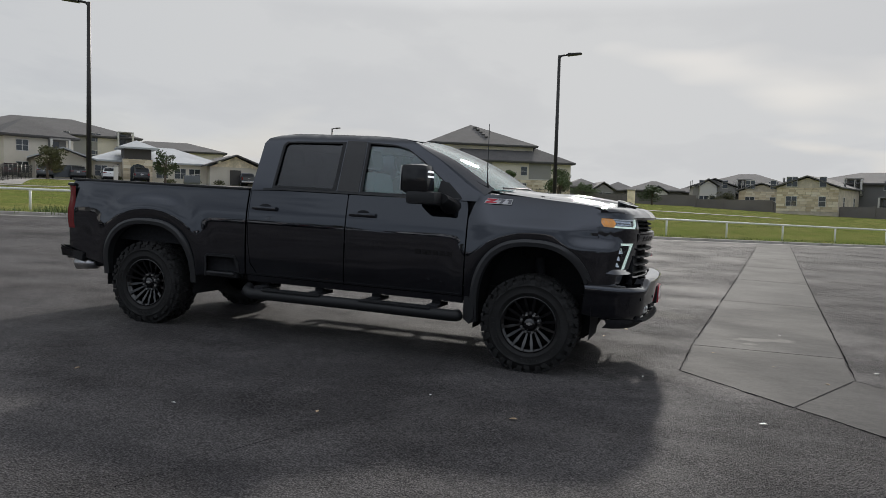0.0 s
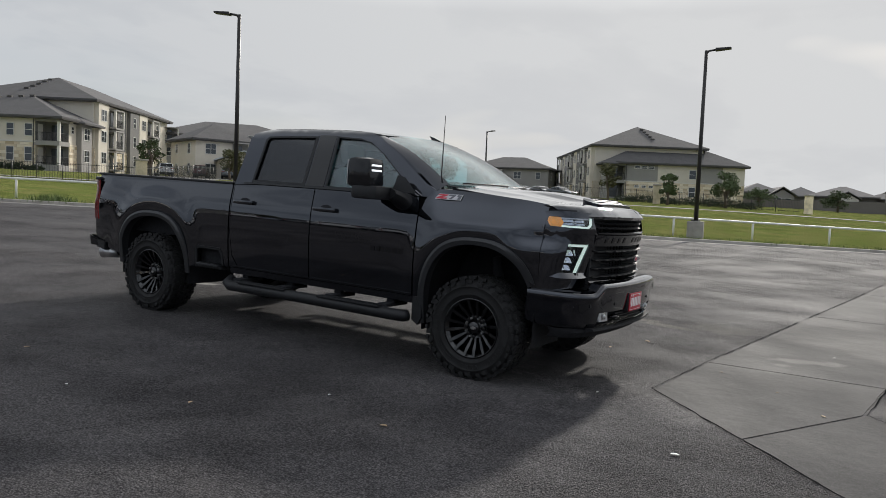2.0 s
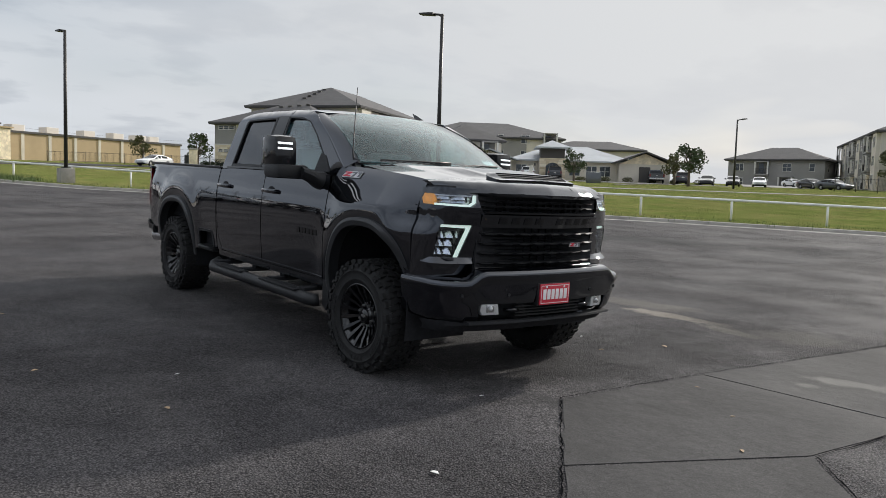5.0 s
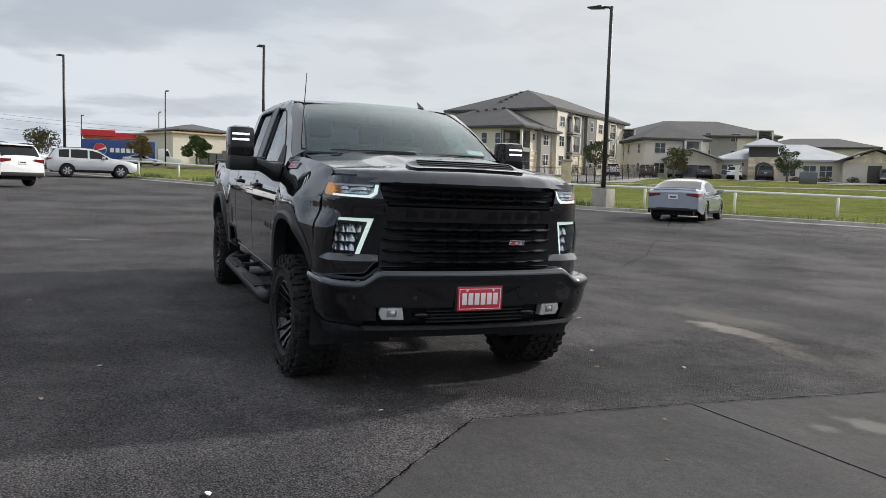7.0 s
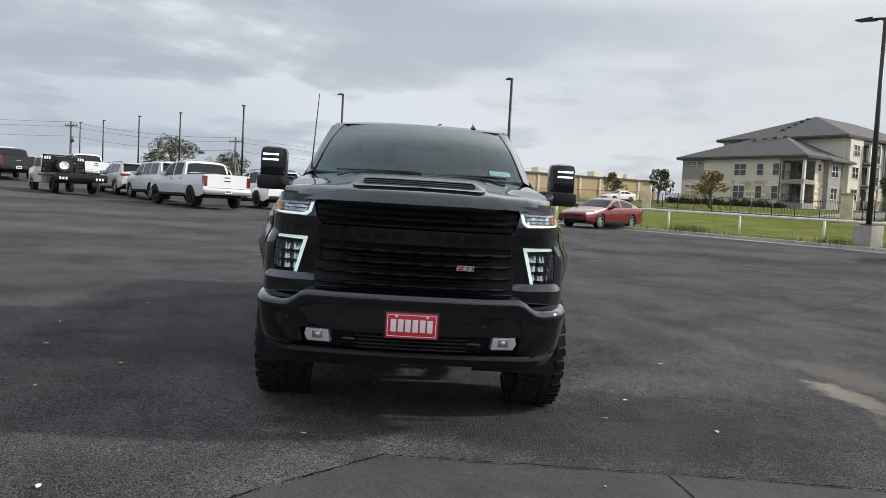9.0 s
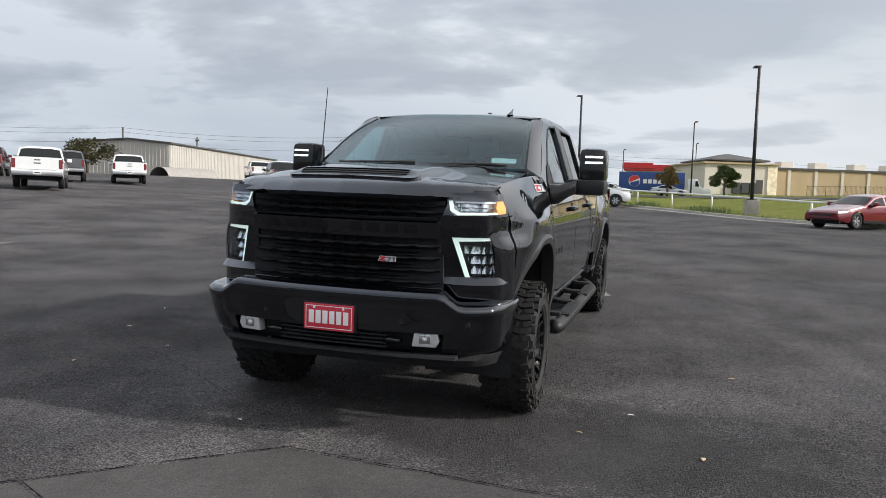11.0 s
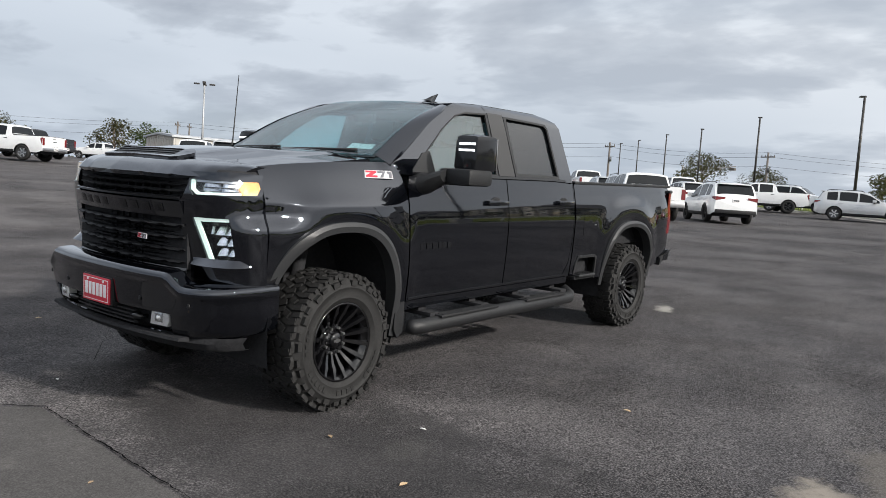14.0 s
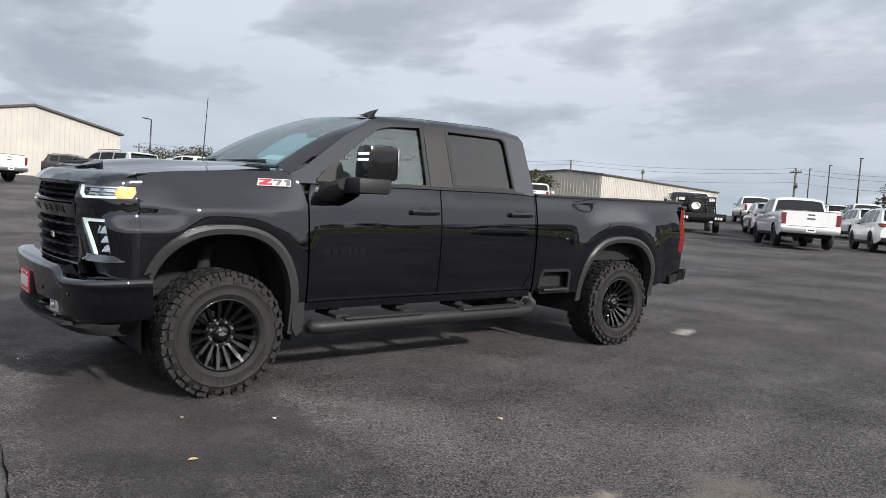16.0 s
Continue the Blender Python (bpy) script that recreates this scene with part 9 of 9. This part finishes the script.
# ---- metal buildings ----
def shed(m, w, d, h, rise, label, ribs=True, fascia=True):
    b = thing("metal_building", m, label, "building", "metal buildings")
    part("wall", new_box(-w / 2, w / 2, -d / 2, d / 2, -1.5, h), WAREHOUSE, b, smooth=False)
    part("gable_wall", prism([(-d / 2, h), (d / 2, h), (0, h + rise)], -w / 2, w / 2, mapping=lambda a, bb, c: (bb, a, c)), WAREHOUSE, b, smooth=False)
    part("roof", gable_roof(-w / 2, w / 2, -d / 2, d / 2, h, rise, 0.25, along_x=True, thick=0.18), TRIM_DARK if fascia else METAL_ROOF, b, "low metal gable roof", smooth=False)
    bm = bmesh.new()
    for sgn in (-1, 1):
        for k in range(int(w / 0.45)):
            x = -w / 2 + (k + 0.5) * 0.45
            box(bm, x - 0.05, x + 0.05, sgn * d / 2 - 0.035, sgn * d / 2 + 0.035, -1.4, h - 0.1)
        for k in range(int(d / 0.45)):
            y = -d / 2 + (k + 0.5) * 0.45
            box(bm, sgn * w / 2 - 0.035, sgn * w / 2 + 0.035, y - 0.05, y + 0.05, -1.4, h + rise * (1 - abs(y) / (d / 2)) - 0.1)
    rb_ = part("wall_ribs", bm, WAREHOUSE, b, smooth=False)
    rb_["kind"] = "stuff"
    return b


b = shed(pose(-2.2, -82.5, 1.65, 0, 0, -75.5), 30, 16, 4.2, 1.65, "large beige ribbed metal building with low gable")
b = shed(pose(-80.8, -62.4, 1.8, 0, 0, 191), 36, 10, 4.6, 0.4, "long pale ribbed metal building beyond the parked trucks")
b = shed(pose(-39.5, -64.6, 1.95, 0, 0, 170.6), 10.5, 7, 2.75, 0.3, "low tan metal shop with an open bay at its end", fascia=False)
part("bay_opening", new_box(5.20, 5.31, -2.4, 1.2, -1, 2.1), UNDER, b)
t = thing("canvas_canopy", pose(-62, -50.5, 1.4, 0, 0, 157), "grey arched carport canopy", "canopy")
part("canopy_top", loft([[(x, 2.2 * math.cos(q), 0.6 + 1.6 * math.sin(q)) for q in np.linspace(0, math.pi, 15)] for x in np.linspace(-3, 3, 5)]), CANVAS, t)

# ---- utility poles and wires ----
def utility_pole(x, y, h, heading, z=2.0, arms=1):
    t = thing("utility_pole", pose(x, y, z - 2.0, 0, 0, heading), "weathered wooden utility pole with crossarms", "utility pole", "utility poles")
    bm = bmesh.new()
    tube(bm, [(0, 0, 0), (0, 0, h + 2)], 0.17, 8, taper=[0.2, 0.13])
    part("pole", bm, UTIL_WOOD, t)
    for k in range(arms):
        part("crossarm", new_box(-1.2, 1.2, -0.07, 0.07, h + 1.3 - k * 1.1, h + 1.45 - k * 1.1), UTIL_WOOD, t)
        for xx in (-1.1, -0.5, 0.5, 1.1):
            bm = bmesh.new()
            tube(bm, [(xx, 0, h + 1.45 - k * 1.1), (xx, 0, h + 1.68 - k * 1.1)], 0.05, 6)
            part("insulator", bm, TRIM_DARK, t)
    bm = bmesh.new()
    tube(bm, [(0.3, 0, h - 0.8), (0.3, 0, h - 0.1)], 0.22, 8)
    part("transformer", bm, GREY_PAINT, t)
    return t


for x, y, h, hd in ((-95.6, -46.9, 8.0, 62), (-102.5, -26.4, 7.5, 62), (-82, -75.8, 8.0, 40), (-105, -79.7, 8.5, 50), (-61.6, -106, 7.5, 40), (-74, -122, 8.5, 40), (-29.6, -120, 6.0, 30)):
    utility_pole(x, y, h, hd, 2.0)
wires = thing("power_lines", pose(0, 0, 0), "thin sagging power lines between the poles", "wire")
chain = [(-29.6, -120, 8.0), (-61.6, -106, 9.3), (-82, -75.8, 9.8), (-95.6, -46.9, 9.8), (-102.5, -26.4, 9.4), (-135, 10, 9.6), (-165, 60, 10)]
for off in (0.1, -0.5, -1.8):
    bm = bmesh.new()
    for (ax, ay, ah), (bx, by, bh) in zip(chain, chain[1:]):
        tube(bm, [(ax + (bx - ax) * q, ay + (by - ay) * q, ah + (bh - ah) * q + off - 2.4 * q * (1 - q)) for q in np.linspace(0, 1, 9)], 0.022, 4, cap=False)
    part("wire", bm, WIRE, wires)
# traffic signal arm by the road
sg = thing("traffic_signal", pose(-112, -42, 1.5, 0, 0, 64), "grey traffic signal mast with yellow-backed lights", "traffic signal")
bm = bmesh.new()
tube(bm, [(0, 0, -2), (0, 0, 6.4)], 0.14, 8)
tube(bm, [(0, 0, 5.6), (11, 0, 6.2)], 0.09, 8, taper=[0.12, 0.06])
part("mast", bm, KERB, sg)
for x in (4.5, 7.5, 10.4):
    part("signal_head", new_box(x - 0.5, x + 0.5, -0.2, 0.2, 5.6, 6.0, bevel=0.03), UTIL_WOOD, sg)

# ---- trees ----
G, O, A = LEAF_GREEN, LEAF_OLIVE, LEAF_AUTUMN
TREES = [
    (-69, 31.0, 4.0, 1.5, A, "small yellowing tree by the apartments", 45), (-69.8, 51.4, 4.4, 1.6, G, "small green tree by the apartments", 50), (-68.2, 62.2, 3.9, 2.2, O, "yellow-green ornamental tree by the drive", 90),
    (-58.5, 71.0, 4.3, 1.7, G, "small green tree at the clubhouse entrance", 50), (-46.0, 75.0, 4.0, 1.5, O, "small olive tree at the clubhouse", 45), (-39.0, 67.5, 4.6, 2.0, G, "green street tree by the drive", 70),
    (-16.6, 79.4, 3.6, 1.2, G, "slim young green tree by the fence", 70), (-11.4, 84.8, 4.2, 1.9, G, "round green tree by the apartments", 90), (-24.2, 81.0, 4.6, 1.4, O, "slim olive-green tree by the apartments", 80),
    (-3.0, 125, 3.2, 2.2, G, "green tree by the screen wall", 90), (8.5, 138, 3.0, 2.4, O, "olive-green tree by the screen wall", 80), (-14, 122, 3.0, 2.2, G, "green shrub-like tree by the wall", 80),
    (-101.5, 7.2, 4.2, 1.9, G, "dense dark green tree by the shops", 190), (-111, 32, 4.6, 1.9, O, "olive tree by the shops", 60), (-81, 29.4, 4.2, 1.6, G, "small green tree beyond the fence", 60),
    (-96, -0.2, 3.9, 1.6, A, "brownish tree in front of the fuel station", 110), (-108, -13, 4.6, 3.0, O, "brownish tree by the road", 110), (-110, -38, 6.5, 4.6, O, "large olive oak beyond the lot", 170), (-116, -30, 5.0, 3.6, O, "olive tree by the road", 100),
    (-57, -59, 4.2, 2.6, O, "olive tree behind the parked trucks", 120), (-42, -88.7, 5.0, 3.2, O, "olive tree behind the metal shop", 110), (-45.5, -86.7, 4.8, 3.0, G, "green tree behind the metal shop", 110), (-33, -102, 5.4, 4.0, O, "broad olive tree at the lot's end", 150), (-29.5, -105, 5.0, 4.0, O, "broad olive tree at the lot's end", 150),
    (-66, -68, 4.4, 3.0, O, "olive tree beside the metal building", 100),
]
for i, (x, y, h, sp_, leaf, lb, n) in enumerate(TREES):
    tree(x, y, h, sp_, leaf, 100 + i * 7, lb, n=n, size=0.15 if h < 7 else 0.22, clumps=18)
rr = random.Random(77)
for i in range(22):
    q = i / 21
    x, y = -95 + q * 14 + rr.uniform(-.3, .3), 35.2 + q * 9.4 + rr.uniform(-.3, .3)
    bush(x - 1.6, y + 1.0, rr.uniform(0.5, 0.9), rr.uniform(0.35, 0.6), HEDGE, 300 + i)
for i in range(16):
    q = i / 15
    bush(-23.5 + q * 14.5 + rr.uniform(-.4, .4), 84.6 + q * 2.9 + rr.uniform(-.3, .3), rr.uniform(0.6, 1.0), rr.uniform(0.4, 0.7), HEDGE, 340 + i)
for i in range(9):
    bush(-70 + i * 2.3, 70.6 + i * 2.3, rr.uniform(0.5, 0.8), rr.uniform(0.35, 0.5), LEAF_OLIVE, 370 + i, "low olive shrub at the clubhouse")
# far tree line on the horizon
def far_woods(name, a0, a1, dist, h, seed, mat):
    rr = random.Random(seed)
    cs = []
    n = int(abs(a1 - a0) * dist / 57.3 / 5)
    for k in range(n):
        a = radians(a0 + (a1 - a0) * (k + rr.uniform(-.4, .4)) / n)
        d = dist * rr.uniform(0.95, 1.08)
        r_ = rr.uniform(2.0, 4.5)
        cs.append((8 + d * math.cos(a), d * math.sin(a), 1.5 + h * rr.uniform(0.3, 0.7), r_, h * rr.uniform(0.35, 0.6)))
    t = tagged(leaf_mesh(name, cs, mat, None, seed, 0.55, 40), "hazy line of distant trees along the horizon", "trees", kind="stuff")


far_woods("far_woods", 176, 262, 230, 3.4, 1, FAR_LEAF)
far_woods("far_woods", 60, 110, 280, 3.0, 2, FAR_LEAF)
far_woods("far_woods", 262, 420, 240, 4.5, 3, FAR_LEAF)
